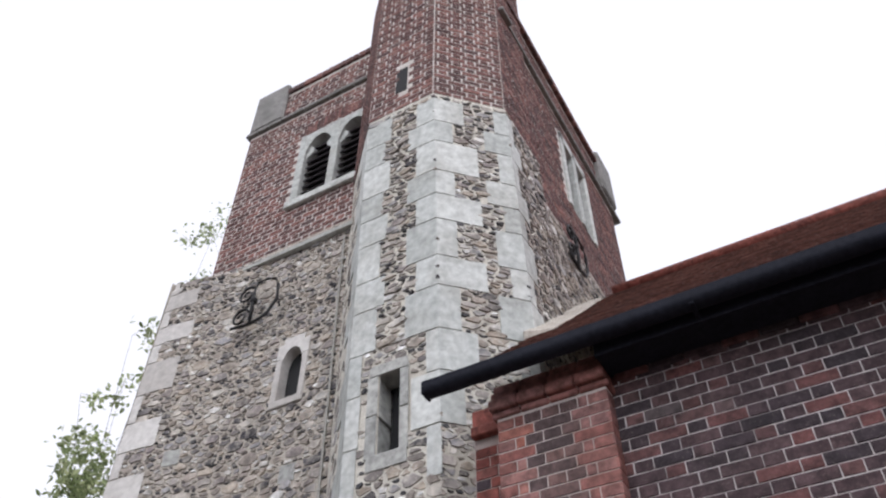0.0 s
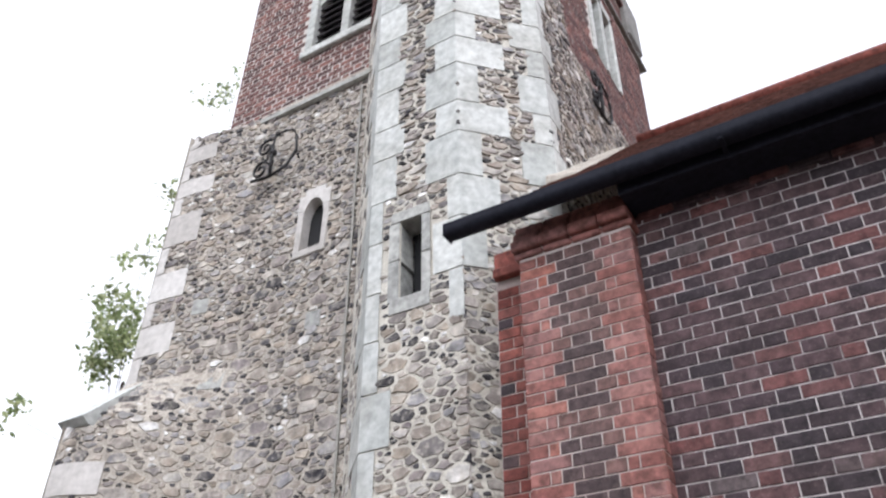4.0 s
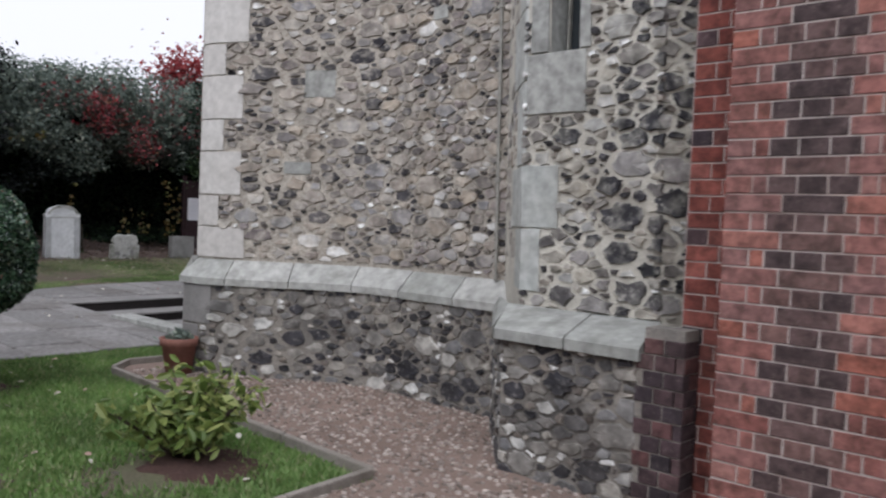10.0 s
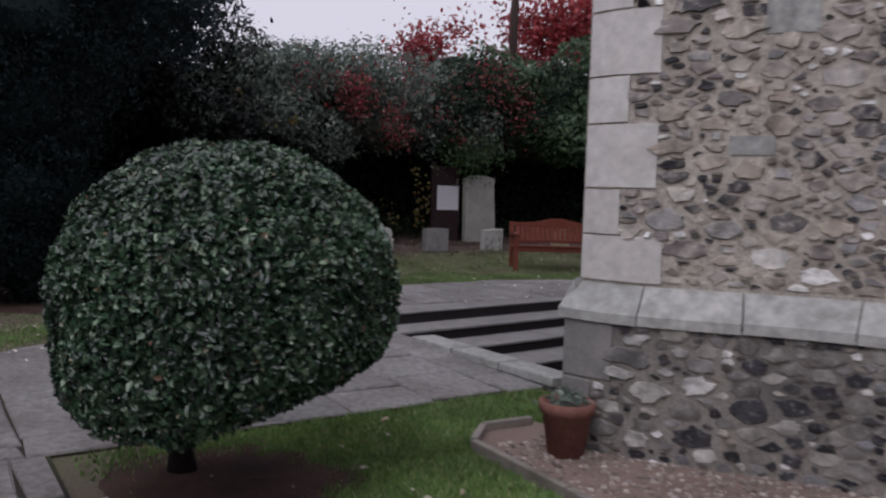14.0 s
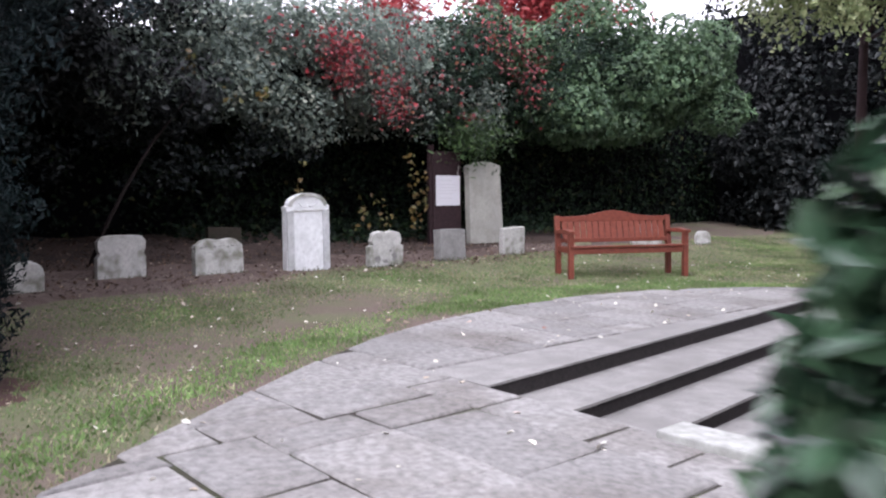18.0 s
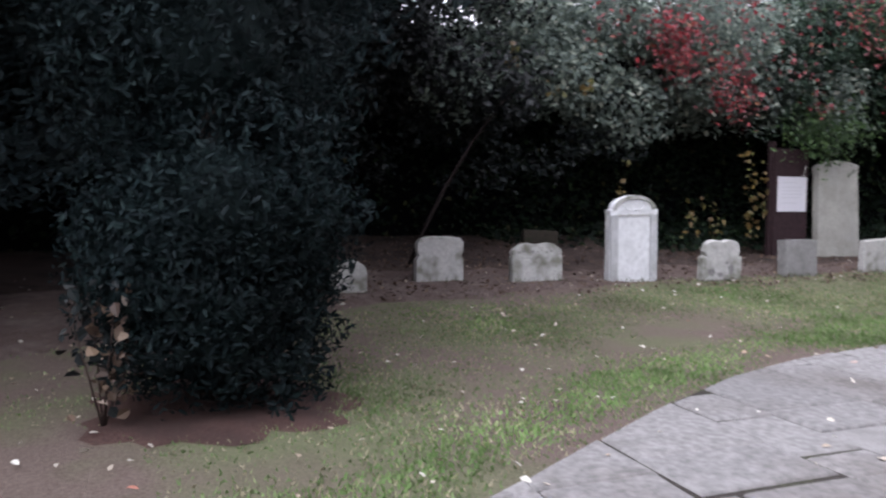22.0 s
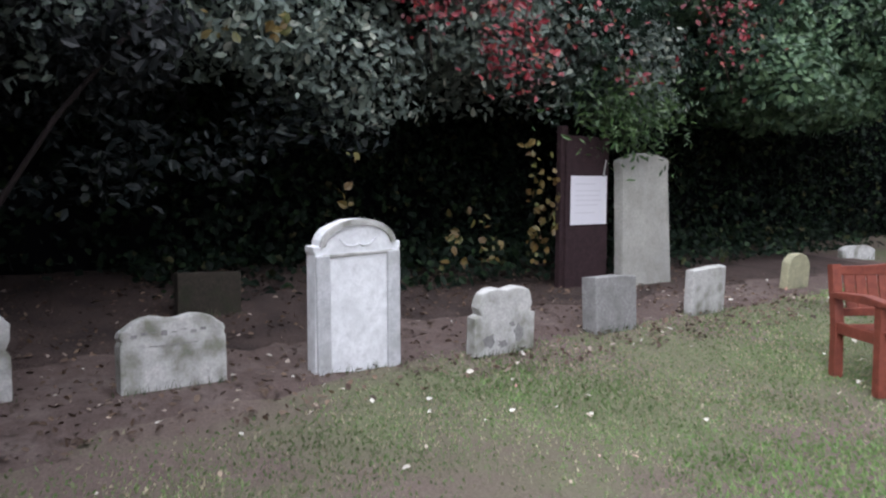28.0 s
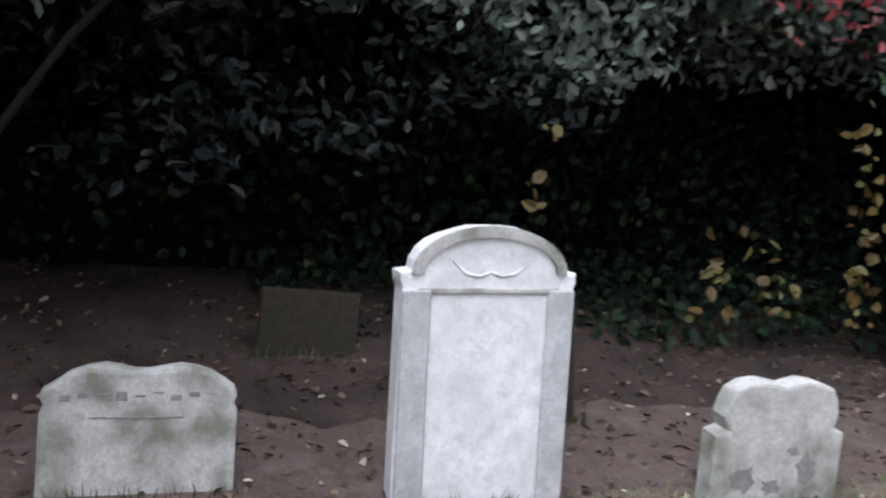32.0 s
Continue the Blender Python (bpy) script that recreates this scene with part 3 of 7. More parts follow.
for q in ((-6.70, -2.9, BF + 0.35, 9.3, 9.0, 12.9), (-6.70, -5.61, BF, BF + 0.35, 9.0, 12.9), (-4.39, -2.9, BF, BF + 0.35, 9.0, 12.9), (-5.61, -4.39, BF, BF + 0.35, 9.0, 9.85), (-5.61, -4.39, BF, BF + 0.35, 11.29, 12.9),
          (-2.9, -2.52, BF, 7.06, 9.0, 12.9), (-2.9, -2.52, 7.99, 9.3, 9.0, 12.9), (-2.9, -2.52, 7.06, 7.99, 9.0, 10.06), (-2.9, -2.52, 7.06, 7.99, 11.55, 12.9)):
    box(bm, *q)
wall_belfry = tagged(part("wall_belfry", bm, m_joint_pale), "old red brick belfry stage of the tower", "wall", kind="structure")
bm = bmesh.new()
low, high = octa(10.0), octa(10.0)
va = [bm.verts.new((x, y, 9.6)) for x, y in low]
vb = [bm.verts.new((x, y, 13.8)) for x, y in high]
for i in range(4):
    bm.faces.new((va[i], va[i + 1], vb[i + 1], vb[i]))
bm.faces.new(vb)
wall_turret_top = tagged(part("wall_turret_top", bm, m_joint_pale), "brick upper stage of the stair turret", "wall", kind="structure")

# nave
bm = bmesh.new()
box(bm, -1.60, 9.0, NAVE_Y + 0.004, 4.7, -0.2, 5.1)
wall_nave = tagged(part("wall_nave", bm, m_joint), "dark purple-red brick nave wall with pale joints", "wall", kind="structure")
pilaster = tagged(part("pilaster", boxmesh(-2.31, -1.585, PIL_Y + 0.004, 4.6, -0.2, 5.0), m_joint_dark), "red brick pilaster with darker bricks set in its middle", "pilaster", kind="structure")
bm = boxmesh(-2.585, -2.31, 4.31, 4.8, -0.2, 5.0)
reveal = tagged(part("pilaster_return", bm, m_joint_dark), "narrow red brick return beside the turret", "pilaster", kind="structure")
bm = bmesh.new()
prism(bm, [(3.9, 5.169), (8.0, 9.13), (12.3, 5.13), (12.3, 5.03), (8.0, 9.02), (4.02, 5.169)], (-2.32, 9.0), "x")
roof_nave = tagged(part("roof_nave", bm, m_tile), "steep red-brown tiled nave roof", "roof", kind="structure")
part("wall_far", boxmesh(8.6, 9.0, 4.7, 12, -0.2, 5.2), m_joint, wall_nave)

# ---- bushes ----


def leaves(rng, centres, normals, size, aspect=0.55, spread=0.7):
    """Small pointed oval leaves, each folded along its midrib, as two four-sided faces."""
    n = len(centres)
    nn = normals + rng.normal(0, spread, (n, 3))
    nn /= np.linalg.norm(nn, axis=1, keepdims=True) + 1e-9
    t = rng.normal(0, 1, (n, 3))
    t -= nn * (t * nn).sum(1, keepdims=True)
    t /= np.linalg.norm(t, axis=1, keepdims=True) + 1e-9
    b = np.cross(nn, t)
    s = (size * rng.uniform(0.55, 1.35, n))[:, None]
    fold = rng.uniform(0.1, 0.4, n)[:, None] * aspect * s
    curl = rng.uniform(-0.25, 0.1, n)[:, None] * s
    w = aspect * s * rng.uniform(0.8, 1.15, n)[:, None]
    pts = [centres - t * s, centres - t * s * 0.35 + b * w * 0.95 + nn * fold, centres + t * s * 0.4 + b * w * 0.7 + nn * (fold + curl * 0.5),
           centres + t * s + nn * curl, centres + t * s * 0.4 - b * w * 0.7 + nn * (fold + curl * 0.5), centres - t * s * 0.35 - b * w * 0.95 + nn * fold]
    v = np.stack(pts, 1).reshape(-1, 3)
    k = np.arange(n) * 6
    f = np.concatenate([np.stack([k, k + 1, k + 2, k + 3], 1), np.stack([k, k + 3, k + 4, k + 5], 1)])
    return v, f


def leaf_mesh(name, rng, centres, normals, size, **kw):
    return np_mesh(name, *leaves(rng, np.asarray(centres), np.asarray(normals), size, **kw))


def blob(rng, n, centre, radii, shell=0.75, rough=0.12, seed=0.0):
    """Places and outward ways in the outer shell of a lumpy ellipsoid."""
    d = rng.normal(0, 1, (n, 3))
    d /= np.linalg.norm(d, axis=1, keepdims=True)
    lump = np.array([noise.noise(Vector(q) * 2.2 + Vector((seed, 0, 0))) for q in d])
    rr = (shell + (1 - shell) * rng.uniform(0, 1, n) ** 0.5) * (1 + rough * 2 * lump)
    return np.asarray(centre) + d * rr[:, None] * np.asarray(radii), d

# unseen plain wall, added to close the yard and hold back low sky light
bm = bmesh.new()
box(bm, -30, 14, -6.4, -6.1, -0.3, 4.6)
box(bm, 13.7, 14, -6.1, 4.2, -0.3, 4.6)
wall_boundary = tagged(part("wall_boundary", bm, m_brick_joined), "unseen plain dark brick wall added to hold back low sky light", "wall", kind="structure")
# ---- masonry pieces ----


def pebble(rng_, sides=7):
    """One pebble: a sunk rim, a shoulder and a top. Unit half-width and half-height, unit depth."""
    a = np.arange(sides) * 2 * np.pi / sides + rng_.uniform(-0.25, 0.25, sides)
    r = rng_.uniform(0.72, 1.08, sides)
    rim = np.stack([r * np.cos(a), r * np.sin(a), np.full(sides, -0.25)], 1)
    mid = np.stack([0.9 * r * np.cos(a), 0.9 * r * np.sin(a), rng_.uniform(0.7, 1.05, sides)], 1)
    top = np.array([[rng_.uniform(-0.25, 0.25), rng_.uniform(-0.25, 0.25), rng_.uniform(0.85, 1.15)]])
    return np.concatenate([rim, mid, top]), ring_faces(sides)


def ring_faces(sides):
    i = np.arange(sides)
    j = (i + 1) % sides
    return np.concatenate([np.stack([i, j, sides + j], 1), np.stack([i, sides + j, sides + i], 1), np.stack([sides + i, sides + j, np.full(sides, 2 * sides)], 1)])


SHAPES = [pebble(np.random.default_rng(40 + i), 6 + i % 4) for i in range(14)]
FACES = {k: ring_faces(k) for k in range(4, 40)}


def trim_to(poly, nx, ny, d):
    """The part of a polygon for which nx * a + ny * b <= d."""
    out = []
    for (ax, ay), (bx, by) in zip(poly, poly[1:] + poly[:1]):
        sa, sb = nx * ax + ny * ay - d, nx * bx + ny * by - d
        if sa <= 0:
            out.append((ax, ay))
        if (sa <= 0) != (sb <= 0):
            t = sa / (sa - sb)
            out.append((ax + t * (bx - ax), ay + t * (by - ay)))
    return out


def corners(poly, rng_):
    """A polygon's corners with an uneven place in the middle of each long side."""
    out = []
    for (ax, ay), (bx, by) in zip(poly, poly[1:] + poly[:1]):
        ln = math.hypot(bx - ax, by - ay)
        if ln < 0.004:
            continue
        out.append((ax, ay))
        if ln > 0.016:
            f, k = rng_.uniform(0.3, 0.7), rng_.uniform(-0.14, 0.05)
            out.append((ax + (bx - ax) * f - (by - ay) * -k, ay + (by - ay) * f - (bx - ax) * k))
    return np.array(out if len(out) > 5 else poly + [((poly[0][0] + poly[-1][0]) / 2, (poly[0][1] + poly[-1][1]) / 2)])


def rubble(parent, fn, u0, u1, z0, z1, rng_, sizes, gap, mat, mat_joined, near, skip=lambda u, z, w, h: False, depth=0.009, stretch=1.7, ragged=0.1, mat_small=None):
    """Random rubble on a face fn(u, z, out) -> place: large stones first, smaller ones in between, each cut to fit its
    neighbours with mortar left between. sizes: (half-height, tries for a square metre). Those for which near(u, z) holds
    are parts, the rest one mesh."""
    a0, a1 = u0 / stretch, u1 / stretch
    area_m = (u1 - u0) * (z1 - z0)
    P, R = np.zeros((0, 2)), np.zeros(0)
    for r, tries in sizes:
        n = int(tries * area_m)
        cand = np.stack([rng_.uniform(a0, a1, n), rng_.uniform(z0, z1, n)], 1)
        rad = r * rng_.uniform(0.82, 1.2, n)
        for q, rr in zip(cand, rad):
            if skip(q[0] * stretch, q[1], rr * 1.6 * stretch, rr * 1.6):
                continue
            if len(P) and (((P - q) ** 2).sum(1) < (0.9 * (R + rr)) ** 2).any():
                continue
            P, R = np.vstack([P, q]), np.append(R, rr)
    lots, made, chip = {False: [], True: []}, 0, sizes[-1][0] * 1.3
    up = np.array([0, 0, 1.0])
    for k in range(len(P)):
        q, rr = P[k], R[k]
        n = int(rng_.integers(6, 10))
        ang = np.arange(n) * 2 * np.pi / n + rng_.uniform(0, 2 * np.pi)
        far = rr * rng_.uniform(1.15, 2.1, n)
        poly = [(f * math.cos(t), f * math.sin(t)) for f, t in zip(far, ang)]
        room = gap * rng_.uniform(0.15, 1.9)
        d = P - q
        dist = np.hypot(d[:, 0], d[:, 1])
        for j in np.nonzero((dist < 2.6 * rr + 1.6 * R) & (dist > 0))[0]:
            D = dist[j]
            reach = (D * D + rr * rr - R[j] * R[j]) / (2 * D) - room / 2
            poly = trim_to(poly, d[j, 0] / D, d[j, 1] / D, reach)
            if len(poly) < 3:
                break
        for nx, ny, lim in ((-1, 0, q[0] - a0), (1, 0, a1 - q[0]), (0, -1, q[1] - z0), (0, 1, z1 - q[1])):
            poly = trim_to(poly, nx, ny, lim) if len(poly) > 2 else []
        if len(poly) < 3:
            continue
        ring = corners(poly, rng_)
        m = len(ring)
        mid = ring.mean(0)
        ring = mid + (ring - mid) * rng_.uniform(1 - ragged, 1 + ragged * 0.35, (m, 1))
        ring[:, 0] *= stretch
        mid = mid * np.array([stretch, 1.0])
        p = np.array(fn(q[0] * stretch, q[1], 0.0))
        t = np.array(fn(q[0] * stretch + 0.01, q[1], 0.0)) - p
        t /= np.linalg.norm(t)
        nn = np.array(fn(q[0] * stretch, q[1], 0.01)) - p
        nn /= np.linalg.norm(nn)
        dep = depth * rng_.uniform(0.5, 1.5)
        lean = rng_.normal(0, 0.12, 2) * dep / rr
        inner = mid + (ring - mid) * rng_.uniform(0.86, 0.95, (m, 1))
        rows = np.concatenate([np.column_stack([ring, np.full(m, -0.004)]),
                               np.column_stack([inner, dep * rng_.uniform(0.75, 1.1, m) + (inner - mid) @ lean]),
                               [[mid[0], mid[1], dep * rng_.uniform(0.8, 1.1)]]])
        v = rows[:, :1] * t + rows[:, 1:2] * up + rows[:, 2:] * nn
        if near(q[0] * stretch, q[1]) and made < 300 and rr > chip:
            me = np_mesh("stone", v, FACES[m])
            me.materials.append(mat)
            ob = new("stone", me)
            ob.matrix_world = Matrix.Translation(p)
            ob.parent = parent
            made += 1
        else:
            lots[mat_small is not None and rr < chip].append((p + v, FACES[m]))
    for small, lot in lots.items():
        if lot:
            first = np.cumsum([0] + [len(v) for v, f in lot])
            ob = part("chips" if small else "rubble_stones", np_mesh("rubble_stones", np.concatenate([v for v, f in lot]), np.concatenate([f + i for (v, f), i in zip(lot, first)])), mat_small if small else mat_joined, parent)
            tagged(ob, kind="stuff")


FAR_RUBBLE = [(0.06, 5), (0.04, 40), (0.028, 230), (0.019, 520), (0.0125, 750)]
MID_RUBBLE = [(0.062, 8), (0.044, 45), (0.031, 190), (0.021, 430), (0.0135, 650)]
COARSE_RUBBLE = [(0.07, 6), (0.05, 40), (0.035, 150), (0.023, 380), (0.0145, 600)]


BRICK_MESH = {}


def brick_geometry(w, h, d, c=0.0025):
    """A brick face with worn rim: front at 0, back at d; front looks along -y."""
    x, z = w / 2, h / 2
    v = [(-x, 0.002, -z), (x, 0.002, -z), (x, 0.002, z), (-x, 0.002, z), (-x + c, -0.001, -z + c), (x - c, -0.001, -z + c), (x - c, -0.001, z - c), (-x + c, -0.001, z - c),
         (-x, d, -z), (x, d, -z), (x, d, z), (-x, d, z)]
    f = [(4, 5, 6, 7)] + [(i, (i + 1) % 4, 4 + (i + 1) % 4, 4 + i) for i in range(4)] + [(8 + i, 8 + (i + 1) % 4, (i + 1) % 4, i) for i in range(4)]
    return np.array(v, dtype=float), np.array(f)


def bond(width, course, kind):
    """Brick widths along one course."""
    J = 0.007
    out, u = [], 0.0
    if kind == "flemish":
        seq = [0.218, 0.105] if course % 2 == 0 else [0.105, 0.218]
        if course % 2:
            out.append((0.0, 0.046))
            u = 0.056
        i = 0
        while u < width - 0.03:
            w = min(seq[i % 2], width - u)
            out.append((u, w))
            u += w + J
            i += 1
    return out


def bricks(parent, origin, ux, width, z0, z1, rng_, mats, near=None, skip=None, course=0.0765, pattern=None, proud=0.0, joint=0.0):
    """Lays bricks on an upright face: origin (x, y), ux the way along it; the outside lies to its right-hand side."""
    ux = np.array([ux[0], ux[1], 0.0])
    n = np.array([ux[1], -ux[0], 0.0])
    joined = {}
    z, c, made = z0, 0, 0
    while z + course <= z1 + 1e-6:
        rows = pattern(c) if pattern else [(u, w, 0) for u, w in bond(width, c, "flemish")]
        for u, w, which in rows:
            cu, cz = u + w / 2, z + course / 2
            if skip and skip(cu, cz):
                continue
            hh = course - 0.0065 - joint - rng_.uniform(0, 0.003)
            ww = round(w - joint, 3)
            p = np.array([origin[0], origin[1], cz]) + ux * cu + n * (proud + rng_.uniform(-0.0015, 0.0025))
            a = rng_.uniform(-0.012, 0.012)
            ang = math.atan2(ux[1], ux[0])
            if near is not None and near(cu, cz) and made < 300:
                key = (ww, mats[which][0].name)
                if key not in BRICK_MESH:
                    me = np_mesh("brick", *brick_geometry(ww, course - 0.0072, 0.06))
                    me.materials.append(mats[which][0])
                    BRICK_MESH[key] = me
                ob = new("brick", BRICK_MESH[key])
                ob.matrix_world = Matrix.Translation(p) @ Matrix.Rotation(ang, 4, "Z") @ Matrix.Rotation(a, 4, "Y")
                ob.parent = parent
                made += 1
            else:
                v, f = brick_geometry(ww, hh, 0.06)
                v = v + np.stack([np.zeros(len(v)), np.zeros(len(v)), v[:, 0] * a], 1)
                v = p + v[:, :1] * ux - v[:, 1:2] * n + v[:, 2:] * np.array([0, 0, 1.0])
                joined.setdefault(which, []).append((v, f))
        z += course
        c += 1
    for which, lots in joined.items():
        count, vs, fs = 0, [], []
        for v, f in lots:
            vs.append(v)
            fs.append(f + count)
            count += len(v)
        tagged(part("brickwork", np_mesh("brickwork", np.concatenate(vs), np.concatenate(fs)), mats[which][1], parent), kind="stuff")


def ashlar(parent, name, fn, u0, u1, z0, z1, out=0.012, back=0.06, mat=None, gap=0.006, nu=3, worn=0.004, wear=(True, True)):
    """A dressed block laid into a face fn(u, z, out), with a worn rim."""
    b2 = bmesh.new()
    c = 0.006
    p, q = np.array(fn(u0, z0, 0)), np.array(fn(u1, z0, 0))
    k = (u1 - u0) / max(0.01, float(np.linalg.norm(q - p)))   # step of u for a metre
    nv = 4
    us = [u0 + gap * k, u0 + (gap + c) * k] + [u0 + (u1 - u0) * i / nu for i in range(1, nu)] + [u1 - (gap + c) * k, u1 - gap * k]
    zs = [z0 + gap, z0 + gap + c] + [z0 + (z1 - z0) * i / nv for i in range(1, nv)] + [z1 - gap - c, z1 - gap]
    g, place = {}, {}
    a, b = len(us) - 1, len(zs) - 1
    for i, u in enumerate(us):
        for j, z in enumerate(zs):
            rim = i in (0, a) or j in (0, b)
            w = worn * (0.5 + 0.9 * noise.noise((p[0] * 7 + u / k * 13, p[1] * 7, z * 13)))
            if (i == a and wear[1]) or (i == 0 and wear[0]):
                u += max(0, w) * k * (1 if i == 0 else -1)
            if j in (0, b):
                z += max(0, w) * 0.6 * (1 if j == 0 else -1)
            place[i, j] = (u, z)
            g[i, j] = b2.verts.new(fn(u, z, out - (0.004 if rim else 0.0) + 0.003 * noise.noise((u / k * 9, z * 9, p[0] + 3))))
    for i in range(a):
        for j in range(b):
            b2.faces.new((g[i, j], g[i + 1, j], g[i + 1, j + 1], g[i, j + 1]))
    keys = [(i, 0) for i in range(a + 1)] + [(a, j) for j in range(1, b + 1)] + [(i, b) for i in range(a - 1, -1, -1)] + [(0, j) for j in range(b - 1, 0, -1)]
    inner = {key: b2.verts.new(fn(*place[key], -back)) for key in keys}
    for ka, kb in zip(keys, keys[1:] + keys[:1]):
        b2.faces.new((g[ka], inner[ka], inner[kb], g[kb]))
    bmesh.ops.recalc_face_normals(b2, faces=b2.faces)
    return part(name, b2, mat or m_ashlar, parent)


def tower_at(u, z, out):
    """A place on the tower front, out along its own outward way."""
    y = wall_y(u, z)
    s = (wall_y(u + 0.02, z) - wall_y(u - 0.02, z)) / 0.04
    k = math.hypot(1, s)
    return (u + out * s / k, y - out / k, z)


def plinth_at(u, z, out):
    x, y, _ = tower_at(u, 1.2, out + 0.12)
    return (x, y, z)


rm = np.random.default_rng(11)

# tower corner quoins, wrapped round the buttress edge
QUOINS = []
z, k = 1.04, 0
while z < 8.85:
    hgt = float(rm.choice([0.26, 0.3, 0.36, 0.44]))
    if z + hgt > 4.9 and z < 5.5:
        z = 5.52
        continue
    w = float(rm.uniform(0.4, 0.52) if k % 2 == 0 else rm.uniform(0.2, 0.27))
    if z > 5.5:
        w = float(rm.uniform(0.44, 0.56) if k % 2 == 0 else rm.uniform(0.12, 0.18))
    QUOINS.append((-7.0, -7.0 + w, z, z + hgt))
    z += hgt
    k += 1
for q in QUOINS:
    ashlar(wall_tower, "quoin", tower_at, *q, out=0.012, back=0.2, gap=0.002, mat=m_quoin, worn=0.014, nu=5, wear=(False, True))
side = surface("s", lambda u, v: (-7.005 - (0.02 if v > 5.2 else 0), u, v), 4.36, 9.4, 0.0, 5.0, 4, 8, None)
part("side_face", side, m_mortar, wall_tower)
for i, q in enumerate(QUOINS):
    w = 0.5 if i % 2 else 0.3
    y0 = wall_y(-7.0, (q[2] + q[3]) / 2)
    ashlar(wall_tower, "quoin", lambda u, v, o: (-7.012 - o, u, v), y0 + 0.0, y0 + w, q[2], q[3], out=0.008, back=0.05, mat=m_quoin)
# sloping buttress offset
bm = bmesh.new()
prism(bm, [(4.33, 4.95), (4.86, 5.5), (5.2, 5.5), (5.2, 4.9), (4.40, 4.9)], (-7.06, -6.72), "x")
part("weathering_stone", bm, m_ashlar, wall_tower)
# stray dressed stones in the rubble
SPOTS = [(-6.18, -5.95, 2.36, 2.6), (-6.3, -6.1, 1.74, 1.86), (-5.1, -4.93, 2.9, 3.02), (-6.5, -6.28, 3.3, 3.5), (-5.6, -5.4, 4.1, 4.28), (-6.1, -5.85, 5.3, 5.5), (-5.0, -4.8, 5.7, 5.9), (-6.4, -6.2, 6.2, 6.4)]
for q in SPOTS:
    ashlar(wall_tower, "dressed_stone", tower_at, *q, out=0.007, mat=m_surround, worn=0.02, nu=4)

SURROUND = (-5.27, -4.85, 6.55, 7.46)


def tower_skip(u, z, w, h):
    for q in QUOINS + SPOTS + [SURROUND]:
        if q[0] - w * 0.45 < u < q[1] + w * 0.45 and q[2] - h * 0.45 < z < q[3] + h * 0.45:
            return True
    return 4.85 < z < 5.55 and u < -6.7


rubble(wall_tower, tower_at, -6.98, -4.2, 1.06, 3.4, rm, MID_RUBBLE, 0.008, m_flint, m_flint_joined, lambda u, z: 1.2 < z < 2.3 and u < -4.6, tower_skip, 0.016, stretch=1.9, ragged=0.2, mat_small=m_chips)
rubble(wall_tower, tower_at, -6.98, -3.95, 3.4, 5.9, rm, MID_RUBBLE, 0.0085, m_flint, m_flint_joined, lambda u, z: False, tower_skip, 0.01, stretch=1.9, ragged=0.2, mat_small=m_chips)
rubble(wall_tower, tower_at, -6.98, -3.75, 5.9, 8.95, rm, FAR_RUBBLE, 0.01, m_flint, m_flint_joined, lambda u, z: False, tower_skip, 0.012, stretch=1.8, ragged=0.2, mat_small=m_chips)

# tower plinth: rubble foot and sloping cap stones
foot = surface("p", lambda u, v: plinth_at(u, v, 0.0), -7.0, -4.0, -0.2, 0.86, 24, 4, None)
plinth = tagged(part("plinth", foot, m_mortar_dark), "dark damp flint plinth at the foot of the tower", "plinth", kind="structure")
ashlar(plinth, "quoin", plinth_at, -7.0, -6.72, 0.5, 0.83, out=0.01, mat=m_step)
ashlar(plinth, "quoin", plinth_at, -7.0, -6.82, 0.2, 0.5, out=0.01, mat=m_step)
PQ = [(-7.0, -6.72, 0.5, 0.83), (-7.0, -6.82, 0.2, 0.5)]
rubble(plinth, plinth_at, -6.98, -4.15, 0.02, 0.84, rm, MID_RUBBLE, 0.008, m_plinth_flint, m_plinth_flint_joined, lambda u, z: u < -5.0,
       lambda u, z, w, h: any(q[0] - w * 0.5 < u < q[1] + w * 0.5 and q[2] - h * 0.5 < z < q[3] + h * 0.5 for q in PQ), depth=0.013, ragged=0.2, mat_small=m_chips)
part("side_face", boxmesh(-7.03, -6.9, 4.28, 9.3, -0.35, 0.83), m_mortar_dark, plinth)


def cap_stone(parent, line, z0, z1, wall_in, name="cap_stone"):
    """A sloping plinth cap along a line of outer places (x, y) with inner places (x, y)."""
    b2 = bmesh.new()
    rows = []
    for (xo, yo), (xi, yi) in zip(line, wall_in):
        rows.append([b2.verts.new(q) for q in ((xi, yi, z1), (xo + (xi - xo) * 0.08, yo + (yi - yo) * 0.08, z0 + 0.015), (xo, yo, z0), (xo, yo, z0 - 0.055), (xi, yi, z0 - 0.06))])
    for a, b3 in zip(rows, rows[1:]):
        for i in range(4):
            b2.faces.new((a[i], b3[i], b3[i + 1], a[i + 1]))
        b2.faces.new((a[4], b3[4], b3[0], a[0]))
    b2.faces.new(rows[0])
    b2.faces.new(rows[-1][::-1])
    bmesh.ops.recalc_face_normals(b2, faces=b2.faces)
    return part(name, b2, m_cap, parent)


us = [-7.03, -6.62, -6.2, -5.72, -5.2, -4.66, -4.1]
for a, b in zip(us, us[1:]):
    steps = [a + 0.004 + (b - a - 0.008) * i / 4 for i in range(5)]
    lean = rm.uniform(-0.006, 0.006)
    cap_stone(plinth, [plinth_at(u, 0, 0.03 + lean)[:2] for u in steps], 0.885 + lean, 1.05, [tower_at(u, 1.05, -0.02)[:2] for u in steps])
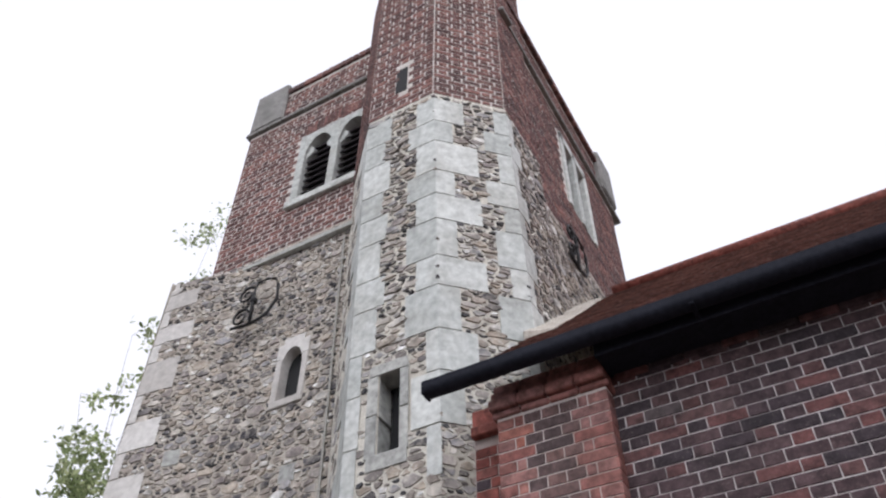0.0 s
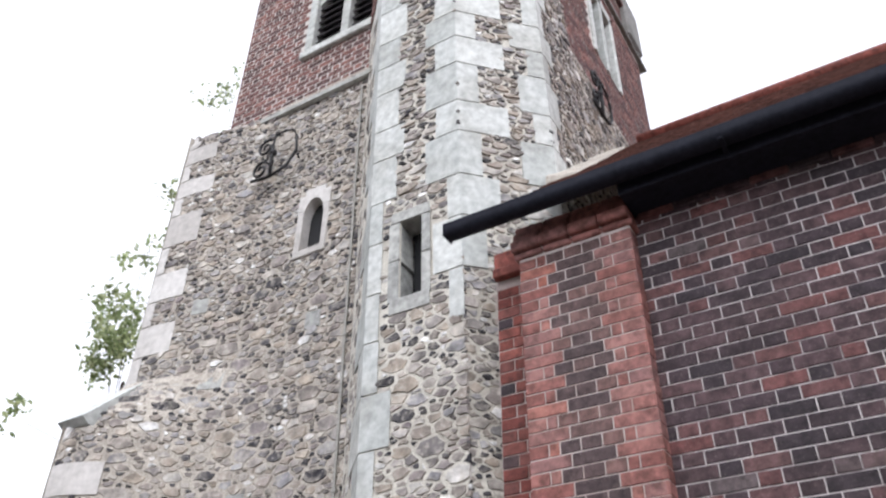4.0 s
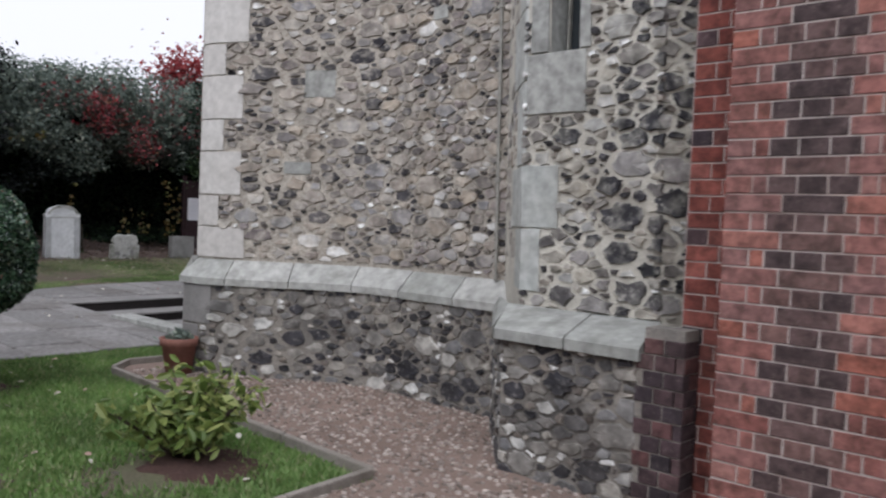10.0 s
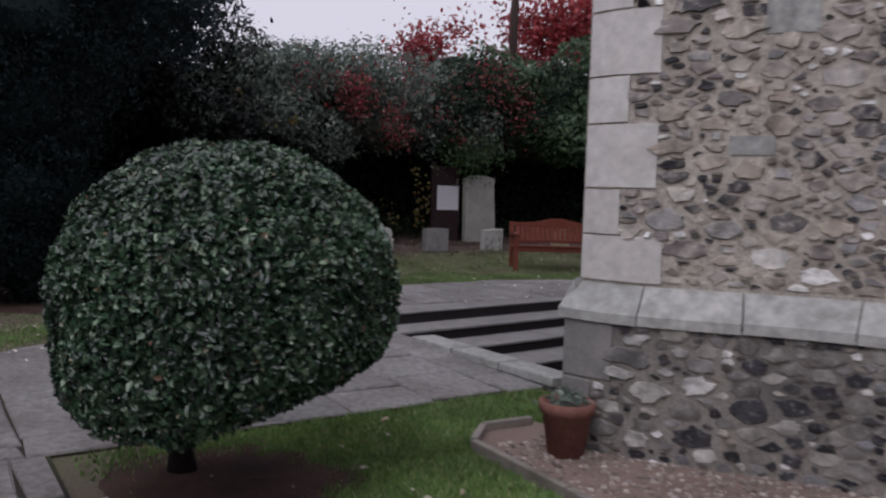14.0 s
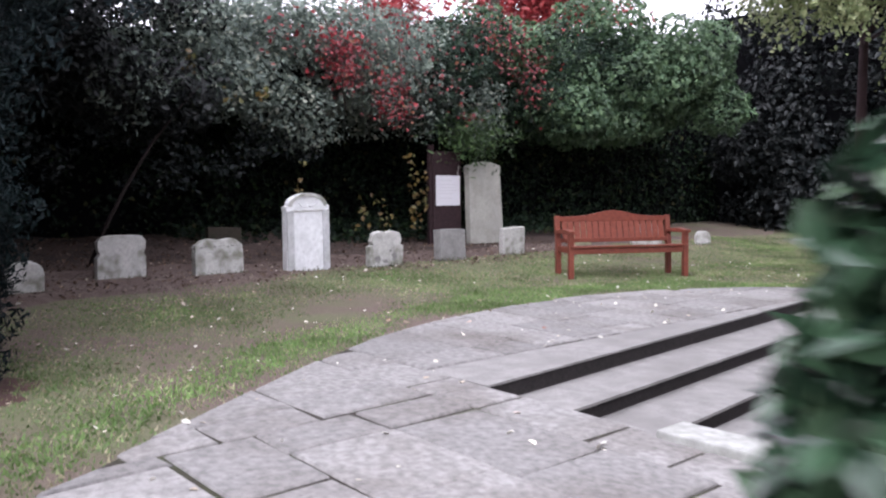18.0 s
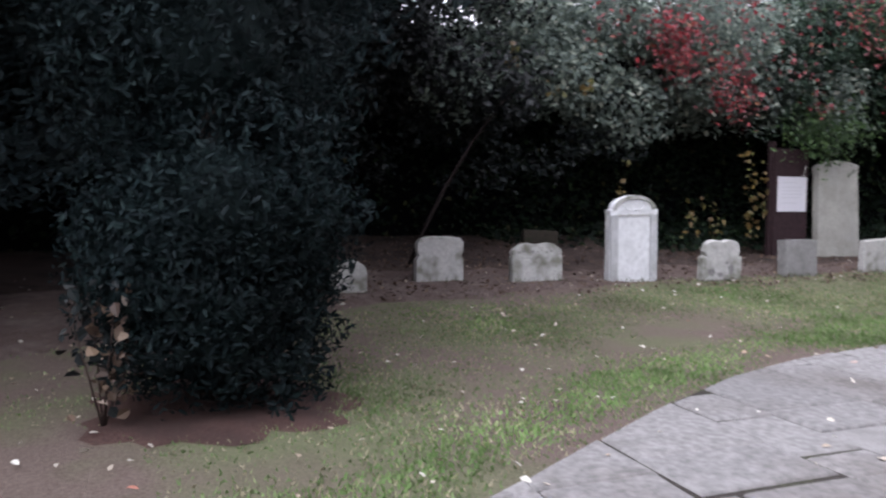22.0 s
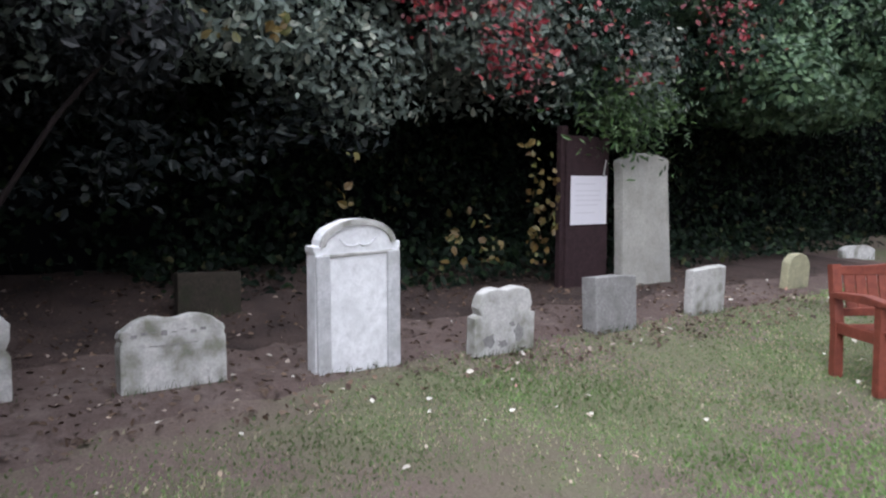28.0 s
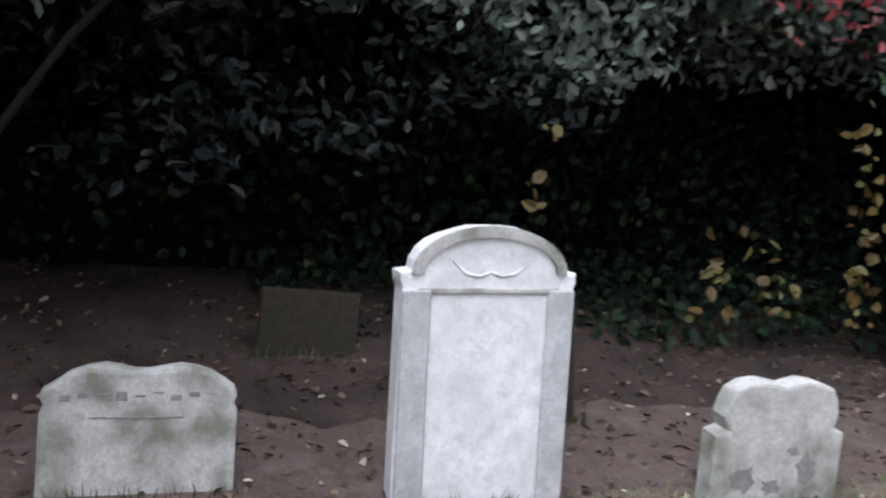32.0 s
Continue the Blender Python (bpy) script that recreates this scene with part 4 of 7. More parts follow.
for a, b in ((4.26, 4.9), (4.91, 5.6), (5.61, 6.4)):
    cap_stone(plinth, [(-7.06, a), (-7.06, b)], 0.885, 1.05, [(-6.99, a + 0.05), (-6.99, b)])

# turret: quoins on its edges, rubble between
TQ = {0: [], 1: [], 2: [], 3: []}
z, k = 1.04, 0
while z < 9.4:
    hgt = float(rm.choice([0.36, 0.42, 0.48]))
    top = min(9.55, z + hgt)
    if k % 2 == 0:
        TQ[1] += [(0.0, 0.16 if z < 6 else 0.3, z, top), (0.7 if z < 6 else 0.62, 1.0, z, top)]
        TQ[2] += [(0.0, 0.24, z, top), (float(rm.uniform(0.6, 0.72)), 1.0, z, top)]
        TQ[3] += [(0.0, 0.3, z, top)]
        TQ[0] += [(0.72, 1.0, z, top)]
    else:
        TQ[1] += [(0.0, 0.3 if z < 5 else 0.38, z, top), (0.86 if z < 6 else 0.74, 1.0, z, top)]
        TQ[2] += [(0.0, 0.55 if rm.uniform() < 0.5 else 0.4, z, top), (0.8, 1.0, z, top)]
        TQ[3] += [(0.0, 0.15, z, top)]
        TQ[0] += [(0.5, 1.0, z, top)]
    z = top
    k += 1
# window surrounds
LOW_S = [(0.04, 0.2, 2.385, 2.8), (0.04, 0.2, 2.8, 3.22), (0.43, 0.53, 2.385, 2.9), (0.43, 0.53, 2.9, 3.22), (0.06, 0.54, 3.22, 3.33), (0.02, 0.5, 2.04, 2.385)]
UP_S = [(0.22, 0.355, 5.17, 5.55), (0.22, 0.355, 5.55, 5.92), (0.58, 0.69, 5.17, 5.55), (0.58, 0.69, 5.55, 5.92), (0.24, 0.68, 5.92, 6.03), (0.24, 0.68, 5.06, 5.2)]


def clash(q, others):
    return any(q[0] < o[1] and o[0] < q[1] and q[2] < o[3] and o[2] < q[3] for o in others)


for k in range(4):
    kept = []
    for q in TQ[k]:
        if k == 1 and clash(q, LOW_S + UP_S):
            cut = (q[0], 0.15, q[2], q[3]) if q[0] == 0 else None
            if cut is None or clash(cut, LOW_S + UP_S):
                continue
            q = cut
        if (k == 1 and q[3] < 5.0 and q[0] > 0.5) or (k in (2, 3) and q[3] < 5.3):
            continue
        kept.append(q)
        ashlar(wall_turret, "quoin", lambda u, v, o: turret_point(k, u, v, o), q[0] - (0.011 if q[0] == 0 else 0), q[1] + (0.011 if q[1] == 1 else 0), q[2], q[3], out=0.012, gap=0.001, nu=5, worn=0.022, wear=(q[0] > 0, q[1] < 1))
    if k == 1:
        for q in LOW_S + UP_S:
            ashlar(wall_turret, "window_surround", lambda u, v, o: turret_point(k, u, v, o), *q, out=0.016, back=0.2, mat=m_surround, gap=0.002, nu=4, worn=0.006)
        kept += LOW_S + UP_S + [SLIT_LOW, SLIT_UP]
    ln = {0: 0.93, 1: 0.84, 2: 0.82, 3: 0.85}[k]

    def t_skip(u, z, w, h):
        return any(q[0] - 0.45 * w / ln < u / ln < q[1] + 0.45 * w / ln and q[2] - h * 0.45 < z < q[3] + h * 0.45 for q in kept)

    def t_fn(u, z, o):
        return turret_point(k, u / ln, z, o)

    low, high = 0.965, 3.5
    if k == 0:
        rubble(wall_turret, t_fn, 0.1, ln * 0.6, 1.2, 9.5, rm, [(0.05, 12), (0.03, 60)], 0.02, m_flint, m_flint_joined, lambda u, z: False, t_skip, 0.004)
        continue
    rubble(wall_turret, t_fn, -0.01, ln + 0.04, low, high, rm, COARSE_RUBBLE, 0.013, m_coarse, m_coarse_joined, lambda u, z: k == 1 and z < 3.3, t_skip, 0.018, ragged=0.2, mat_small=m_chips)
    rubble(wall_turret, t_fn, -0.01, ln + 0.02, high, 6.2, rm, MID_RUBBLE, 0.009, m_flint, m_flint_joined, lambda u, z: False, t_skip, 0.009, ragged=0.16, mat_small=m_chips)
    rubble(wall_turret, t_fn, -0.01, ln + 0.02, 6.2, 9.55, rm, FAR_RUBBLE, 0.011, m_flint, m_flint_joined, lambda u, z: False, t_skip, 0.014, stretch=2.0, ragged=0.16, mat_small=m_chips)

# turret plinth with its caps
tp = [(-4.16, 4.86), (-3.53, 4.16), (-2.62, 4.16)]
bm = bmesh.new()
prism(bm, [(-4.16, 5.2), (-4.16, 4.86), (-3.53, 4.16), (-2.49, 4.16), (-2.49, 4.302), (-2.6, 4.302), (-2.6, 5.2)], (-0.2, 0.84), "z")
box(bm, -2.69, -2.49, 4.16, 4.3, 0.84, 0.965)
plinth_turret = tagged(part("plinth_turret", bm, m_mortar_dark), "projecting flint and brick plinth under the turret", "plinth", kind="structure")
for a, b, ia, ib in (((-4.17, 4.84), (-3.57, 4.11), (-4.1, 4.82), (-3.74, 4.46)), ((-3.56, 4.11), (-3.12, 4.11), (-3.74, 4.46), (-3.18, 4.46)), ((-3.11, 4.11), (-2.695, 4.11), (-3.17, 4.46), (-2.77, 4.46))):
    cap_stone(plinth_turret, [a, b], 0.86, 0.96, [ia, ib])
rubble(plinth_turret, lambda u, z, o: (-3.53 + u, 4.16 - o, z), 0.0, 0.81, 0.02, 0.8, rm, MID_RUBBLE, 0.009, m_plinth_flint, m_plinth_flint_joined, lambda u, z: True, depth=0.014, ragged=0.2, mat_small=m_chips)
rubble(plinth_turret, lambda u, z, o: (-4.16 + 0.669 * u - 0.743 * o, 4.86 - 0.743 * u - 0.669 * o, z), 0.02, 0.9, 0.02, 0.8, rm, COARSE_RUBBLE, 0.009, m_plinth_flint, m_plinth_flint_joined, lambda u, z: True, depth=0.014, ragged=0.2, mat_small=m_chips)
bricks(plinth_turret, (-2.69, 4.155), (1, 0), 0.205, 0.0, 0.97, rm, [(m_brick, m_brick_joined)], near=lambda u, z: True,
       pattern=lambda c: [(0.0, 0.098, 0), (0.106, 0.099, 0)] if c % 2 else [(-0.04, 0.09, 0), (0.058, 0.098, 0), (0.164, 0.041, 0)])
bricks(plinth_turret, (-2.486, 4.16), (0, 1), 0.14, 0.0, 0.97, rm, [(m_brick, m_brick_joined)], pattern=lambda c: [(0.0, 0.105, 0), (0.112, 0.028, 0)] if c % 2 else [(0.0, 0.138, 0)])


# ---- nave brickwork ----
bricks(wall_nave, (-1.585, NAVE_Y), (1, 0), 4.6, -0.02, 5.03, rm, [(m_brick, m_brick_joined)], near=lambda u, z: u < 1.35 and 1.25 < z < 2.9)


def pilaster_row(c):
    J = 0.008
    if c % 2 == 0:
        return [(0.0, 0.237, 1), (0.245, 0.236, 0), (0.489, 0.235, 1)]
    out, u = [], 0.0
    for w, which in ((0.11, 1), (0.056, 1), (0.111, 0), (0.111, 0), (0.111, 0), (0.056, 1), (0.112, 1)):
        out.append((u, w, which))
        u += w + J
    return out


bricks(pilaster, (-2.309, PIL_Y), (1, 0), 0.724, -0.02, 4.9, rm, [(m_mid, m_mid_joined), (m_red, m_red_joined)], near=lambda u, z: 0.75 < z < 3.2, pattern=pilaster_row)
bricks(pilaster, (-1.581, PIL_Y), (0, 1), 0.11, -0.02, 4.9, rm, [(m_red, m_red_joined)], near=None, pattern=lambda c: [(0.0, 0.108, 0)])
bricks(pilaster, (-2.31, 4.31), (0, -1), 0.21, -0.02, 4.9, rm, [(m_red, m_red_joined)], near=None, pattern=lambda c: [(0.0, 0.205, 0)] if c % 2 else [(0, 0.1, 0), (0.112, 0.095, 0)])
bricks(reveal, (-2.58, 4.305), (1, 0), 0.268, -0.02, 4.9, rm, [(m_red_toned, m_red_toned_joined), (m_brick, m_brick_joined)], near=lambda u, z: 0.8 < z < 3.2,
       pattern=lambda c: [(0.0, 0.155, 0), (0.162, 0.104, 0)] if c % 2 else [(0.0, 0.098, 0 if c % 3 else 1), (0.105, 0.162, 0)])
# corbelled cap under the gutter
for out, za, hh in ((0.016, 4.893, 0.045), (0.048, 4.943, 0.075), (0.024, 5.022, 0.06), (0.0, 5.086, 0.06)):
    bm = bmesh.new()
    for i in range(4):
        box(bm, -2.33 - out * 0.4 + 0.195 * i, -2.144 - out * 0.4 + 0.195 * i + 0.005, PIL_Y - out, 4.4, za, za + hh, 0.009)
    part("corbel_course", bm, m_red_joined, pilaster)
bm = bmesh.new()
for i in range(48):
    box(bm, -1.55 + 0.222 * i, -1.337 + 0.222 * i, NAVE_Y - 0.02, 4.4, 4.98, 5.046, 0.004)
    box(bm, -1.6 + 0.222 * i, -1.387 + 0.222 * i, NAVE_Y - 0.045, 4.4, 5.054, 5.118, 0.004)
box(bm, -1.58, 9.0, NAVE_Y - 0.03, 4.4, 5.125, 5.2)
part("corbel_course", boxmesh(-2.59, -2.335, 4.255, 4.6, 4.945, 5.02, 0.008), m_red_toned_joined, reveal)
part("corbel_course", boxmesh(-2.59, -2.335, 4.285, 4.6, 5.026, 5.16, 0.006), m_red_toned_joined, reveal)
cornice = tagged(part("cornice", bm, m_brick_joined), "dark brick cornice in the shade of the eaves", "cornice", kind="structure")
# gutter
gutter = thing("gutter", -2.70, 3.86, 5.095, "black cast iron eaves gutter and fascia", "gutter")
bm = bmesh.new()
arc = [math.pi * i / 10 for i in range(11)]
outline = [(-0.06, 0.045)] + [(-0.06 * math.cos(a), -0.05 * math.sin(a)) for a in arc] + [(0.06, 0.045), (0.05, 0.045)] + [(0.05 * math.cos(a), -0.04 * math.sin(a)) for a in arc] + [(-0.05, 0.045)]
prism(bm, outline, (0.0, 11.7), "x")
part("trough", bm, m_gutter, gutter)
part("end_cap", boxmesh(-0.006, 0.012, -0.058, 0.058, -0.046, 0.045, 0.008), m_gutter, gutter)
for i in range(8):
    part("bracket", boxmesh(1.75 + 1.3 * i, 1.78 + 1.3 * i, -0.066, 0.12, -0.062, -0.045, 0.004), m_gutter, gutter)
part("fascia", boxmesh(1.12, 11.7, 0.08, 0.115, -0.085, 0.075, 0.004), m_gutter, gutter)
part("soffit", boxmesh(1.12, 11.7, 0.12, 0.36, -0.075, -0.055, 0.004), m_gutter, gutter)
for x in (2.85, 6.2):
    bm = bmesh.new()
    tube(bm, [(x, 0, -0.06), (x + 0.04, 0, -0.06)], [0.07, 0.07], 12)
    part("collar", bm, m_gutter, gutter)
# roof tiles: long courses on the near slope
sl = math.atan2(9.13 - 5.13, 8.0 - 3.86)
vs, fs, cnt = [], [], 0
for c in range(1, 54):
    d0 = 0.104 * c
    yy, zz = 3.80 + d0 * math.cos(sl), 5.075 + d0 * math.sin(sl)
    for i in range(44):
        x0 = -2.38 + 0.168 * i + (0.084 if c % 2 else 0) + rm.uniform(-0.002, 0.002)
        hgt = 0.026 + rm.uniform(-0.003, 0.004)
        q = []
        for a, lift in ((0.0, hgt), (0.16, 0.012)):
            for xx in (x0, x0 + 0.164):
                q.append((xx, yy + a * math.cos(sl) - lift * math.sin(sl), zz + a * math.sin(sl) + lift * math.cos(sl)))
        q += [(q[0][0], q[0][1] + 0.016 * math.sin(sl), q[0][2] - 0.016 * math.cos(sl)), (q[1][0], q[1][1] + 0.016 * math.sin(sl), q[1][2] - 0.016 * math.cos(sl))]
        vs += q
        fs += [(cnt, cnt + 1, cnt + 3, cnt + 2), (cnt + 4, cnt + 5, cnt + 1, cnt)]
        cnt += 6
tagged(part("roof_tiles", np_mesh("roof_tiles", vs, fs), m_tile, roof_nave), kind="stuff")
bm = bmesh.new()
tube(bm, [(-2.4, 8.0, 9.15), (9.0, 8.0, 9.15)], [0.1, 0.1], 8)
part("ridge", bm, m_red_toned_joined, roof_nave)
# mortar fillet where the roof dies into turret and tower
bm = bmesh.new()
rows = []
for y, outer, inner in ((4.9, -2.14, -2.42), (5.2, -2.16, -2.42), (5.6, -2.2, -2.43), (6.1, -2.25, -2.52), (6.8, -2.33, -2.52), (7.5, -2.42, -2.53)):
    z = 5.13 + (y - 3.86) * math.tan(sl)
    w = rm.uniform(-0.02, 0.02)
    rows.append([bm.verts.new(q) for q in ((outer + w, y, z + 0.01), (outer + w - 0.02, y, z + 0.055), ((outer + inner) / 2, y, z + 0.07 + w / 2), (inner, y, z + 0.12), (inner, y, z - 0.02))])
for a, b in zip(rows, rows[1:]):
    for i in range(5):
        bm.faces.new((a[i], b[i], b[(i + 1) % 5], a[(i + 1) % 5]))
bm.faces.new(rows[0])
bm.faces.new(rows[-1][::-1])
bmesh.ops.recalc_face_normals(bm, faces=bm.faces)
part("mortar_fillet", bm, m_mortar, roof_nave, "pale cement fillet against the tower")

# ---- belfry brickwork ----
BW = (-5.62, -4.38, 9.84, 11.3)
front = TOWER_Y + 0.055
bricks(wall_belfry, (-6.70, front), (1, 0), 2.9, 8.98, 12.0, rm, [(m_brick_tower, m_brick_tower)], skip=lambda u, z: BW[0] < -6.70 + u < BW[1] and BW[2] < z < BW[3], course=0.085, joint=0.012)
bricks(wall_belfry, (-6.70, front), (1, 0), 2.9, 12.1, 12.75, rm, [(m_brick_tower, m_brick_tower)], course=0.085, joint=0.012)
EW = (7.05, 8.0, 10.1, 11.6)
bricks(wall_belfry, (-2.515, 5.6), (0, 1), 3.7, 8.98, 12.0, rm, [(m_brick_tower, m_brick_tower)], skip=lambda u, z: EW[0] < 5.6 + u < EW[1] and EW[2] < z < EW[3], course=0.085, joint=0.012)
bricks(wall_belfry, (-2.515, 5.6), (0, 1), 3.6, 12.1, 12.75, rm, [(m_brick_tower, m_brick_tower)], course=0.085, joint=0.012)
for k in (0, 1, 2, 3):
    a, b = octa(10.0)[k], octa(10.0)[k + 1]
    w = math.hypot(b[0] - a[0], b[1] - a[1])
    bricks(wall_turret_top, (a[0], a[1]), ((b[0] - a[0]) / w, (b[1] - a[1]) / w), w, 9.6, 13.75, rm, [(m_brick_tower, m_brick_tower)], proud=0.006, course=0.085, joint=0.012,
           skip=(lambda u, z: 0.28 < u < 0.48 and 9.85 < z < 10.5) if k == 1 else None)
# black panel on the wall face paints the darkness of a slit opening
part("slit_black_panel", boxmesh(-3.565, -3.415, octa(10.0)[1][1] - 0.0075, octa(10.0)[1][1] + 0.05, 9.95, 10.43), m_unlit, wall_turret_top)
# string course, offset and parapet cap
bm = bmesh.new()
for i in range(20):
    box(bm, -6.76 + 0.218 * i, -6.552 + 0.218 * i, TOWER_Y, TOWER_Y + 0.3, 12.01, 12.08 + rm.uniform(-0.005, 0.005), 0.012)
for i in range(19):
    box(bm, -2.75, -2.455, TOWER_Y + 0.31 + 0.218 * i, TOWER_Y + 0.518 + 0.218 * i, 12.01, 12.08 + rm.uniform(-0.005, 0.005), 0.012)
part("string_course", bm, m_pier, wall_belfry)
bm = bmesh.new()
for i in range(38):
    box(bm, -6.70 + 0.112 * i, -6.598 + 0.112 * i, TOWER_Y + 0.02, TOWER_Y + 0.3, 12.76, 12.88 + rm.uniform(-0.006, 0.006), 0.008)
for i in range(30):
    box(bm, -2.75, -2.45, TOWER_Y + 0.34 + 0.112 * i, TOWER_Y + 0.442 + 0.112 * i, 12.76, 12.88 + rm.uniform(-0.006, 0.006), 0.008)
part("parapet_cap", bm, m_brick_tower, wall_belfry)
part("corner_pier", boxmesh(-6.72, -6.1, TOWER_Y, 5.9, 12.1, 13.02, 0.03), m_pier, wall_belfry)
part("corner_pier", boxmesh(-2.95, -2.42, 8.75, 9.35, 12.1, 13.05, 0.03), m_pier, wall_belfry)
bm = bmesh.new()
prism(bm, [(5.05, 8.84), (5.2, 9.0), (5.4, 9.0), (5.4, 8.8), (5.06, 8.8)], (-6.72, -4.3), "x")
part("offset_course", bm, m_ashlar, wall_belfry)
bm = bmesh.new()
surf = surface("e", lambda u, v: (-2.48, u, v), 5.6, 9.35, 0, 9.0, 2, 2, None)
part("east_face", surf, m_mortar, wall_tower)
rubble(wall_tower, lambda u, z, o: (-2.48 + o, u, z), 5.75, 9.3, 5.9, 8.95, rm, FAR_RUBBLE, 0.01, m_flint, m_flint_joined, lambda u, z: False)


def light_outline(x0, x1, z0, zs, apex, n=8):
    """A pointed or round-headed opening from sill to apex, as (x, z) pairs."""
    mid = (x0 + x1) / 2
    right = [(x1 - (x1 - mid) * (i / n) ** 1.6, zs + (apex - zs) * math.sin(math.pi / 2 * i / n)) for i in range(n + 1)]
    left = [(x0 + (mid - x0) * (i / n) ** 1.6, zs + (apex - zs) * math.sin(math.pi / 2 * i / n)) for i in range(n, -1, -1)]
    return [(x0, z0), (x1, z0)] + right + left[1:]


def arch_head(bm2, x0, x1, zs, apex, z_top, ya, yb, n=8):
    """The stone above an arched light, filling up to z_top."""
    pts = light_outline(x0, x1, zs - 0.01, zs, apex, n)[2:]
    for (xa, za), (xb, zb) in zip(pts, pts[1:]):
        if abs(xa - xb) < 1e-5:
            continue
        lo, hi = (xb, zb), (xa, za)
        prism(bm2, [lo, hi, (xa, z_top), (xb, z_top)], (ya, yb), "y")


belfry_window = tagged(new("window_belfry"), "two-light pointed belfry window with pale stone frame and dark louvres", "window", kind="structure")
yf = front - 0.03
bm = bmesh.new()
box(bm, -5.62, -5.5, yf, yf + 0.2, 9.84, 11.3, 0.01)
part("jamb", bm, m_ashlar, belfry_window)
part("jamb", boxmesh(-4.5, -4.38, yf, yf + 0.2, 9.84, 11.3, 0.01), m_ashlar, belfry_window)
part("mullion", boxmesh(-5.06, -4.94, yf, yf + 0.2, 9.9, 11.3, 0.01), m_ashlar, belfry_window)
part("sill", boxmesh(-5.66, -4.34, yf - 0.03, yf + 0.2, 9.78, 9.9, 0.01), m_ashlar, belfry_window)
bm = bmesh.new()
arch_head(bm, -5.5, -5.06, 10.85, 11.18, 11.3, yf + 0.01, yf + 0.2)
arch_head(bm, -4.94, -4.5, 10.85, 11.18, 11.3, yf + 0.01, yf + 0.2)
for xm in (-5.28, -4.72):
    for sx in (-1, 1):
        prism(bm, [(xm + sx * 0.23, 10.78), (xm + sx * 0.11, 10.9), (xm + sx * 0.1, 10.96), (xm + sx * 0.16, 11.04), (xm + sx * 0.23, 11.1)], (yf + 0.05, yf + 0.15), "y")
part("arch_head", bm, m_ashlar, belfry_window)
part("black_backing", boxmesh(-5.6, -4.4, yf + 0.19, yf + 0.22, 9.86, 11.28), m_unlit, belfry_window)
for x0, x1 in ((-5.5, -5.06), (-4.94, -4.5)):
    for i in range(9):
        bm = bmesh.new()
        zz = 9.95 + 0.13 * i
        prism(bm, [(yf + 0.06, zz), (yf + 0.17, zz + 0.11), (yf + 0.18, zz + 0.1), (yf + 0.07, zz - 0.01)], (x0 + 0.005, x1 - 0.005), "x")
        part("louvre", bm, m_louvre, belfry_window)
# rowlock arch over it
vs, fs, cnt = [], [], 0
for i in range(22):
    x = -5.62 + 0.0575 * i
    z = 11.31 + 0.1 * math.sin(math.pi * (i + 0.5) / 22)
    v, f = brick_geometry(0.046, 0.2, 0.05)
    vs.append(v + np.array([x + 0.03, front - 0.004, z + 0.1]))
    fs.append(f + cnt)
    cnt += len(v)
tagged(part("rowlock_arch", np_mesh("rowlock_arch", np.concatenate(vs), np.concatenate(fs)), m_brick_tower, wall_belfry), kind="stuff")
east_window = tagged(new("window_belfry_east"), "narrow two-light belfry window in the brick side of the tower", "window", kind="structure")
xf = -2.49
for y0, y1 in ((7.05, 7.16), (7.47, 7.58), (7.9, 8.0)):
    part("jamb", boxmesh(xf - 0.1, xf, y0, y1, 10.05, 11.6, 0.01), m_ashlar, east_window)
part("arch_head", boxmesh(xf - 0.1, xf, 7.05, 8.0, 11.45, 11.62, 0.01), m_ashlar, east_window)
part("black_backing", boxmesh(xf - 0.12, xf - 0.1, 7.05, 8.0, 10.05, 11.5), m_unlit, east_window)

# small arched window in the tower
arch_window = tagged(new("window_arched"), "small arched window with a pale stone surround", "window", kind="structure")
yw = TOWER_Y - 0.02
part("jamb", boxmesh(-5.262, -5.19, yw, yw + 0.2, 6.58, 7.18, 0.01), m_quoin, arch_window)
part("jamb", boxmesh(-4.93, -4.858, yw, yw + 0.2, 6.58, 7.18, 0.01), m_quoin, arch_window)
part("sill", boxmesh(-5.26, -4.86, yw - 0.01, yw + 0.25, 6.57, 6.66, 0.01), m_quoin, arch_window)
bm = bmesh.new()
arch_head(bm, -5.19, -4.93, 7.1, 7.3, 7.44, yw + 0.004, yw + 0.2)
box(bm, -5.262, -5.19, yw + 0.004, yw + 0.2, 7.18, 7.37)
box(bm, -4.93, -4.858, yw + 0.004, yw + 0.2, 7.18, 7.37)
part("arch_head", bm, m_quoin, arch_window)
part("black_backing", boxmesh(-5.2, -4.92, yw + 0.13, yw + 0.16, 6.6, 7.36), m_unlit, arch_window)

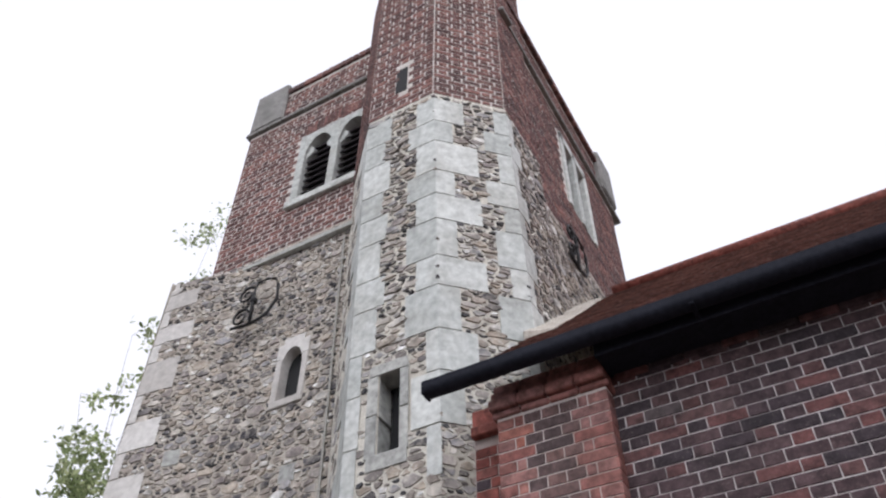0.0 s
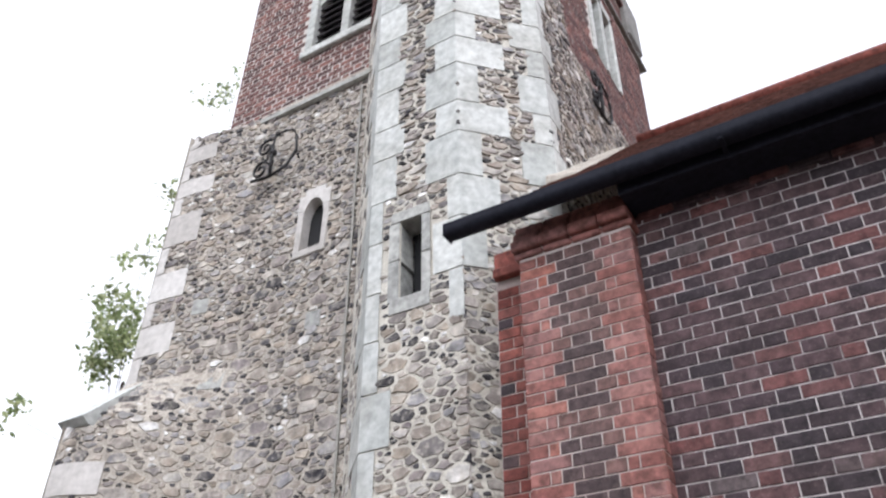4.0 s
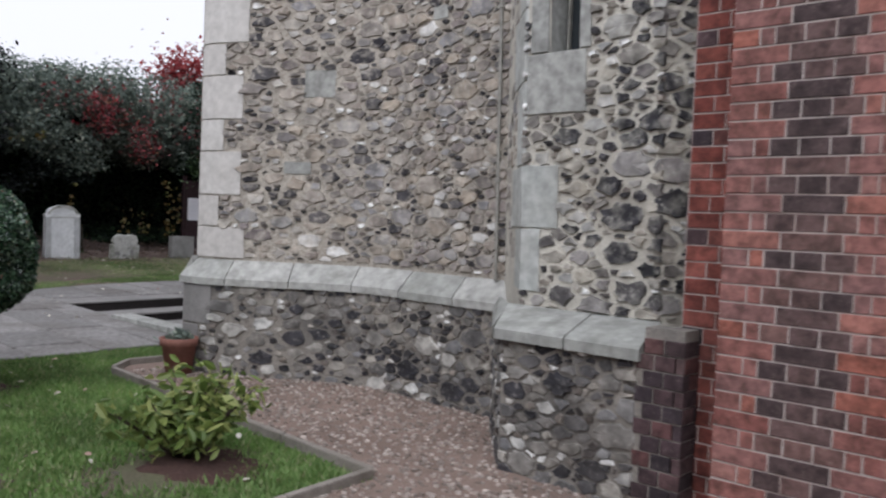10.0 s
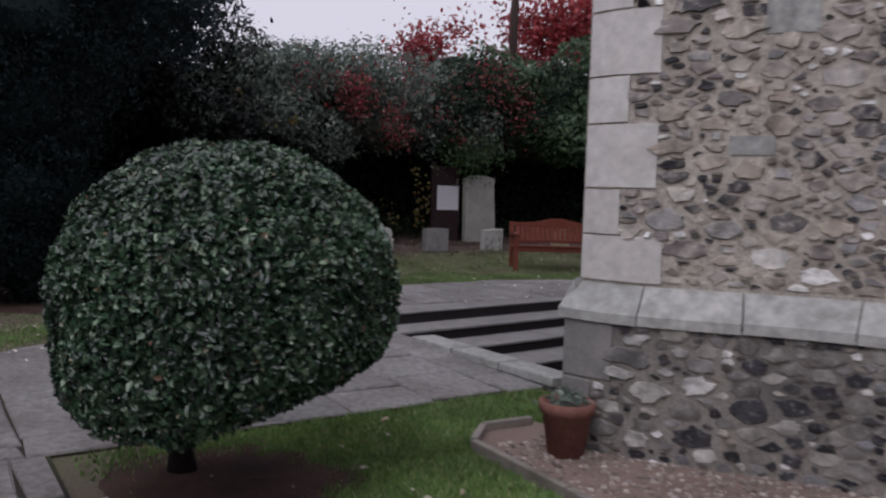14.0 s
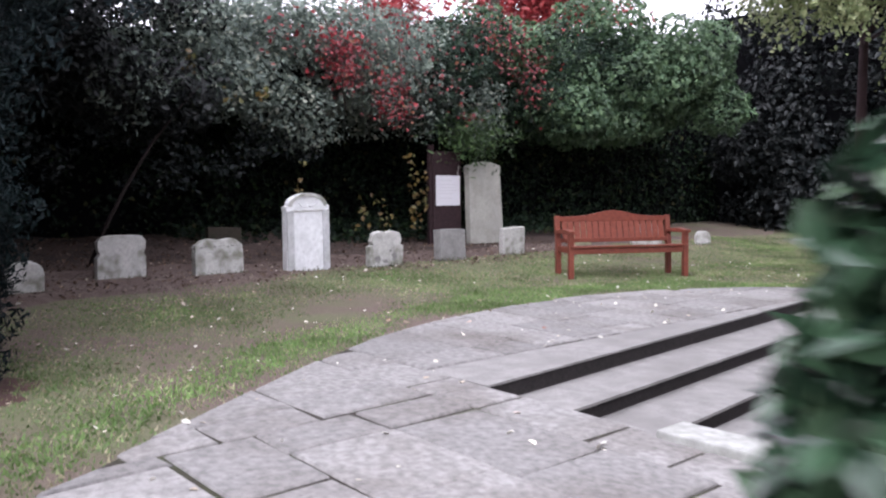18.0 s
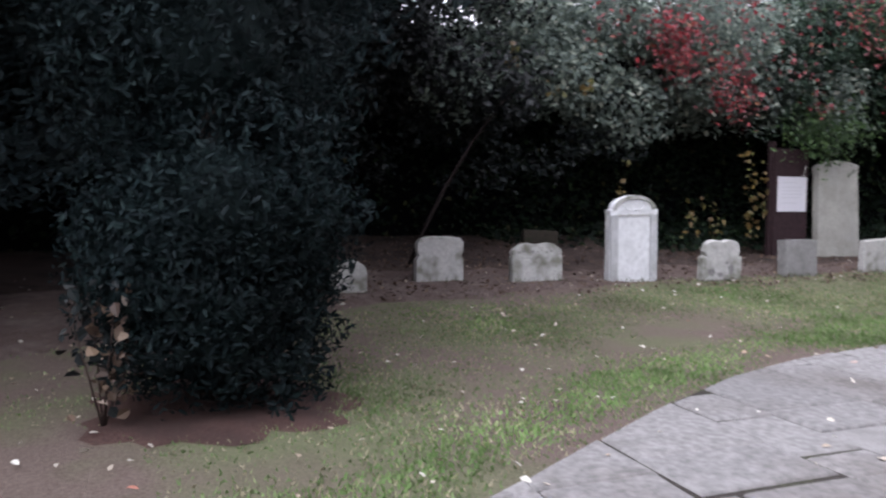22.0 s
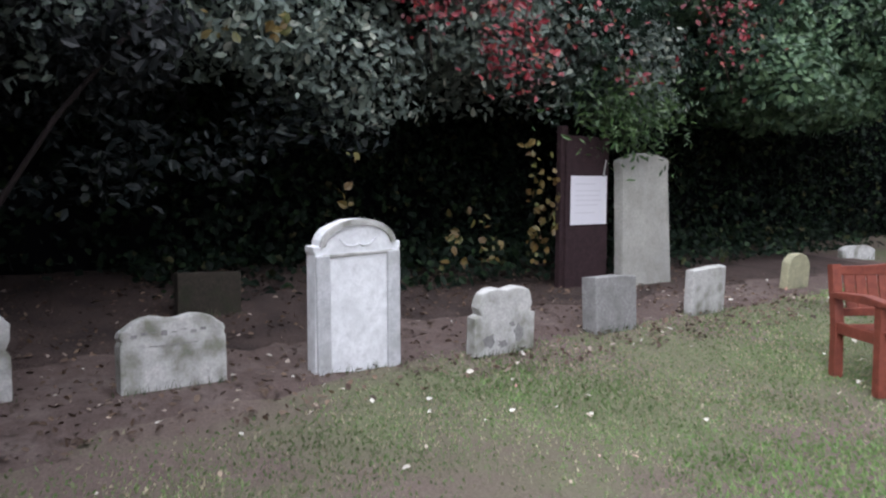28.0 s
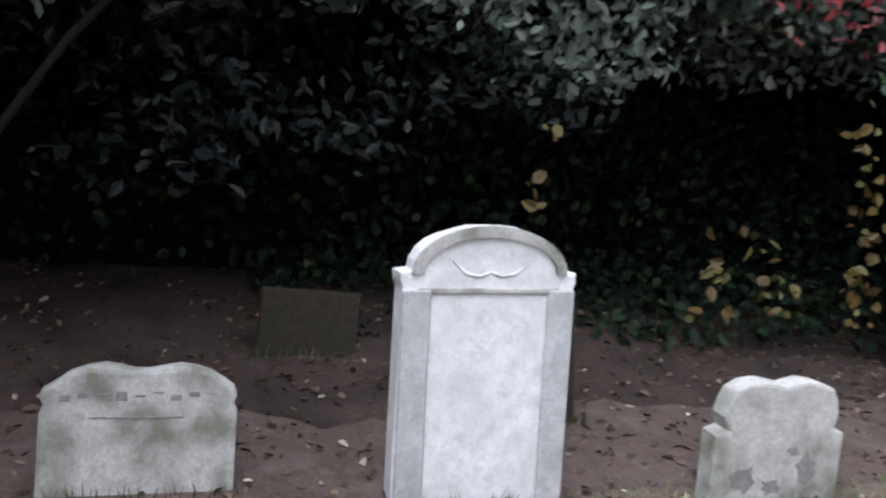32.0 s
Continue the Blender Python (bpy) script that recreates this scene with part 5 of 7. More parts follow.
# slit windows of the turret
for nm, (u0, u1, z0, z1), lbl in (("window_slit_upper", SLIT_UP, "narrow slit window in a pale stone surround"), ("window_slit_lower", SLIT_LOW, "narrow leaded window set deep in grey stone")):
    win = tagged(new(nm), lbl, "window", kind="structure")
    a, b = turret_point(1, u0, z0), turret_point(1, u1, z0)
    part("black_backing", boxmesh(a[0] - 0.02, b[0] + 0.02, TUR_Y + 0.2, TUR_Y + 0.24, z0 - 0.02, z1 + 0.05), m_unlit, win)
    if nm.endswith("lower"):
        part("pane", boxmesh(a[0], b[0], TUR_Y + 0.155, TUR_Y + 0.165, z0, z1), m_glass, win)
        part("frame", boxmesh(a[0] + 0.02, a[0] + 0.032, TUR_Y + 0.12, TUR_Y + 0.15, z0, z1, 0.003), m_lead, win, "pale metal casement bar")
        part("frame", boxmesh(b[0] - 0.035, b[0] - 0.02, TUR_Y + 0.12, TUR_Y + 0.15, z0, z1, 0.003), m_gutter, win, "dark metal casement bar")
        part("frame", boxmesh(a[0] + 0.034, b[0] - 0.037, TUR_Y + 0.12, TUR_Y + 0.15, z0, z0 + 0.014, 0.003), m_lead, win, "pale metal casement bar")


# wrought iron wall ties
def tie(name, place, rz, label):
    t = tagged(new(name), label, "wall tie")
    t.matrix_world = pose(*place, 0, 0, rz)
    bm2 = bmesh.new()
    bow = [(0.01, 0.26), (0.14, 0.27), (0.26, 0.22), (0.32, 0.1), (0.34, -0.12), (0.22, -0.29), (0.0, -0.35), (-0.26, -0.31)]
    tube(bm2, [(x, 0, z) for x, z in bow], [0.019] * 8, 6)
    part("bow", bm2, m_iron, t)
    bm2 = bmesh.new()
    tube(bm2, [(0.01, 0, 0.27), (-0.01, -0.015, 0.1), (0.01, -0.015, -0.12), (0.0, 0, -0.34)], [0.018, 0.022, 0.022, 0.018], 6)
    part("stem", bm2, m_iron, t)
    for cx, cz, first in ((-0.12, 0.12, 40), (-0.15, -0.2, 20)):
        bm2 = bmesh.new()
        coil = [(first + 34 * i, 0.125 - 0.0065 * i) for i in range(16)]
        tube(bm2, [(cx + r * math.cos(radians(a)), -0.004, cz + r * math.sin(radians(a))) for a, r in coil], [0.017 - 0.0003 * i for i in range(16)], 6)
        part("scroll", bm2, m_iron, t)
    bm2 = bmesh.new()
    bmesh.ops.create_uvsphere(bm2, u_segments=8, v_segments=6, radius=0.045)
    part("boss", bm2, m_iron, t)
    return t


tie("wall_tie", (-5.64, TOWER_Y - 0.15, 8.09), 0, "black wrought iron scrolled tie plate on the flint wall")
tie("wall_tie", (-2.42, 6.7, 8.85), 90, "black wrought iron scrolled tie plate on the flint wall")

# conductor tape down the angle between tower and turret
tape = thing("conductor_tape", octa(1.0)[0][0] - 0.05, TOWER_Y, 0.3, "pale flat lightning conductor tape down the tower wall", "cable")
for z0, z1 in ((0.72, 4.2), (4.2, 8.4)):
    bm, rings = bmesh.new(), []
    for i in range(13):
        z = z0 + (z1 - z0) * i / 12
        x = -0.027 * (z - 0.7) + 0.006 * noise.noise((0, 0, z * 2.0))
        rings.append([bm.verts.new((x + a, b, z)) for a, b in ((-0.012, -0.03), (0.012, -0.03), (0.012, -0.02), (-0.012, -0.02))])
    for ra, rb in zip(rings, rings[1:]):
        for k in range(4):
            bm.faces.new((ra[k], ra[(k + 1) % 4], rb[(k + 1) % 4], rb[k]))
    part("tape", bm, m_lead, tape)
for z in (1.4, 2.6, 3.8, 5.2, 6.6, 8.0):
    part("clip", boxmesh(-0.027 * (z - 0.7) - 0.024, -0.027 * (z - 0.7) + 0.024, -0.034, 0.02, z, z + 0.03, 0.003), m_lead, tape)

# ---- paving, steps, beds ----
rng = np.random.default_rng(5)
PLAZA = [(-7.95, 1.68), (-7.95, -1.2), (-9.9, -1.2), (-10.1, 1.0), (-11.05, 2.65), (-11.7, 3.65), (-12.2, 4.4), (-12.75, 5.4), (-13.08, 6.4), (-13.28, 7.5), (-13.3, 8.6), (-13.1, 9.7), (-12.45, 10.9), (-11.0, 12.3), (-7.9, 12.5)]
LEFT_PART = [(-11.05, 2.6)] + PLAZA[6:13] + [(-11.05, 12.28)]


def clip(poly, region):
    """The part of a polygon inside a convex anticlockwise region."""
    out = list(poly)
    for a, b2 in zip(region, region[1:] + region[:1]):
        src, out = out, []
        for p, q in zip(src, src[1:] + src[:1]):
            sp = (b2[0] - a[0]) * (p[1] - a[1]) - (b2[1] - a[1]) * (p[0] - a[0])
            sq = (b2[0] - a[0]) * (q[1] - a[1]) - (b2[1] - a[1]) * (q[0] - a[0])
            if sp >= 0:
                out.append(p)
            if (sp >= 0) != (sq >= 0):
                t = sp / (sp - sq)
                out.append((p[0] + t * (q[0] - p[0]), p[1] + t * (q[1] - p[1])))
        if len(out) < 3:
            return []
    return out


def inset(poly, d):
    cx = sum(p[0] for p in poly) / len(poly)
    cy = sum(p[1] for p in poly) / len(poly)
    out = []
    for x, y in poly:
        k = max(0.0, 1 - d / max(0.02, math.hypot(x - cx, y - cy)))
        out.append((cx + (x - cx) * k, cy + (y - cy) * k))
    return out


def area(poly):
    return 0.5 * sum(p[0] * q[1] - q[0] * p[1] for p, q in zip(poly, poly[1:] + poly[:1]))


def pave(parent, x0, x1, y0, y1, region, along_x=False):
    """Courses of flagstones over a rectangle, cut to the region."""
    region = region if area(region) > 0 else region[::-1]
    y = y0
    while y < y1 - 0.05:
        h = min(float(rng.choice([0.46, 0.6, 0.6, 0.76])), y1 - y)
        x = x0 - rng.uniform(0, 0.5)
        while x < x1 - 0.02:
            w = float(rng.choice([0.46, 0.6, 0.76, 0.9]))
            a, b2 = max(x, x0), min(x + w, x1)
            x += w
            if b2 - a < 0.06:
                continue
            jx, jy = rng.uniform(-0.014, 0.014, (2, 4))
            poly = clip([(a + jx[0], y + jy[0]), (b2 + jx[1], y + jy[1]), (b2 + jx[2], y + h + jy[2]), (a + jx[3], y + h + jy[3])], region)
            if len(poly) < 3 or area(poly) < 0.02:
                continue
            dz = rng.uniform(-0.004, 0.005)
            tx, ty = rng.uniform(-0.004, 0.004, 2)
            cx, cy = sum(p[0] for p in poly) / len(poly), sum(p[1] for p in poly) / len(poly)
            b3 = bmesh.new()
            rings = []
            for d, up in ((0.012, -0.06), (0.013, 0.006), (0.03, 0.016)):
                rings.append([b3.verts.new((px, py, gz(px) + up + dz + tx * (px - cx) + ty * (py - cy))) for px, py in inset(poly, d)])
            n = len(poly)
            for ra, rb in zip(rings, rings[1:]):
                for i in range(n):
                    b3.faces.new((ra[i], ra[(i + 1) % n], rb[(i + 1) % n], rb[i]))
            b3.faces.new(rings[-1])
            part("flagstone", b3, m_slab, parent)
        y += h


bed = strip([(PLAZA[i][0], PLAZA[i][1]) for i in range(len(PLAZA))][:2] + PLAZA[2:14] + [(-11.0, 12.3), (-11.6, 10.4), (-11.6, 5.0), (-7.95, 5.0)], 0.002, "pavement_bed", two_scale("joint_sand", (0.02, 0.017, 0.015), (0.05, 0.042, 0.036), 90, 3, (0.05, 0.06, 0.025), 0.6), "sandy bed under the flagstones", "paving")
paving = tagged(new("pavement"), "worn grey flagstone paving round the sunken steps", "paving", kind="structure")
pave(paving, -11.05, -7.95, 1.0, 5.0, [(-11.05, 2.66), (-10.1, 1.0), (-7.95, 1.0), (-7.95, 5.0), (-11.05, 5.0)])
pave(paving, -10.85, -7.95, -1.2, 1.0, [(-10.1, 1.0), (-9.9, -1.2), (-7.95, -1.2), (-7.95, 1.0)])
pave(paving, -14.2, -11.05, 1.6, 5.0, LEFT_PART)
pave(paving, -14.2, -11.6, 5.0, 10.45, LEFT_PART)
pave(paving, -14.2, -11.05, 10.45, 12.4, LEFT_PART)
pave(paving, -11.05, -7.9, 10.45, 12.4, [(-11.05, 10.4), (-7.9, 10.4), (-7.9, 12.4), (-11.05, 12.4)])
path = tagged(new("pavement_path"), "grey flagstone path along the lawn beside the church", "paving", kind="structure")
WALK = [(-7.95, -0.9), (3.5, -0.9), (3.5, 1.68), (-7.95, 1.68)]
pave(path, -7.95, 3.5, -0.9, 1.68, WALK)
strip([(-7.95, -0.9), (-4, -0.9), (0, -0.9), (3.5, -0.9), (3.5, 1.7), (0, 1.7), (-4, 1.7), (-7.95, 1.7)], 0.002, "path_bed", bed.data.materials[0], "sandy bed under the path", "paving")

# sunken steps by the tower door
steps = tagged(new("steps"), "broad shallow stone steps down to the tower, with dark risers", "steps", kind="structure")
top = gz(-11.05) + 0.012
SK = -0.1


def skew(x, y):
    return x + SK * (y - 5.1)


XS = [-11.02, -10.58, -10.12, -9.62]
RISE = 0.12
for i, x in enumerate(XS):
    zt = top - RISE * (i + 1)
    x1 = XS[i + 1] if i < 3 else -6.9
    b3 = bmesh.new()
    prism(b3, [(skew(x, 5.08) - 0.02, 5.08), (x1 if i == 3 else skew(x1, 5.08) + 0.012, 5.08), (x1 if i == 3 else skew(x1, 10.4) + 0.012, 10.4), (skew(x, 10.4) - 0.02, 10.4)], (zt - 0.02, zt), "z")
    part("tread", b3, m_step, steps)
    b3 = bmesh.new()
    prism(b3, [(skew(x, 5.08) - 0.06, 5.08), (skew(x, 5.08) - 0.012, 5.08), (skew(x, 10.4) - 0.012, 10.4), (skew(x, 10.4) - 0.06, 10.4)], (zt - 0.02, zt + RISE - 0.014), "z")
    part("riser", b3, m_riser, steps, "dark riser")
b3 = bmesh.new()
prism(b3, [(-11.6, 5.0), (skew(XS[0], 5.0), 5.0), (skew(XS[0], 10.45), 10.45), (-11.62, 10.45)], (top - 0.012, top + 0.004), "z")
part("top_edge", b3, m_step, steps)
part("side_wall", boxmesh(-11.1, -6.95, 4.97, 5.08, -0.5, 0.165, 0.006), m_step, steps)
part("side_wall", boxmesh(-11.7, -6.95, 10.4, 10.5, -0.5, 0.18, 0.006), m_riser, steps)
for i in range(3):
    part("coping_stone", boxmesh(-9.75 + 0.64 * i, -9.13 + 0.64 * i, 4.93, 5.17, 0.16, 0.225, 0.012, 2), m_cap, steps)
part("court_floor", boxmesh(-9.8, -6.9, 5.0, 10.5, -0.5, -0.31), m_step, steps)

# gravel bed with its edging
gravel = strip([(-7.35, 4.35), (-7.3, 3.9), (-7.1, 3.72), (-5.5, 3.62), (-3.85, 3.53), (-3.78, 2.95), (-3.7, 1.72), (3.5, 1.72), (3.5, 4.3), (-2.0, 4.3), (-4.2, 5.2), (-6.0, 5.3), (-6.95, 4.5)], 0.004, "gravel_bed", m_gravelbed, "pinkish brown gravel bed at the foot of the church", "gravel")
vs, fs, cnt = [], [], 0
for i in range(6500):
    x, y = rng.uniform(-7.1, -2.2), rng.uniform(2.9, 5.1)
    if y < 3.72 - 0.05 * (x + 7.1) and x < -3.85:
        continue
    s = rng.uniform(0.008, 0.02)
    sv, sf = SHAPES[int(rng.integers(0, 14))]
    vs.append(np.array([x, y, gz(x) + 0.006]) + sv * np.array([s, s * rng.uniform(0.6, 1), s * 0.6]))
    fs.append(sf + cnt)
    cnt += len(sv)
tagged(part("pebbles", np_mesh("pebbles", np.concatenate(vs), np.concatenate(fs)), m_gravel), "loose gravel pebbles at the foot of the wall", "gravel", kind="stuff")


def edging(ax, ay, bx, by):
    ln = math.hypot(bx - ax, by - ay)
    ob = part("edging_kerb", boxmesh(0.004, ln - 0.004, -0.022, 0.022, -0.12, 0.055, 0.01, 2), m_kerb)
    ob.matrix_world = pose(ax, ay, gz((ax + bx) / 2), 0, 0, math.degrees(math.atan2(by - ay, bx - ax)))
    return tagged(ob, "low weathered concrete edging between lawn and gravel", "kerb", "edging round the gravel bed")


for q in ((-7.32, 4.3, -7.34, 3.95), (-7.34, 3.95, -7.12, 3.72), (-7.12, 3.72, -6.3, 3.67), (-6.3, 3.67, -5.48, 3.62), (-5.48, 3.62, -4.66, 3.575), (-4.66, 3.575, -3.85, 3.53), (-3.85, 3.53, -3.79, 2.95), (-3.79, 2.95, -3.72, 2.3), (-3.72, 2.3, -3.7, 1.72)):
    edging(*q)

# terracotta pot
pot = thing("flower_pot", -6.79, 4.1, gz(-6.79), "terracotta flower pot with a low plant, against the plinth", "flower pot")
bm = bmesh.new()
prof = [(0.0, 0.0), (0.098, 0.0), (0.135, 0.235), (0.15, 0.24), (0.155, 0.3), (0.14, 0.302), (0.136, 0.25), (0.0, 0.25)]
ringv = []
for rr, zz in prof:
    ringv.append([bm.verts.new((rr * math.cos(2 * math.pi * k / 20), rr * math.sin(2 * math.pi * k / 20), zz)) for k in range(20)] if rr else [bm.verts.new((0, 0, zz))])
for a, b in zip(ringv, ringv[1:]):
    for k in range(20):
        q = [a[k % len(a)], a[(k + 1) % len(a)], b[(k + 1) % len(b)], b[k % len(b)]]
        q = list(dict.fromkeys(q))
        if len(q) > 2:
            bm.faces.new(q).smooth = True
bmesh.ops.recalc_face_normals(bm, faces=bm.faces)
part("pot", bm, m_pot, pot)
bm = bmesh.new()
bmesh.ops.create_circle(bm, cap_ends=True, segments=20, radius=0.137, matrix=Matrix.Translation((0, 0, 0.262)))
part("soil", bm, m_gravelbed, pot)
pc = rng.normal(0, 1, (160, 3)) * np.array([0.055, 0.055, 0.03]) + np.array([0, 0, 0.3])
part("leaves", leaf_mesh("leaves", rng, pc, np.tile([0, 0, 0.8], (160, 1)), 0.026), m_hedge, pot)

# ---- plants ----


def patch_of_soil(rx, ry, seed):
    """A low ragged mound of earth."""
    b2 = bmesh.new()
    c = b2.verts.new((0, 0, 0.012))
    rings = []
    for f, up in ((0.4, 0.012), (0.75, 0.008), (1.0, -0.02)):
        ring = []
        for i in range(40):
            a = 2 * math.pi * i / 40
            k = f * (1 + 0.45 * noise.noise((2.2 * math.cos(a), 2.2 * math.sin(a), seed)) + 0.12 * noise.noise((9 * math.cos(a), 9 * math.sin(a), seed)))
            ring.append(b2.verts.new((rx * k * math.cos(a), ry * k * math.sin(a), up + 0.008 * noise.noise((8 * math.cos(a) * f, 8 * math.sin(a) * f, seed)))))
        rings.append(ring)
    for i in range(40):
        j = (i + 1) % 40
        b2.faces.new((c, rings[0][i], rings[0][j]))
        for ra, rb in zip(rings, rings[1:]):
            b2.faces.new((ra[i], rb[i], rb[j], ra[j])).smooth = True
    return b2



# clipped box bush on a short trunk
bush = thing("clipped_box_bush", -7.4, 2.24, gz(-7.4), "large clipped dark green box bush on a short trunk", "bush")
OFF = np.array([0.35, 0.06, 0.95])


def bun(q):
    """How far a flattened ball, fuller below, reaches along a unit way."""
    e2 = np.where(q[:, 2] > 0, 2.1, 5.0)
    rho = np.hypot(q[:, 0], q[:, 1])
    return (1.0 / (rho ** e2 + np.abs(q[:, 2]) ** e2) ** (1.0 / e2))[:, None]


d = rng.normal(0, 1, (74000, 3))
d /= np.linalg.norm(d, axis=1, keepdims=True)
lump = np.array([noise.noise(Vector(q) * 2.6) + 0.6 * noise.noise(Vector(q) * 7.0) for q in d])[:, None]
pts = d * bun(d) * (0.88 + 0.12 * rng.uniform(0, 1, (len(d), 1)) ** 0.5) * (1 + 0.065 * lump) * np.array([0.725, 0.725, 0.63])
tilt = np.where(pts[:, 2] < 0, 1 - 0.42 * np.clip((0.5 * pts[:, 0] + 0.86 * pts[:, 1]) / 0.725, -0.15, 1), 1.0)
pts[:, 2] *= tilt
pts[:, 2] = np.where(pts[:, 2] < 0, pts[:, 2] * 0.9, pts[:, 2])
pts = pts[(pts[:, 2] > -0.45) | (rng.uniform(0, 1, len(pts)) < 0.5)]
dn = pts / np.linalg.norm(pts, axis=1, keepdims=True)
part("crown", leaf_mesh("crown", rng, pts + OFF, dn * 0.8 + np.array([0, 0, 0.35]), 0.018), m_box, bush)
# core in a near-black leaf colour paints the shade inside the crown
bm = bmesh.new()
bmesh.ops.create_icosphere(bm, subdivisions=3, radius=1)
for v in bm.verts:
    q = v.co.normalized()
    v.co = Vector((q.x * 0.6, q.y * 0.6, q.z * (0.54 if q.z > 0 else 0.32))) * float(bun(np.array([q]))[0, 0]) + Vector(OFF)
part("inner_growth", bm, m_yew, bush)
bm = bmesh.new()
tube(bm, [(-0.06, -0.02, -0.05), (-0.06, -0.03, 0.1), (-0.09, -0.07, 0.3), (-0.05, -0.06, 0.5), (0.1, 0.0, 0.8)], [0.085, 0.058, 0.052, 0.056, 0.05], 10)
tube(bm, [(-0.08, -0.06, 0.3), (0.15, 0.1, 0.55)], [0.035, 0.025], 6)
part("trunk", bm, m_darkwood, bush)
bm = patch_of_soil(0.75, 0.6, 3.0)
bmesh.ops.translate(bm, verts=bm.verts, vec=(0.15, 0.1, 0.0))
part("bare_soil", bm, m_soil, bush, "bare reddish brown soil under the bush")

# yellow-green shrub at the lawn's edge
shrub = thing("spotted_shrub", -4.72, 2.98, gz(-4.7), "low yellow-green shrub growing at the edge of the lawn", "shrub")
cs, ns = [], []
for i in range(26):
    a = rng.uniform(0, 2 * math.pi)
    r1, hh = rng.uniform(0.08, 0.52), rng.uniform(0.2, 0.5)
    tip = np.array([math.cos(a) * r1, math.sin(a) * r1 * 0.8, hh])
    stem = bmesh.new()
    tube(stem, [(0.02 * math.cos(a), 0.02 * math.sin(a), -0.02), tuple(tip * 0.55), tuple(tip)], [0.008, 0.006, 0.003], 5)
    part("stem", stem, m_bark, shrub)
    for j in range(34):
        f = rng.uniform(0.35, 1.05)
        cs.append(tip * f + rng.normal(0, 0.045, 3))
        ns.append((math.cos(a) * 0.4, math.sin(a) * 0.4, 0.8))
part("leaves", leaf_mesh("leaves", rng, np.array(cs), np.array(ns), 0.044, aspect=0.42), m_shrub, shrub)
bm = patch_of_soil(0.42, 0.3, 8.0)
bmesh.ops.translate(bm, verts=bm.verts, vec=(0.1, 0.05, 0.0))
soil = part("soil_mound", bm, m_soil, shrub)


def limbs(bm2, rng_, base, way, length, radius, depth, tips):
    """A branching limb; its ends are added to tips."""
    p, pts, rad = Vector(base), [Vector(base)], [radius]
    w = Vector(way).normalized()
    for i in range(4):
        w = (w + Vector(rng_.normal(0, 0.16, 3)) + Vector((0, 0, 0.05))).normalized()
        p = p + w * length / 4
        pts.append(p.copy())
        rad.append(radius * (1 - 0.14 * (i + 1)))
        if depth > 0 and i >= 1:
            side = (w + Vector(rng_.normal(0, 0.75, 3))).normalized()
            limbs(bm2, rng_, p, side, length * 0.6, radius * 0.5, depth - 1, tips)
    tube(bm2, pts, rad, 7 if radius > 0.05 else 5)
    tips.append(np.array(p))


def tree(name, x, y, label, trunk_h, spread, seed, mat, size, per_tip, droop=0.0, clump=0.55, depth=3, radius=0.2):
    r2 = np.random.default_rng(seed)
    t = thing(name, x, y, gz(x) - 0.05, label, "tree")
    bm2, tips = bmesh.new(), []
    tube(bm2, [(0, 0, -0.1), (0.03, 0, trunk_h * 0.5), (0.0, 0.05, trunk_h)], [radius * 1.3, radius, radius * 0.8], 10)
    for i in range(6):
        a = 2 * math.pi * i / 6 + r2.uniform(-0.3, 0.3)
        limbs(bm2, r2, (0, 0.05, trunk_h * r2.uniform(0.8, 1.0)), (math.cos(a), math.sin(a), r2.uniform(0.5, 1.4)), spread * r2.uniform(0.8, 1.2), radius * 0.5, depth - 1, tips)
    part("trunk", bm2, m_bark, t)
    cs2, ns2 = [], []
    for tip in tips:
        n = int(per_tip * r2.uniform(0.5, 1.5))
        c = tip + r2.normal(0, clump * 0.5, (n, 3))
        if droop:
            c[:, 2] -= np.abs(r2.normal(0, droop, n))
        cs2.append(c)
        ns2.append(np.tile([0, 0, 0.5], (n, 1)))
    part("crown", leaf_mesh("crown", r2, np.concatenate(cs2), np.concatenate(ns2), size), mat, t)
    return t


# yew
yew = thing("yew_tree", -13.2, 2.18, gz(-13.2), "tall dark green yew with foliage almost to the ground", "tree")
cs, ns = [], []
YEW = ((0.03, 0, 0.46, 0.66, 0.66, 0.5, 22000), (0, 0.02, 1.1, 0.76, 0.76, 0.75, 30000), (-0.1, 0, 2.0, 0.85, 0.85, 0.85, 24000), (-0.7, -1.1, 3.1, 1.3, 1.4, 1.1, 16000), (-0.9, -0.9, 4.2, 1.8, 2.0, 1.4, 16000), (-0.3, 0, 3.0, 1.15, 1.2, 0.8, 16000), (-0.4, 0.2, 3.9, 1.5, 1.7, 1.0, 16000), (-1.2, -0.7, 4.8, 2.0, 2.2, 1.5, 16000), (-1.4, -0.4, 6.6, 2.0, 2.0, 1.9, 7000))
for cx, cy, cz, rx, ry, rz_, n in YEW:
    for _i in range(10):
        a = rng.uniform(0, 2 * math.pi)
        q0 = np.array([cx + 0.42 * rx * math.cos(a), cy + 0.42 * ry * math.sin(a), cz + rng.uniform(-0.5, 0.5) * rz_])
        p, q = blob(rng, n // 10, tuple(q0), (rx * 0.62, ry * 0.62, rz_ * 0.65), 0.6, 0.3, cx + cz + _i)
        cs.append(p)
        ns.append(q)
cs, ns = np.concatenate(cs), np.concatenate(ns)
ok = cs[:, 2] > 0.03
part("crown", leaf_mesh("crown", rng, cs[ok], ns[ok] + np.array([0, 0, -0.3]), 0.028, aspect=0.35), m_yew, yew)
bm = bmesh.new()
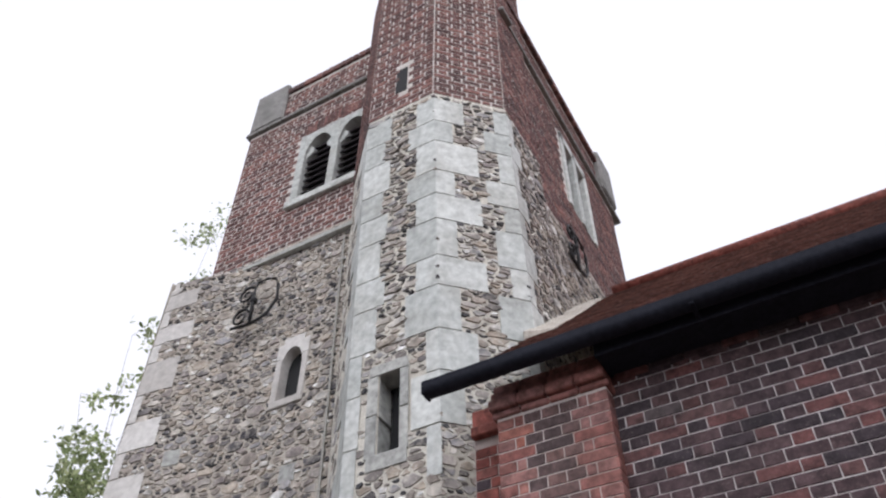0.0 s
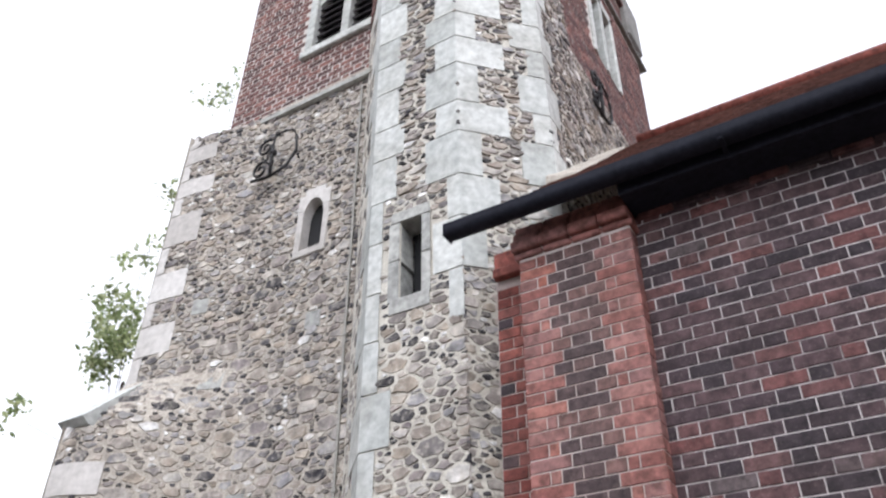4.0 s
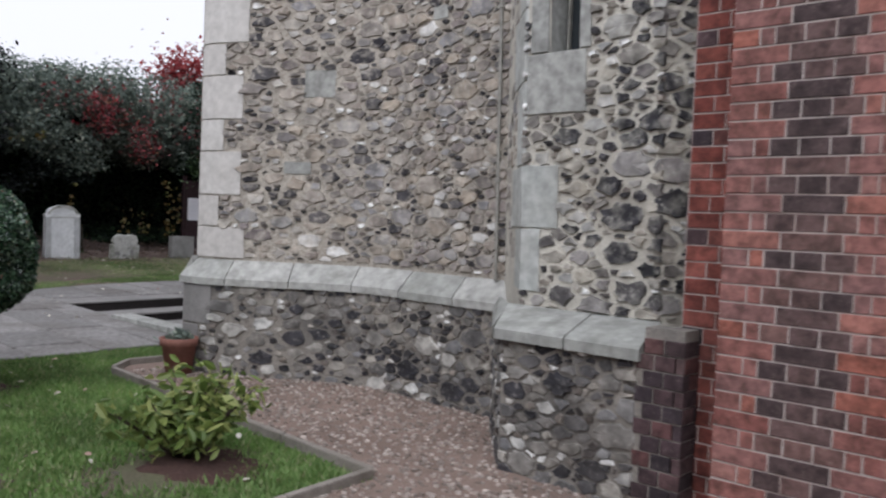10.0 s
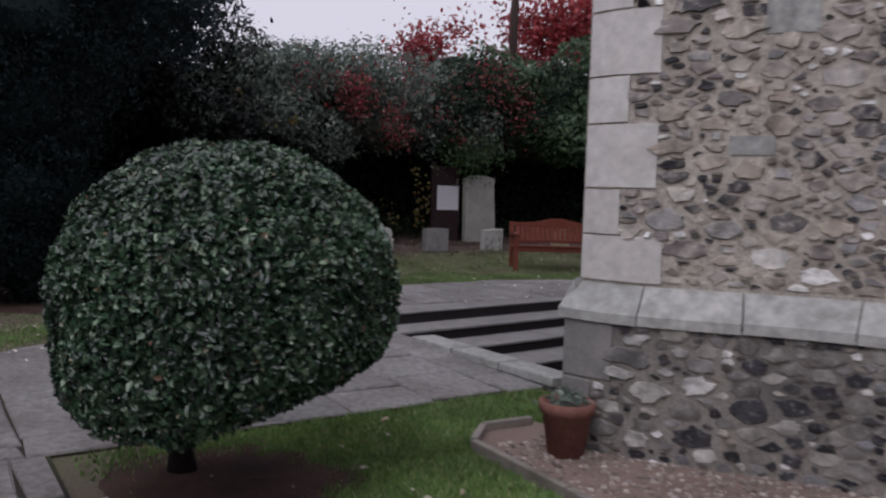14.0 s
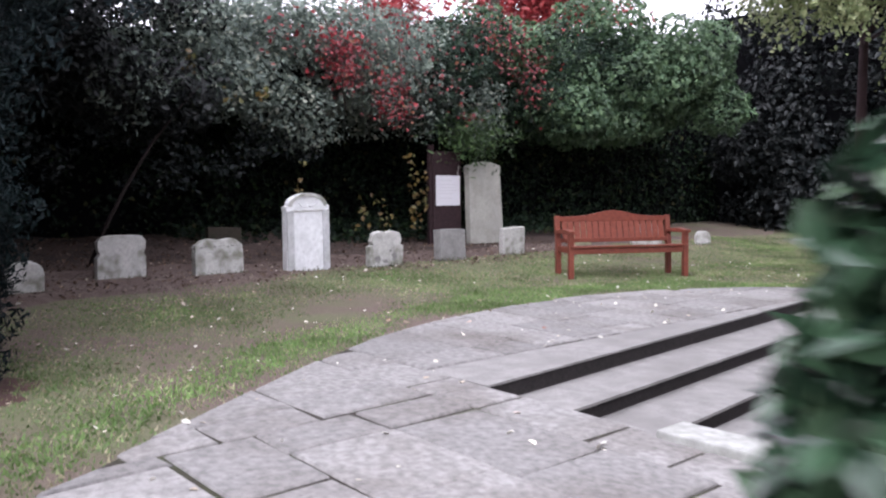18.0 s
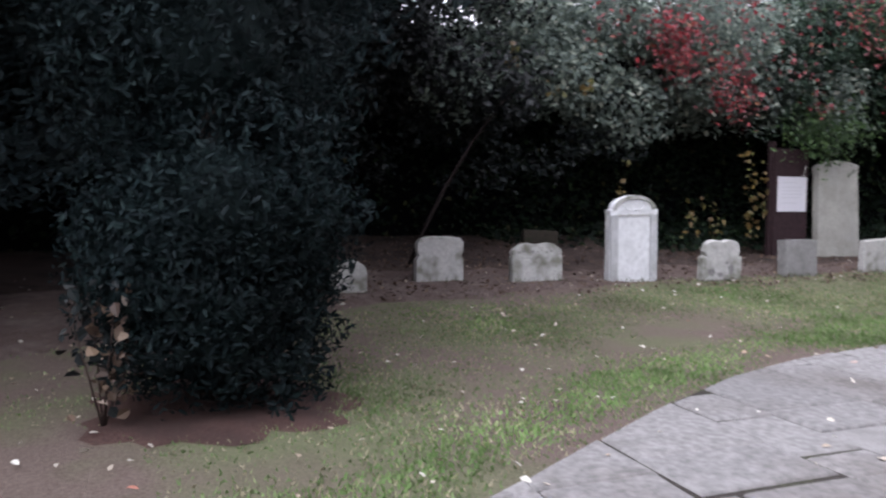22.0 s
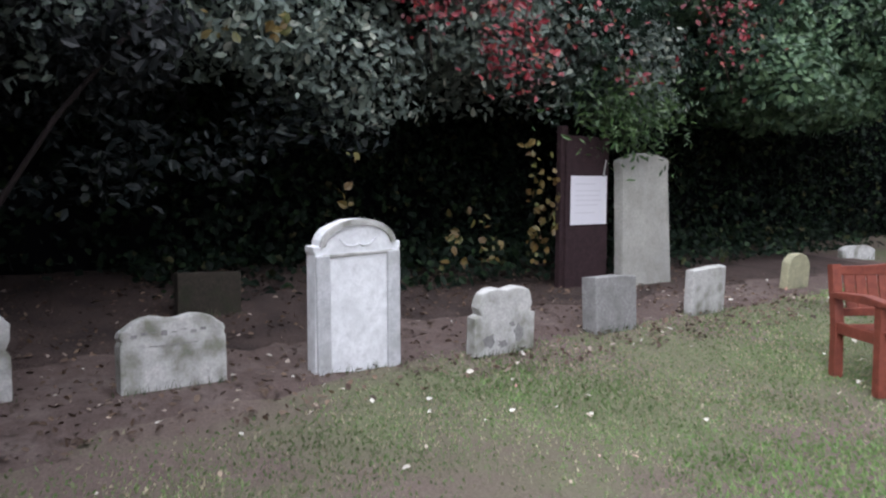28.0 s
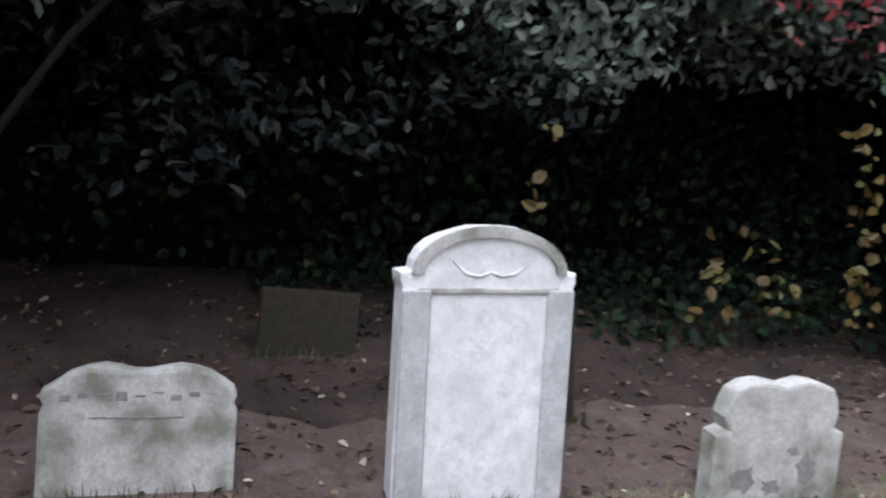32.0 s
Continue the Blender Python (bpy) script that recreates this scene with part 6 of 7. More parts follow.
tube(bm, [(0, 0, -0.05), (0.0, 0, 2), (-0.4, 0.1, 5), (-0.8, 0.1, 7)], [0.09, 0.09, 0.1, 0.06], 10)
part("trunk", bm, m_bark, yew)
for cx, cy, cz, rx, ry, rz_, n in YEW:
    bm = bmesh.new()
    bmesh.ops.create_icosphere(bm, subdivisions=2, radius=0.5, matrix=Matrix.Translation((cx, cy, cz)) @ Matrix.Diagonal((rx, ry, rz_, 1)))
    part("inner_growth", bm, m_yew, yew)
bm = patch_of_soil(0.8, 0.8, 12.0)
part("bare_soil", bm, m_soil, yew)


def evergreen(x, y, blobs, label):
    t = thing("evergreen_tree", x, y, gz(x), label, "tree")
    c2, n2 = [], []
    for i, (cx, cy, cz, rx, rz2, n) in enumerate(blobs):
        pp, qq = blob(rng, n, (cx, cy, cz), (rx, rx, rz2), 0.6, 0.35, i + x)
        c2.append(pp)
        n2.append(qq)
    part("crown", leaf_mesh("crown", rng, np.concatenate(c2), np.concatenate(n2) + np.array([0, 0, -0.2]), 0.06, aspect=0.4), m_fir, t)
    b2 = bmesh.new()
    tube(b2, [(0, 0, -0.1), (0.05, 0, 3), (0, 0.1, 6), (0, 0, 8)], [0.28, 0.22, 0.15, 0.06], 10)
    part("trunk", b2, m_bark, t)
    return t


evergreen(-16.4, 0.4, [(0, 0, 2.4, 1.6, 1.3, 12000), (0.3, 0.6, 4.2, 2.2, 1.4, 16000), (0, 0, 6.2, 2.3, 1.8, 12000), (0.8, 3.4, 3.9, 1.3, 1.0, 11000), (0.8, 2.3, 2.9, 1.2, 0.9, 9000), (0.4, 2.6, 4.9, 1.6, 1.1, 9000), (0, 0, 8.3, 1.7, 1.6, 6000)], "tall dark evergreen shading the corner of the graveyard")
evergreen(-14.2, -2.6, [(0, 0, 1.6, 1.8, 1.5, 12000), (0, 0, 3.8, 2.4, 1.6, 14000), (0, 0, 6.2, 2.3, 1.8, 10000), (0, 0, 8.3, 1.7, 1.6, 6000)], "tall dark evergreen shading the corner of the graveyard")
# small straggling plant at its foot
weed = thing("straggling_bramble", -12.85, 1.6, gz(-12.9), "straggling bramble with reddish and pale leaves beside the yew", "shrub")
for i in range(7):
    a, hh = rng.uniform(0, 6.28), rng.uniform(0.35, 0.7)
    tip = np.array([0.12 * math.cos(a), 0.18 * math.sin(a), hh])
    bm = bmesh.new()
    tube(bm, [(0, 0, -0.02), tuple(tip * 0.5), tuple(tip)], [0.006, 0.005, 0.003], 5)
    part("stem", bm, m_bark, weed)
    wp = tip * rng.uniform(0.4, 1.05, (22, 1)) + rng.normal(0, 0.06, (22, 3))
    part("leaves", leaf_mesh("leaves", rng, wp, np.tile([0.5, 0, 0.6], (22, 1)), 0.035, aspect=0.7), m_mould if i % 3 else m_holly, weed)

# hedge bank behind the graves
hedge = thing("evergreen_hedge", -19.0, 8.0, gz(-19), "tall dark evergreen hedge overhanging the gravestones", "hedge")
cs, ns, dk = [], [], []
for i in range(190):
    y = -14.0 + 22.5 * (i + rng.uniform(0, 1)) / 190
    z = rng.uniform(2.05, 3.42) + 0.03 * (y + 6)
    p, q = blob(rng, 880, (rng.uniform(0.0, 1.3), y, z - 0.2 + rng.uniform(-0.1, 0.25)), (0.62, 0.66, 0.52), 0.5, 0.3, i)
    cs.append(p)
    ns.append(q)
    # towards low y the shade is put into a darker leaf colour
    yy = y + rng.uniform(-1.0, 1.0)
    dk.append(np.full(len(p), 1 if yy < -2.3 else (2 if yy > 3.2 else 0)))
hp, hn, dk = np.concatenate(cs), np.concatenate(ns), np.concatenate(dk)
part("foliage", leaf_mesh("foliage", rng, hp[dk == 0], hn[dk == 0] + np.array([0.3, 0, 0.5]), 0.043), m_hedge, hedge)
part("shade_toned_foliage", leaf_mesh("shade_toned_foliage", rng, hp[dk == 1], hn[dk == 1] + np.array([0.3, 0, 0.5]), 0.046), m_holly, hedge)
part("green_foliage", leaf_mesh("green_foliage", rng, hp[dk == 2], hn[dk == 2] + np.array([0.3, 0, 0.5]), 0.042), m_cypress, hedge)
# leafy sprays hanging in its shade, which is also put into their leaf colour
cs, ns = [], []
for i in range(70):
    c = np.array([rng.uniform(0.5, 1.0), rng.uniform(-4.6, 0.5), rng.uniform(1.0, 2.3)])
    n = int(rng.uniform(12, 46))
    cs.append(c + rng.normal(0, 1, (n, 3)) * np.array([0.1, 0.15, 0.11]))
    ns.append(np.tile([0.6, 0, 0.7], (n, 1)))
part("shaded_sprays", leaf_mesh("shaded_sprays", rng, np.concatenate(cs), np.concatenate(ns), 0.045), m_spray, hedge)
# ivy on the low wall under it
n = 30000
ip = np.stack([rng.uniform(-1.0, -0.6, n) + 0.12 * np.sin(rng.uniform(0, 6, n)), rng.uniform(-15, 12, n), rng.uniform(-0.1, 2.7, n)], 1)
# thinned towards low y, where the core's painted shade shows instead
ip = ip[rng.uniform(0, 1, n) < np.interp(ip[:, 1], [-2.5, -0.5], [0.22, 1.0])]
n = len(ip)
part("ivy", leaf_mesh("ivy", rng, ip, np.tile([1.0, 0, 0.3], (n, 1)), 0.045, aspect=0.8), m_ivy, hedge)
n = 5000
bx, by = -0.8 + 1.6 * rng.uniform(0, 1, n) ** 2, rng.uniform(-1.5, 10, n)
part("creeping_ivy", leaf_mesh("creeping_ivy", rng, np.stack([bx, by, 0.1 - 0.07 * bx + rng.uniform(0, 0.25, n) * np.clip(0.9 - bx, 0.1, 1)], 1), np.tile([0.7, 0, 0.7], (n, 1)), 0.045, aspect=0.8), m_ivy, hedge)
# black boxes stand in for the shade inside and under the hedge
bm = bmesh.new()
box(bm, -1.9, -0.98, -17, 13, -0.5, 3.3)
part("inner_growth", bm, m_core_shade, hedge)
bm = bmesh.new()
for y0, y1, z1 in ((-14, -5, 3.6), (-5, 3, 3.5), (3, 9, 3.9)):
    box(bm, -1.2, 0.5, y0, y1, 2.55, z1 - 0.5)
part("inner_growth", bm, m_core_shade, hedge)
# further hedge of brighter shrubs behind the bench
laurel = thing("laurel_bushes", -18.6, 15.0, gz(-18.6), "rounded green shrubs behind the bench", "bush")
cs, ns = [], []
for i in range(40):
    y = -2.6 + 6.4 * (i + rng.uniform(0, 1)) / 40
    z = rng.uniform(2.3, 4.5)
    p, q = blob(rng, 1350, (rng.uniform(-0.5, 0.9) + 0.12 * max(0, y), y, z), (0.68, 0.72, 0.55), 0.85, 0.22, i)
    cs.append(p)
    ns.append(q)
part("foliage", leaf_mesh("foliage", rng, np.concatenate(cs), np.concatenate(ns) + np.array([0.2, 0, 0.5]), 0.055), m_laurel, laurel)
# black box painted as the shade behind the shrubs
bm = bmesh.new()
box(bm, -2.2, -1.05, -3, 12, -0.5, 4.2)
part("inner_growth", bm, m_core_shade, laurel)
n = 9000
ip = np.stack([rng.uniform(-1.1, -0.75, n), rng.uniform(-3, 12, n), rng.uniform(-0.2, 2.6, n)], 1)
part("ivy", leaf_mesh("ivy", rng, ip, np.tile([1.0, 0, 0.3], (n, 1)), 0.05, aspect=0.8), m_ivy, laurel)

# red creeper trailing over the hedge
creeper = thing("virginia_creeper", -17.2, 9.5, gz(-17.2), "crimson creeper trailing over the evergreen hedge", "creeper")
cs, ns = [], []
for cy, cz, n, sp in ((-1.35, 2.95, 170, 0.2), (-1.33, 2.6, 70, 0.13), (-0.4, 2.2, 70, 0.16), (-0.55, 2.55, 50, 0.18), (1.05, 2.15, 10, 0.06), (1.8, 3.5, 100, 0.3), (2.6, 3.05, 60, 0.25), (-2.2, 3.1, 25, 0.25), (0.6, 2.9, 45, 0.4), (-0.2, 3.4, 60, 0.5), (2.5, 2.6, 20, 0.2)):
    n = int(n * 2.1)
    c = np.array([0.05, cy, cz]) + rng.normal(0, 1, (n, 3)) * np.array([0.16, sp, sp])
    cs.append(c)
    ns.append(np.tile([0.8, 0, 0.5], (n, 1)))
part("leaves", leaf_mesh("leaves", rng, np.concatenate(cs), np.concatenate(ns), 0.032, aspect=0.7), m_creeper, creeper)
for y0, y1 in ((1.9, 2.6), (-0.2, -0.4), (-1.5, -1.3)):
    bm = bmesh.new()
    tube(bm, [(-0.15, y0, 3.4), (0.05, (y0 + y1) / 2, 2.8), (0.05, y1, 2.1)], [0.012, 0.01, 0.006], 5)
    part("stem", bm, m_bark, creeper)
# yellowing trails on the ivy
trail = thing("yellow_creeper", -18.2, 9.0, gz(-18.2), "yellowing creeper trails on the ivy by the notice board", "creeper")
for y, z0, z1, n in ((1.1, 0.3, 1.5, 46), (1.3, 0.5, 1.3, 26), (0.55, 0.3, 0.8, 18), (-1.05, 0.9, 1.5, 8), (0.1, 0.3, 1.0, 16), (-2.9, 2.3, 2.75, 14), (-1.9, 2.1, 2.35, 10), (-2.3, 2.1, 2.3, 6)):
    c = np.stack([rng.uniform(0.1, 0.32, n) + (0.4 if z0 > 1.7 else 0), y + rng.normal(0, 0.07, n), rng.uniform(z0, z1, n)], 1)
    tagged(part("leafy_trail", leaf_mesh("leafy_trail", rng, c, np.tile([1.0, 0, 0.3], (n, 1)), 0.042, aspect=0.75), m_autumn, trail), kind="stuff")
fern = thing("fern_clump", -18.0, 11.4, gz(-18), "bright green fern fronds hanging over the notice board", "fern")
n = 1100
fp = np.array([0.2, -0.1, 1.86]) + rng.normal(0, 1, (n, 3)) * np.array([0.14, 0.4, 0.22])
part("fronds", leaf_mesh("fronds", rng, fp, np.tile([0.6, 0, 0.6], (n, 1)), 0.05, aspect=0.3), m_fern, fern)
# leaning bare trunk under the hedge
elder = thing("leaning_trunk", -17.7, 4.78, gz(-17.7), "thin leaning bare trunk under the hedge", "tree")
bm = bmesh.new()
tube(bm, [(0, 0, -0.05), (0.02, 0.22, 0.5), (0.0, 0.5, 1.0), (-0.02, 0.85, 1.55), (-0.05, 1.3, 2.1), (-0.08, 1.8, 2.6)], [0.03, 0.026, 0.023, 0.02, 0.017, 0.012], 8)
part("trunk", bm, m_darkwood, elder)

# weeping birch: limbs with hanging strands of leaves
birch = thing("birch_tree", -12.65, 14.3, gz(-13), "weeping birch with pale green hanging leaves", "tree")
bm, strands = bmesh.new(), []
tube(bm, [(0, 0, -0.1), (0.05, -0.05, 2.5), (0.1, -0.1, 5.0), (0.1, -0.3, 8.0)], [0.085, 0.07, 0.055, 0.03], 10)
for i in range(42):
    a = radians(rng.uniform(-100, 15))
    ln, z0 = rng.uniform(2.2, 5.2), rng.uniform(3.2, 5.3)
    pts = [(0.08 + math.cos(a) * ln * f, -0.1 + math.sin(a) * ln * f, z0 + 1.1 * math.sin(f * 2.4) - 0.5 * f) for f in (0, 0.25, 0.5, 0.75, 1.0)]
    tube(bm, pts, [0.03, 0.022, 0.016, 0.012, 0.008], 6)
    strands += [np.array(pts[1]) * (1 - f) + np.array(pts[4]) * f + np.array([0, 0, 0.3 * math.sin(math.pi * f)]) for f in rng.uniform(0.1, 1.05, 16)]
part("trunk", bm, m_post, birch)
cs, ns = [], []
for p in strands:
    ln, n = rng.uniform(0.5, 1.7), 150
    f = rng.uniform(0, 1, n)
    c = p + rng.normal(0, 1, (n, 3)) * (0.06 + 0.08 * rng.uniform(0, 1))
    c[:, 2] -= ln * f
    cs.append(c)
    ns.append(np.tile([0.2, -0.3, 0.2], (n, 1)))
part("crown", leaf_mesh("crown", rng, np.concatenate(cs), np.concatenate(ns), 0.038, aspect=0.6), m_birch, birch)


def sprays(name, x, y, trunk_top, label, clusters, mat, size):
    """A tall open tree: a trunk, and limbs that end in loose sprays of leaves at the given places."""
    t = thing(name, x, y, gz(x), label, "tree")
    bm2, cs2, ns2 = bmesh.new(), [], []
    tube(bm2, [(0, 0, -0.1), (0.1, 0, trunk_top * 0.5), (0, 0, trunk_top)], [0.14, 0.1, 0.05], 10)
    for cx, cy, cz, n, sp in clusters:
        p = np.array([cx - x, cy - y, cz - gz(x)])
        mid = np.array([p[0] * 0.5, p[1] * 0.5, (trunk_top * 0.8 + p[2]) / 2])
        tube(bm2, [(0, 0, trunk_top * 0.75), tuple(mid), tuple(p)], [0.014, 0.009, 0.005], 6)
        for k in range(max(1, n // 45)):
            q = p + rng.normal(0, sp, 3)
            tube(bm2, [tuple(p), tuple((p + q) / 2 + np.array([0, 0, 0.05])), tuple(q)], [0.006, 0.005, 0.003], 5)
            m = 45
            cs2.append(q + rng.normal(0, sp * 0.36, (m, 3)))
            ns2.append(np.tile([0, 0, 0.5], (m, 1)))
    part("trunk", bm2, m_bark, t)
    part("crown", leaf_mesh("crown", rng, np.concatenate(cs2), np.concatenate(ns2), size), mat, t)
    return t


sprays("tall_tree", -20.4, 14.3, 12.5, "tall open tree with pale green foliage behind the hedge",
       [(-20.0, 13.4, 13.9, 900, 0.5), (-20.0, 13.1, 15.1, 315, 0.5), (-20.0, 13.7, 18.0, 135, 0.6), (-20.0, 13.4, 19.6, 90, 0.6), (-20.0, 15.4, 26.3, 270, 0.7), (-20.0, 10.9, 10.7, 90, 0.4), (-20.0, 12.4, 16.6, 45, 0.5), (-20.0, 14.5, 22.2, 90, 0.6)], m_birch, 0.1)
tree("red_tree", -21.8, 17.7, "autumn tree in full crimson leaf", 5.3, 1.2, 9, m_scarlet, 0.09, 80, clump=0.9, radius=0.07)
tree("red_tree", -21.0, 12.0, "small crimson autumn tree rising behind the hedge", 4.1, 0.75, 21, m_scarlet, 0.07, 26, clump=0.5, radius=0.05)
tree("dark_tree", -20.5, -1.5, "broad dark evergreen tree above the hedge", 4.0, 3.6, 12, m_holly, 0.08, 150, clump=1.0, radius=0.25)
tree("dark_tree", -23.5, 4.6, "dark tree with sky showing through its crown", 4.6, 1.5, 14, m_holly, 0.07, 30, clump=0.6, radius=0.12)
tree("dark_tree", -17.5, -5.0, "broad dark evergreen tree above the hedge", 3.4, 3.6, 15, m_yew, 0.08, 150, clump=1.1, radius=0.25)
tree("dark_tree", -18.6, 2.6, "broad dark evergreen tree above the hedge", 4.2, 2.0, 16, m_holly, 0.07, 120, clump=0.9, radius=0.2)
# closing hedge beyond the lawn
far_hedge = thing("boundary_hedge", -8.0, 21.5, gz(-8), "dark boundary hedge at the far side of the yard", "hedge")
cs, ns = [], []
for i in range(170):
    p, q = blob(rng, 420, (rng.uniform(-10.5, 8), rng.uniform(-0.6, 0.8), rng.uniform(0.3, 6.3)), (1.0, 0.8, 0.8), 0.5, 0.3, i)
    cs.append(p)
    ns.append(q)
part("foliage", leaf_mesh("foliage", rng, np.concatenate(cs), np.concatenate(ns) + np.array([0, -0.3, 0.4]), 0.08), m_holly, far_hedge)
# black slab stands in for the shade within the foliage
part("inner_growth", boxmesh(-12, 12, 0.4, 1.2, -0.5, 5.9), m_core_shade, far_hedge)

# bare earth under the hedge


def bank(x, y):
    """Extra height of the earth heaped behind the stones."""
    return 0.15 * float(np.interp(-x, [17.15, 18.7], [0, 1]) * np.interp(y, [2.5, 4.5, 8.3, 9.6], [0, 1, 1, 0]))


bm = bmesh.new()
rows = []
for i in range(91):
    y = -6.0 + 0.25 * i
    edge = float(np.interp(y, [-6, 0, 2, 4, 6, 8, 10, 13, 17], [-14.2, -14.3, -15.1, -15.85, -16.25, -16.45, -16.5, -16.6, -16.9])) + 0.5 * noise.noise((0.0, y * 0.7, 4.0)) + 0.15 * noise.noise((0.0, y * 3.0, 4.0))
    rows.append([bm.verts.new((x, y, gz(x) + h2 + bank(x, y) * (1 + 0.3 * noise.noise((x * 2, y * 2, 1.0))))) for x, h2 in ((edge, -0.03), (edge - 0.25, 0.008), (min(edge - 0.3, -16.6), 0.009), (-17.15, 0.01), (-17.6, 0.01), (-18.1, 0.012), (-18.7, 0.012), (-19.45, 0.012), (-20.0, 0.02))])
for ra, rb in zip(rows, rows[1:]):
    for k in range(8):
        bm.faces.new((ra[k], ra[k + 1], rb[k + 1], rb[k])).smooth = True
bmesh.ops.recalc_face_normals(bm, faces=bm.faces)
tagged(part("earth_bed", bm, m_earth), "dark bare earth round the gravestones under the hedge", "earth", kind="structure")

# dark sheet at the foot of the hedge: its shade put into the bank's colour
bm = bmesh.new()
rows = []
for i in range(276):
    y = -6.0 + 0.08 * i
    edge = -17.3 + 0.35 * noise.noise((2.0, y * 0.8, 4.0)) + 0.15 * noise.noise((5.0, y * 2.7, 4.0)) + 0.05 * noise.noise((8.0, y * 9.0, 4.0)) + float(np.interp(y, [0, 3], [0.5, 0]))
    rows.append([bm.verts.new((x, y, gz(x) + h2 + bank(x, y) * (1 + 0.3 * noise.noise((x * 2, y * 2, 1.0))))) for x, h2 in ((edge, -0.02), (edge - 0.15, 0.018), (-18.1, 0.03), (-18.7, 0.03), (-19.45, 0.03), (-20.0, 0.04))])
for ra, rb in zip(rows, rows[1:]):
    for k in range(5):
        bm.faces.new((ra[k], ra[k + 1], rb[k + 1], rb[k])).smooth = True
bmesh.ops.recalc_face_normals(bm, faces=bm.faces)
tagged(part("leaf_mould", bm, m_bank_shade), "dark earth sheet on the bank, painted for the shade under the hedge", "earth", kind="structure")

# ---- graves ----


def stone_top(shape, w, h):
    """Outline of a headstone as (across, up) pairs, anticlockwise from the lower left."""
    a = w / 2
    if shape == "arch":      # shoulders and a round head
        sh = h - 0.17
        pts = [(-a - 0.012, -0.1), (a + 0.012, -0.1), (a, sh - 0.05), (a + 0.008, sh - 0.03), (a + 0.01, sh + 0.005), (a - 0.035, sh + 0.012)]
        pts += [((a - 0.035) * math.cos(t), sh + 0.012 + 0.158 * math.sin(t)) for t in [math.pi * i / 14 for i in range(1, 14)]]
        return pts + [(-a + 0.035, sh + 0.012), (-a - 0.01, sh + 0.005), (-a - 0.008, sh - 0.03), (-a, sh - 0.05)]
    if shape == "double":    # two low humps between shoulders
        pts = [(-a, -0.1), (a, -0.1), (a, h * 0.64), (a - 0.012, h * 0.7), (a, h * 0.76), (a - 0.01, h * 0.82)]
        top = [(0.84, 0.88), (0.72, 0.95), (0.55, 0.99), (0.38, 1.0), (0.2, 0.985), (0.08, 0.965)]
        pts += [(a * k, h * f) for k, f in top] + [(-a * k, h * f) for k, f in top[::-1]]
        return pts + [(-a + 0.01, h * 0.82), (-a, h * 0.76), (-a + 0.012, h * 0.7), (-a, h * 0.64)]
    if shape == "eared":     # narrow lobed head on a wider foot
        b2 = a * 0.82
        pts = [(-a, -0.1), (a, -0.1), (a, h * 0.56), (b2, h * 0.6), (b2 + 0.02, h * 0.72), (b2, h * 0.84)]
        pts += [(b2 * 0.92, h * 0.93), (b2 * 0.7, h * 0.985), (b2 * 0.4, h), (b2 * 0.12, h * 0.975), (0, h * 0.96), (-b2 * 0.12, h * 0.975), (-b2 * 0.4, h), (-b2 * 0.7, h * 0.985), (-b2 * 0.92, h * 0.93)]
        return pts + [(-b2, h * 0.84), (-b2 - 0.02, h * 0.72), (-b2, h * 0.6), (-a, h * 0.56)]
    if shape == "waisted":   # notched sides, rounded corners
        pts = [(-a, -0.1), (a, -0.1), (a, h * 0.5), (a - 0.03, h * 0.58), (a - 0.01, h * 0.68), (a - 0.005, h * 0.86), (a - 0.05, h * 0.97), (a * 0.4, h), (0, h * 0.985)]
        return pts + [(-a * 0.4, h), (-a + 0.05, h * 0.97), (-a + 0.005, h * 0.86), (-a + 0.01, h * 0.68), (-a + 0.03, h * 0.58), (-a, h * 0.5)]
    if shape == "round":
        return [(-a, -0.1), (a, -0.1), (a, h * 0.6)] + [(a * math.cos(t), h * 0.6 + h * 0.4 * math.sin(t)) for t in [math.pi * i / 10 for i in range(1, 10)]] + [(-a, h * 0.6)]
    if shape == "slab":      # tall slab with a low curved head and ears
        return [(-a - 0.04, -0.1), (a + 0.04, -0.1), (a + 0.01, h * 0.85), (a + 0.03, h * 0.93), (a + 0.01, h * 0.95), (a * 0.55, h * 0.985), (0, h), (-a * 0.55, h * 0.985), (-a - 0.01, h * 0.95), (-a - 0.03, h * 0.93), (-a - 0.01, h * 0.85)]
    return [(-a, -0.1), (a, -0.1), (a, h), (a * 0.3, h + 0.008), (-a, h)]


def tufts(g, w, thick):
    """Blades of grass and ivy leaves round the foot of a stone."""
    n = 46
    gx, gy = rng.uniform(-w / 2 - 0.05, w / 2 + 0.05, n), -thick / 2 - rng.uniform(0.0, 0.05, n)
    v, f = [], []
    for i in range(n):
        hh, a = rng.uniform(0.02, 0.07), rng.uniform(-0.03, 0.03)
        v += [(gx[i] - 0.004, gy[i], -0.03), (gx[i] + 0.004, gy[i], -0.03), (gx[i] + a, gy[i] - 0.02, hh)]
        f.append((3 * i, 3 * i + 1, 3 * i + 2))
    tagged(part("grass_tuft", np_mesh("grass_tuft", v, f), m_tuft, g), kind="stuff")


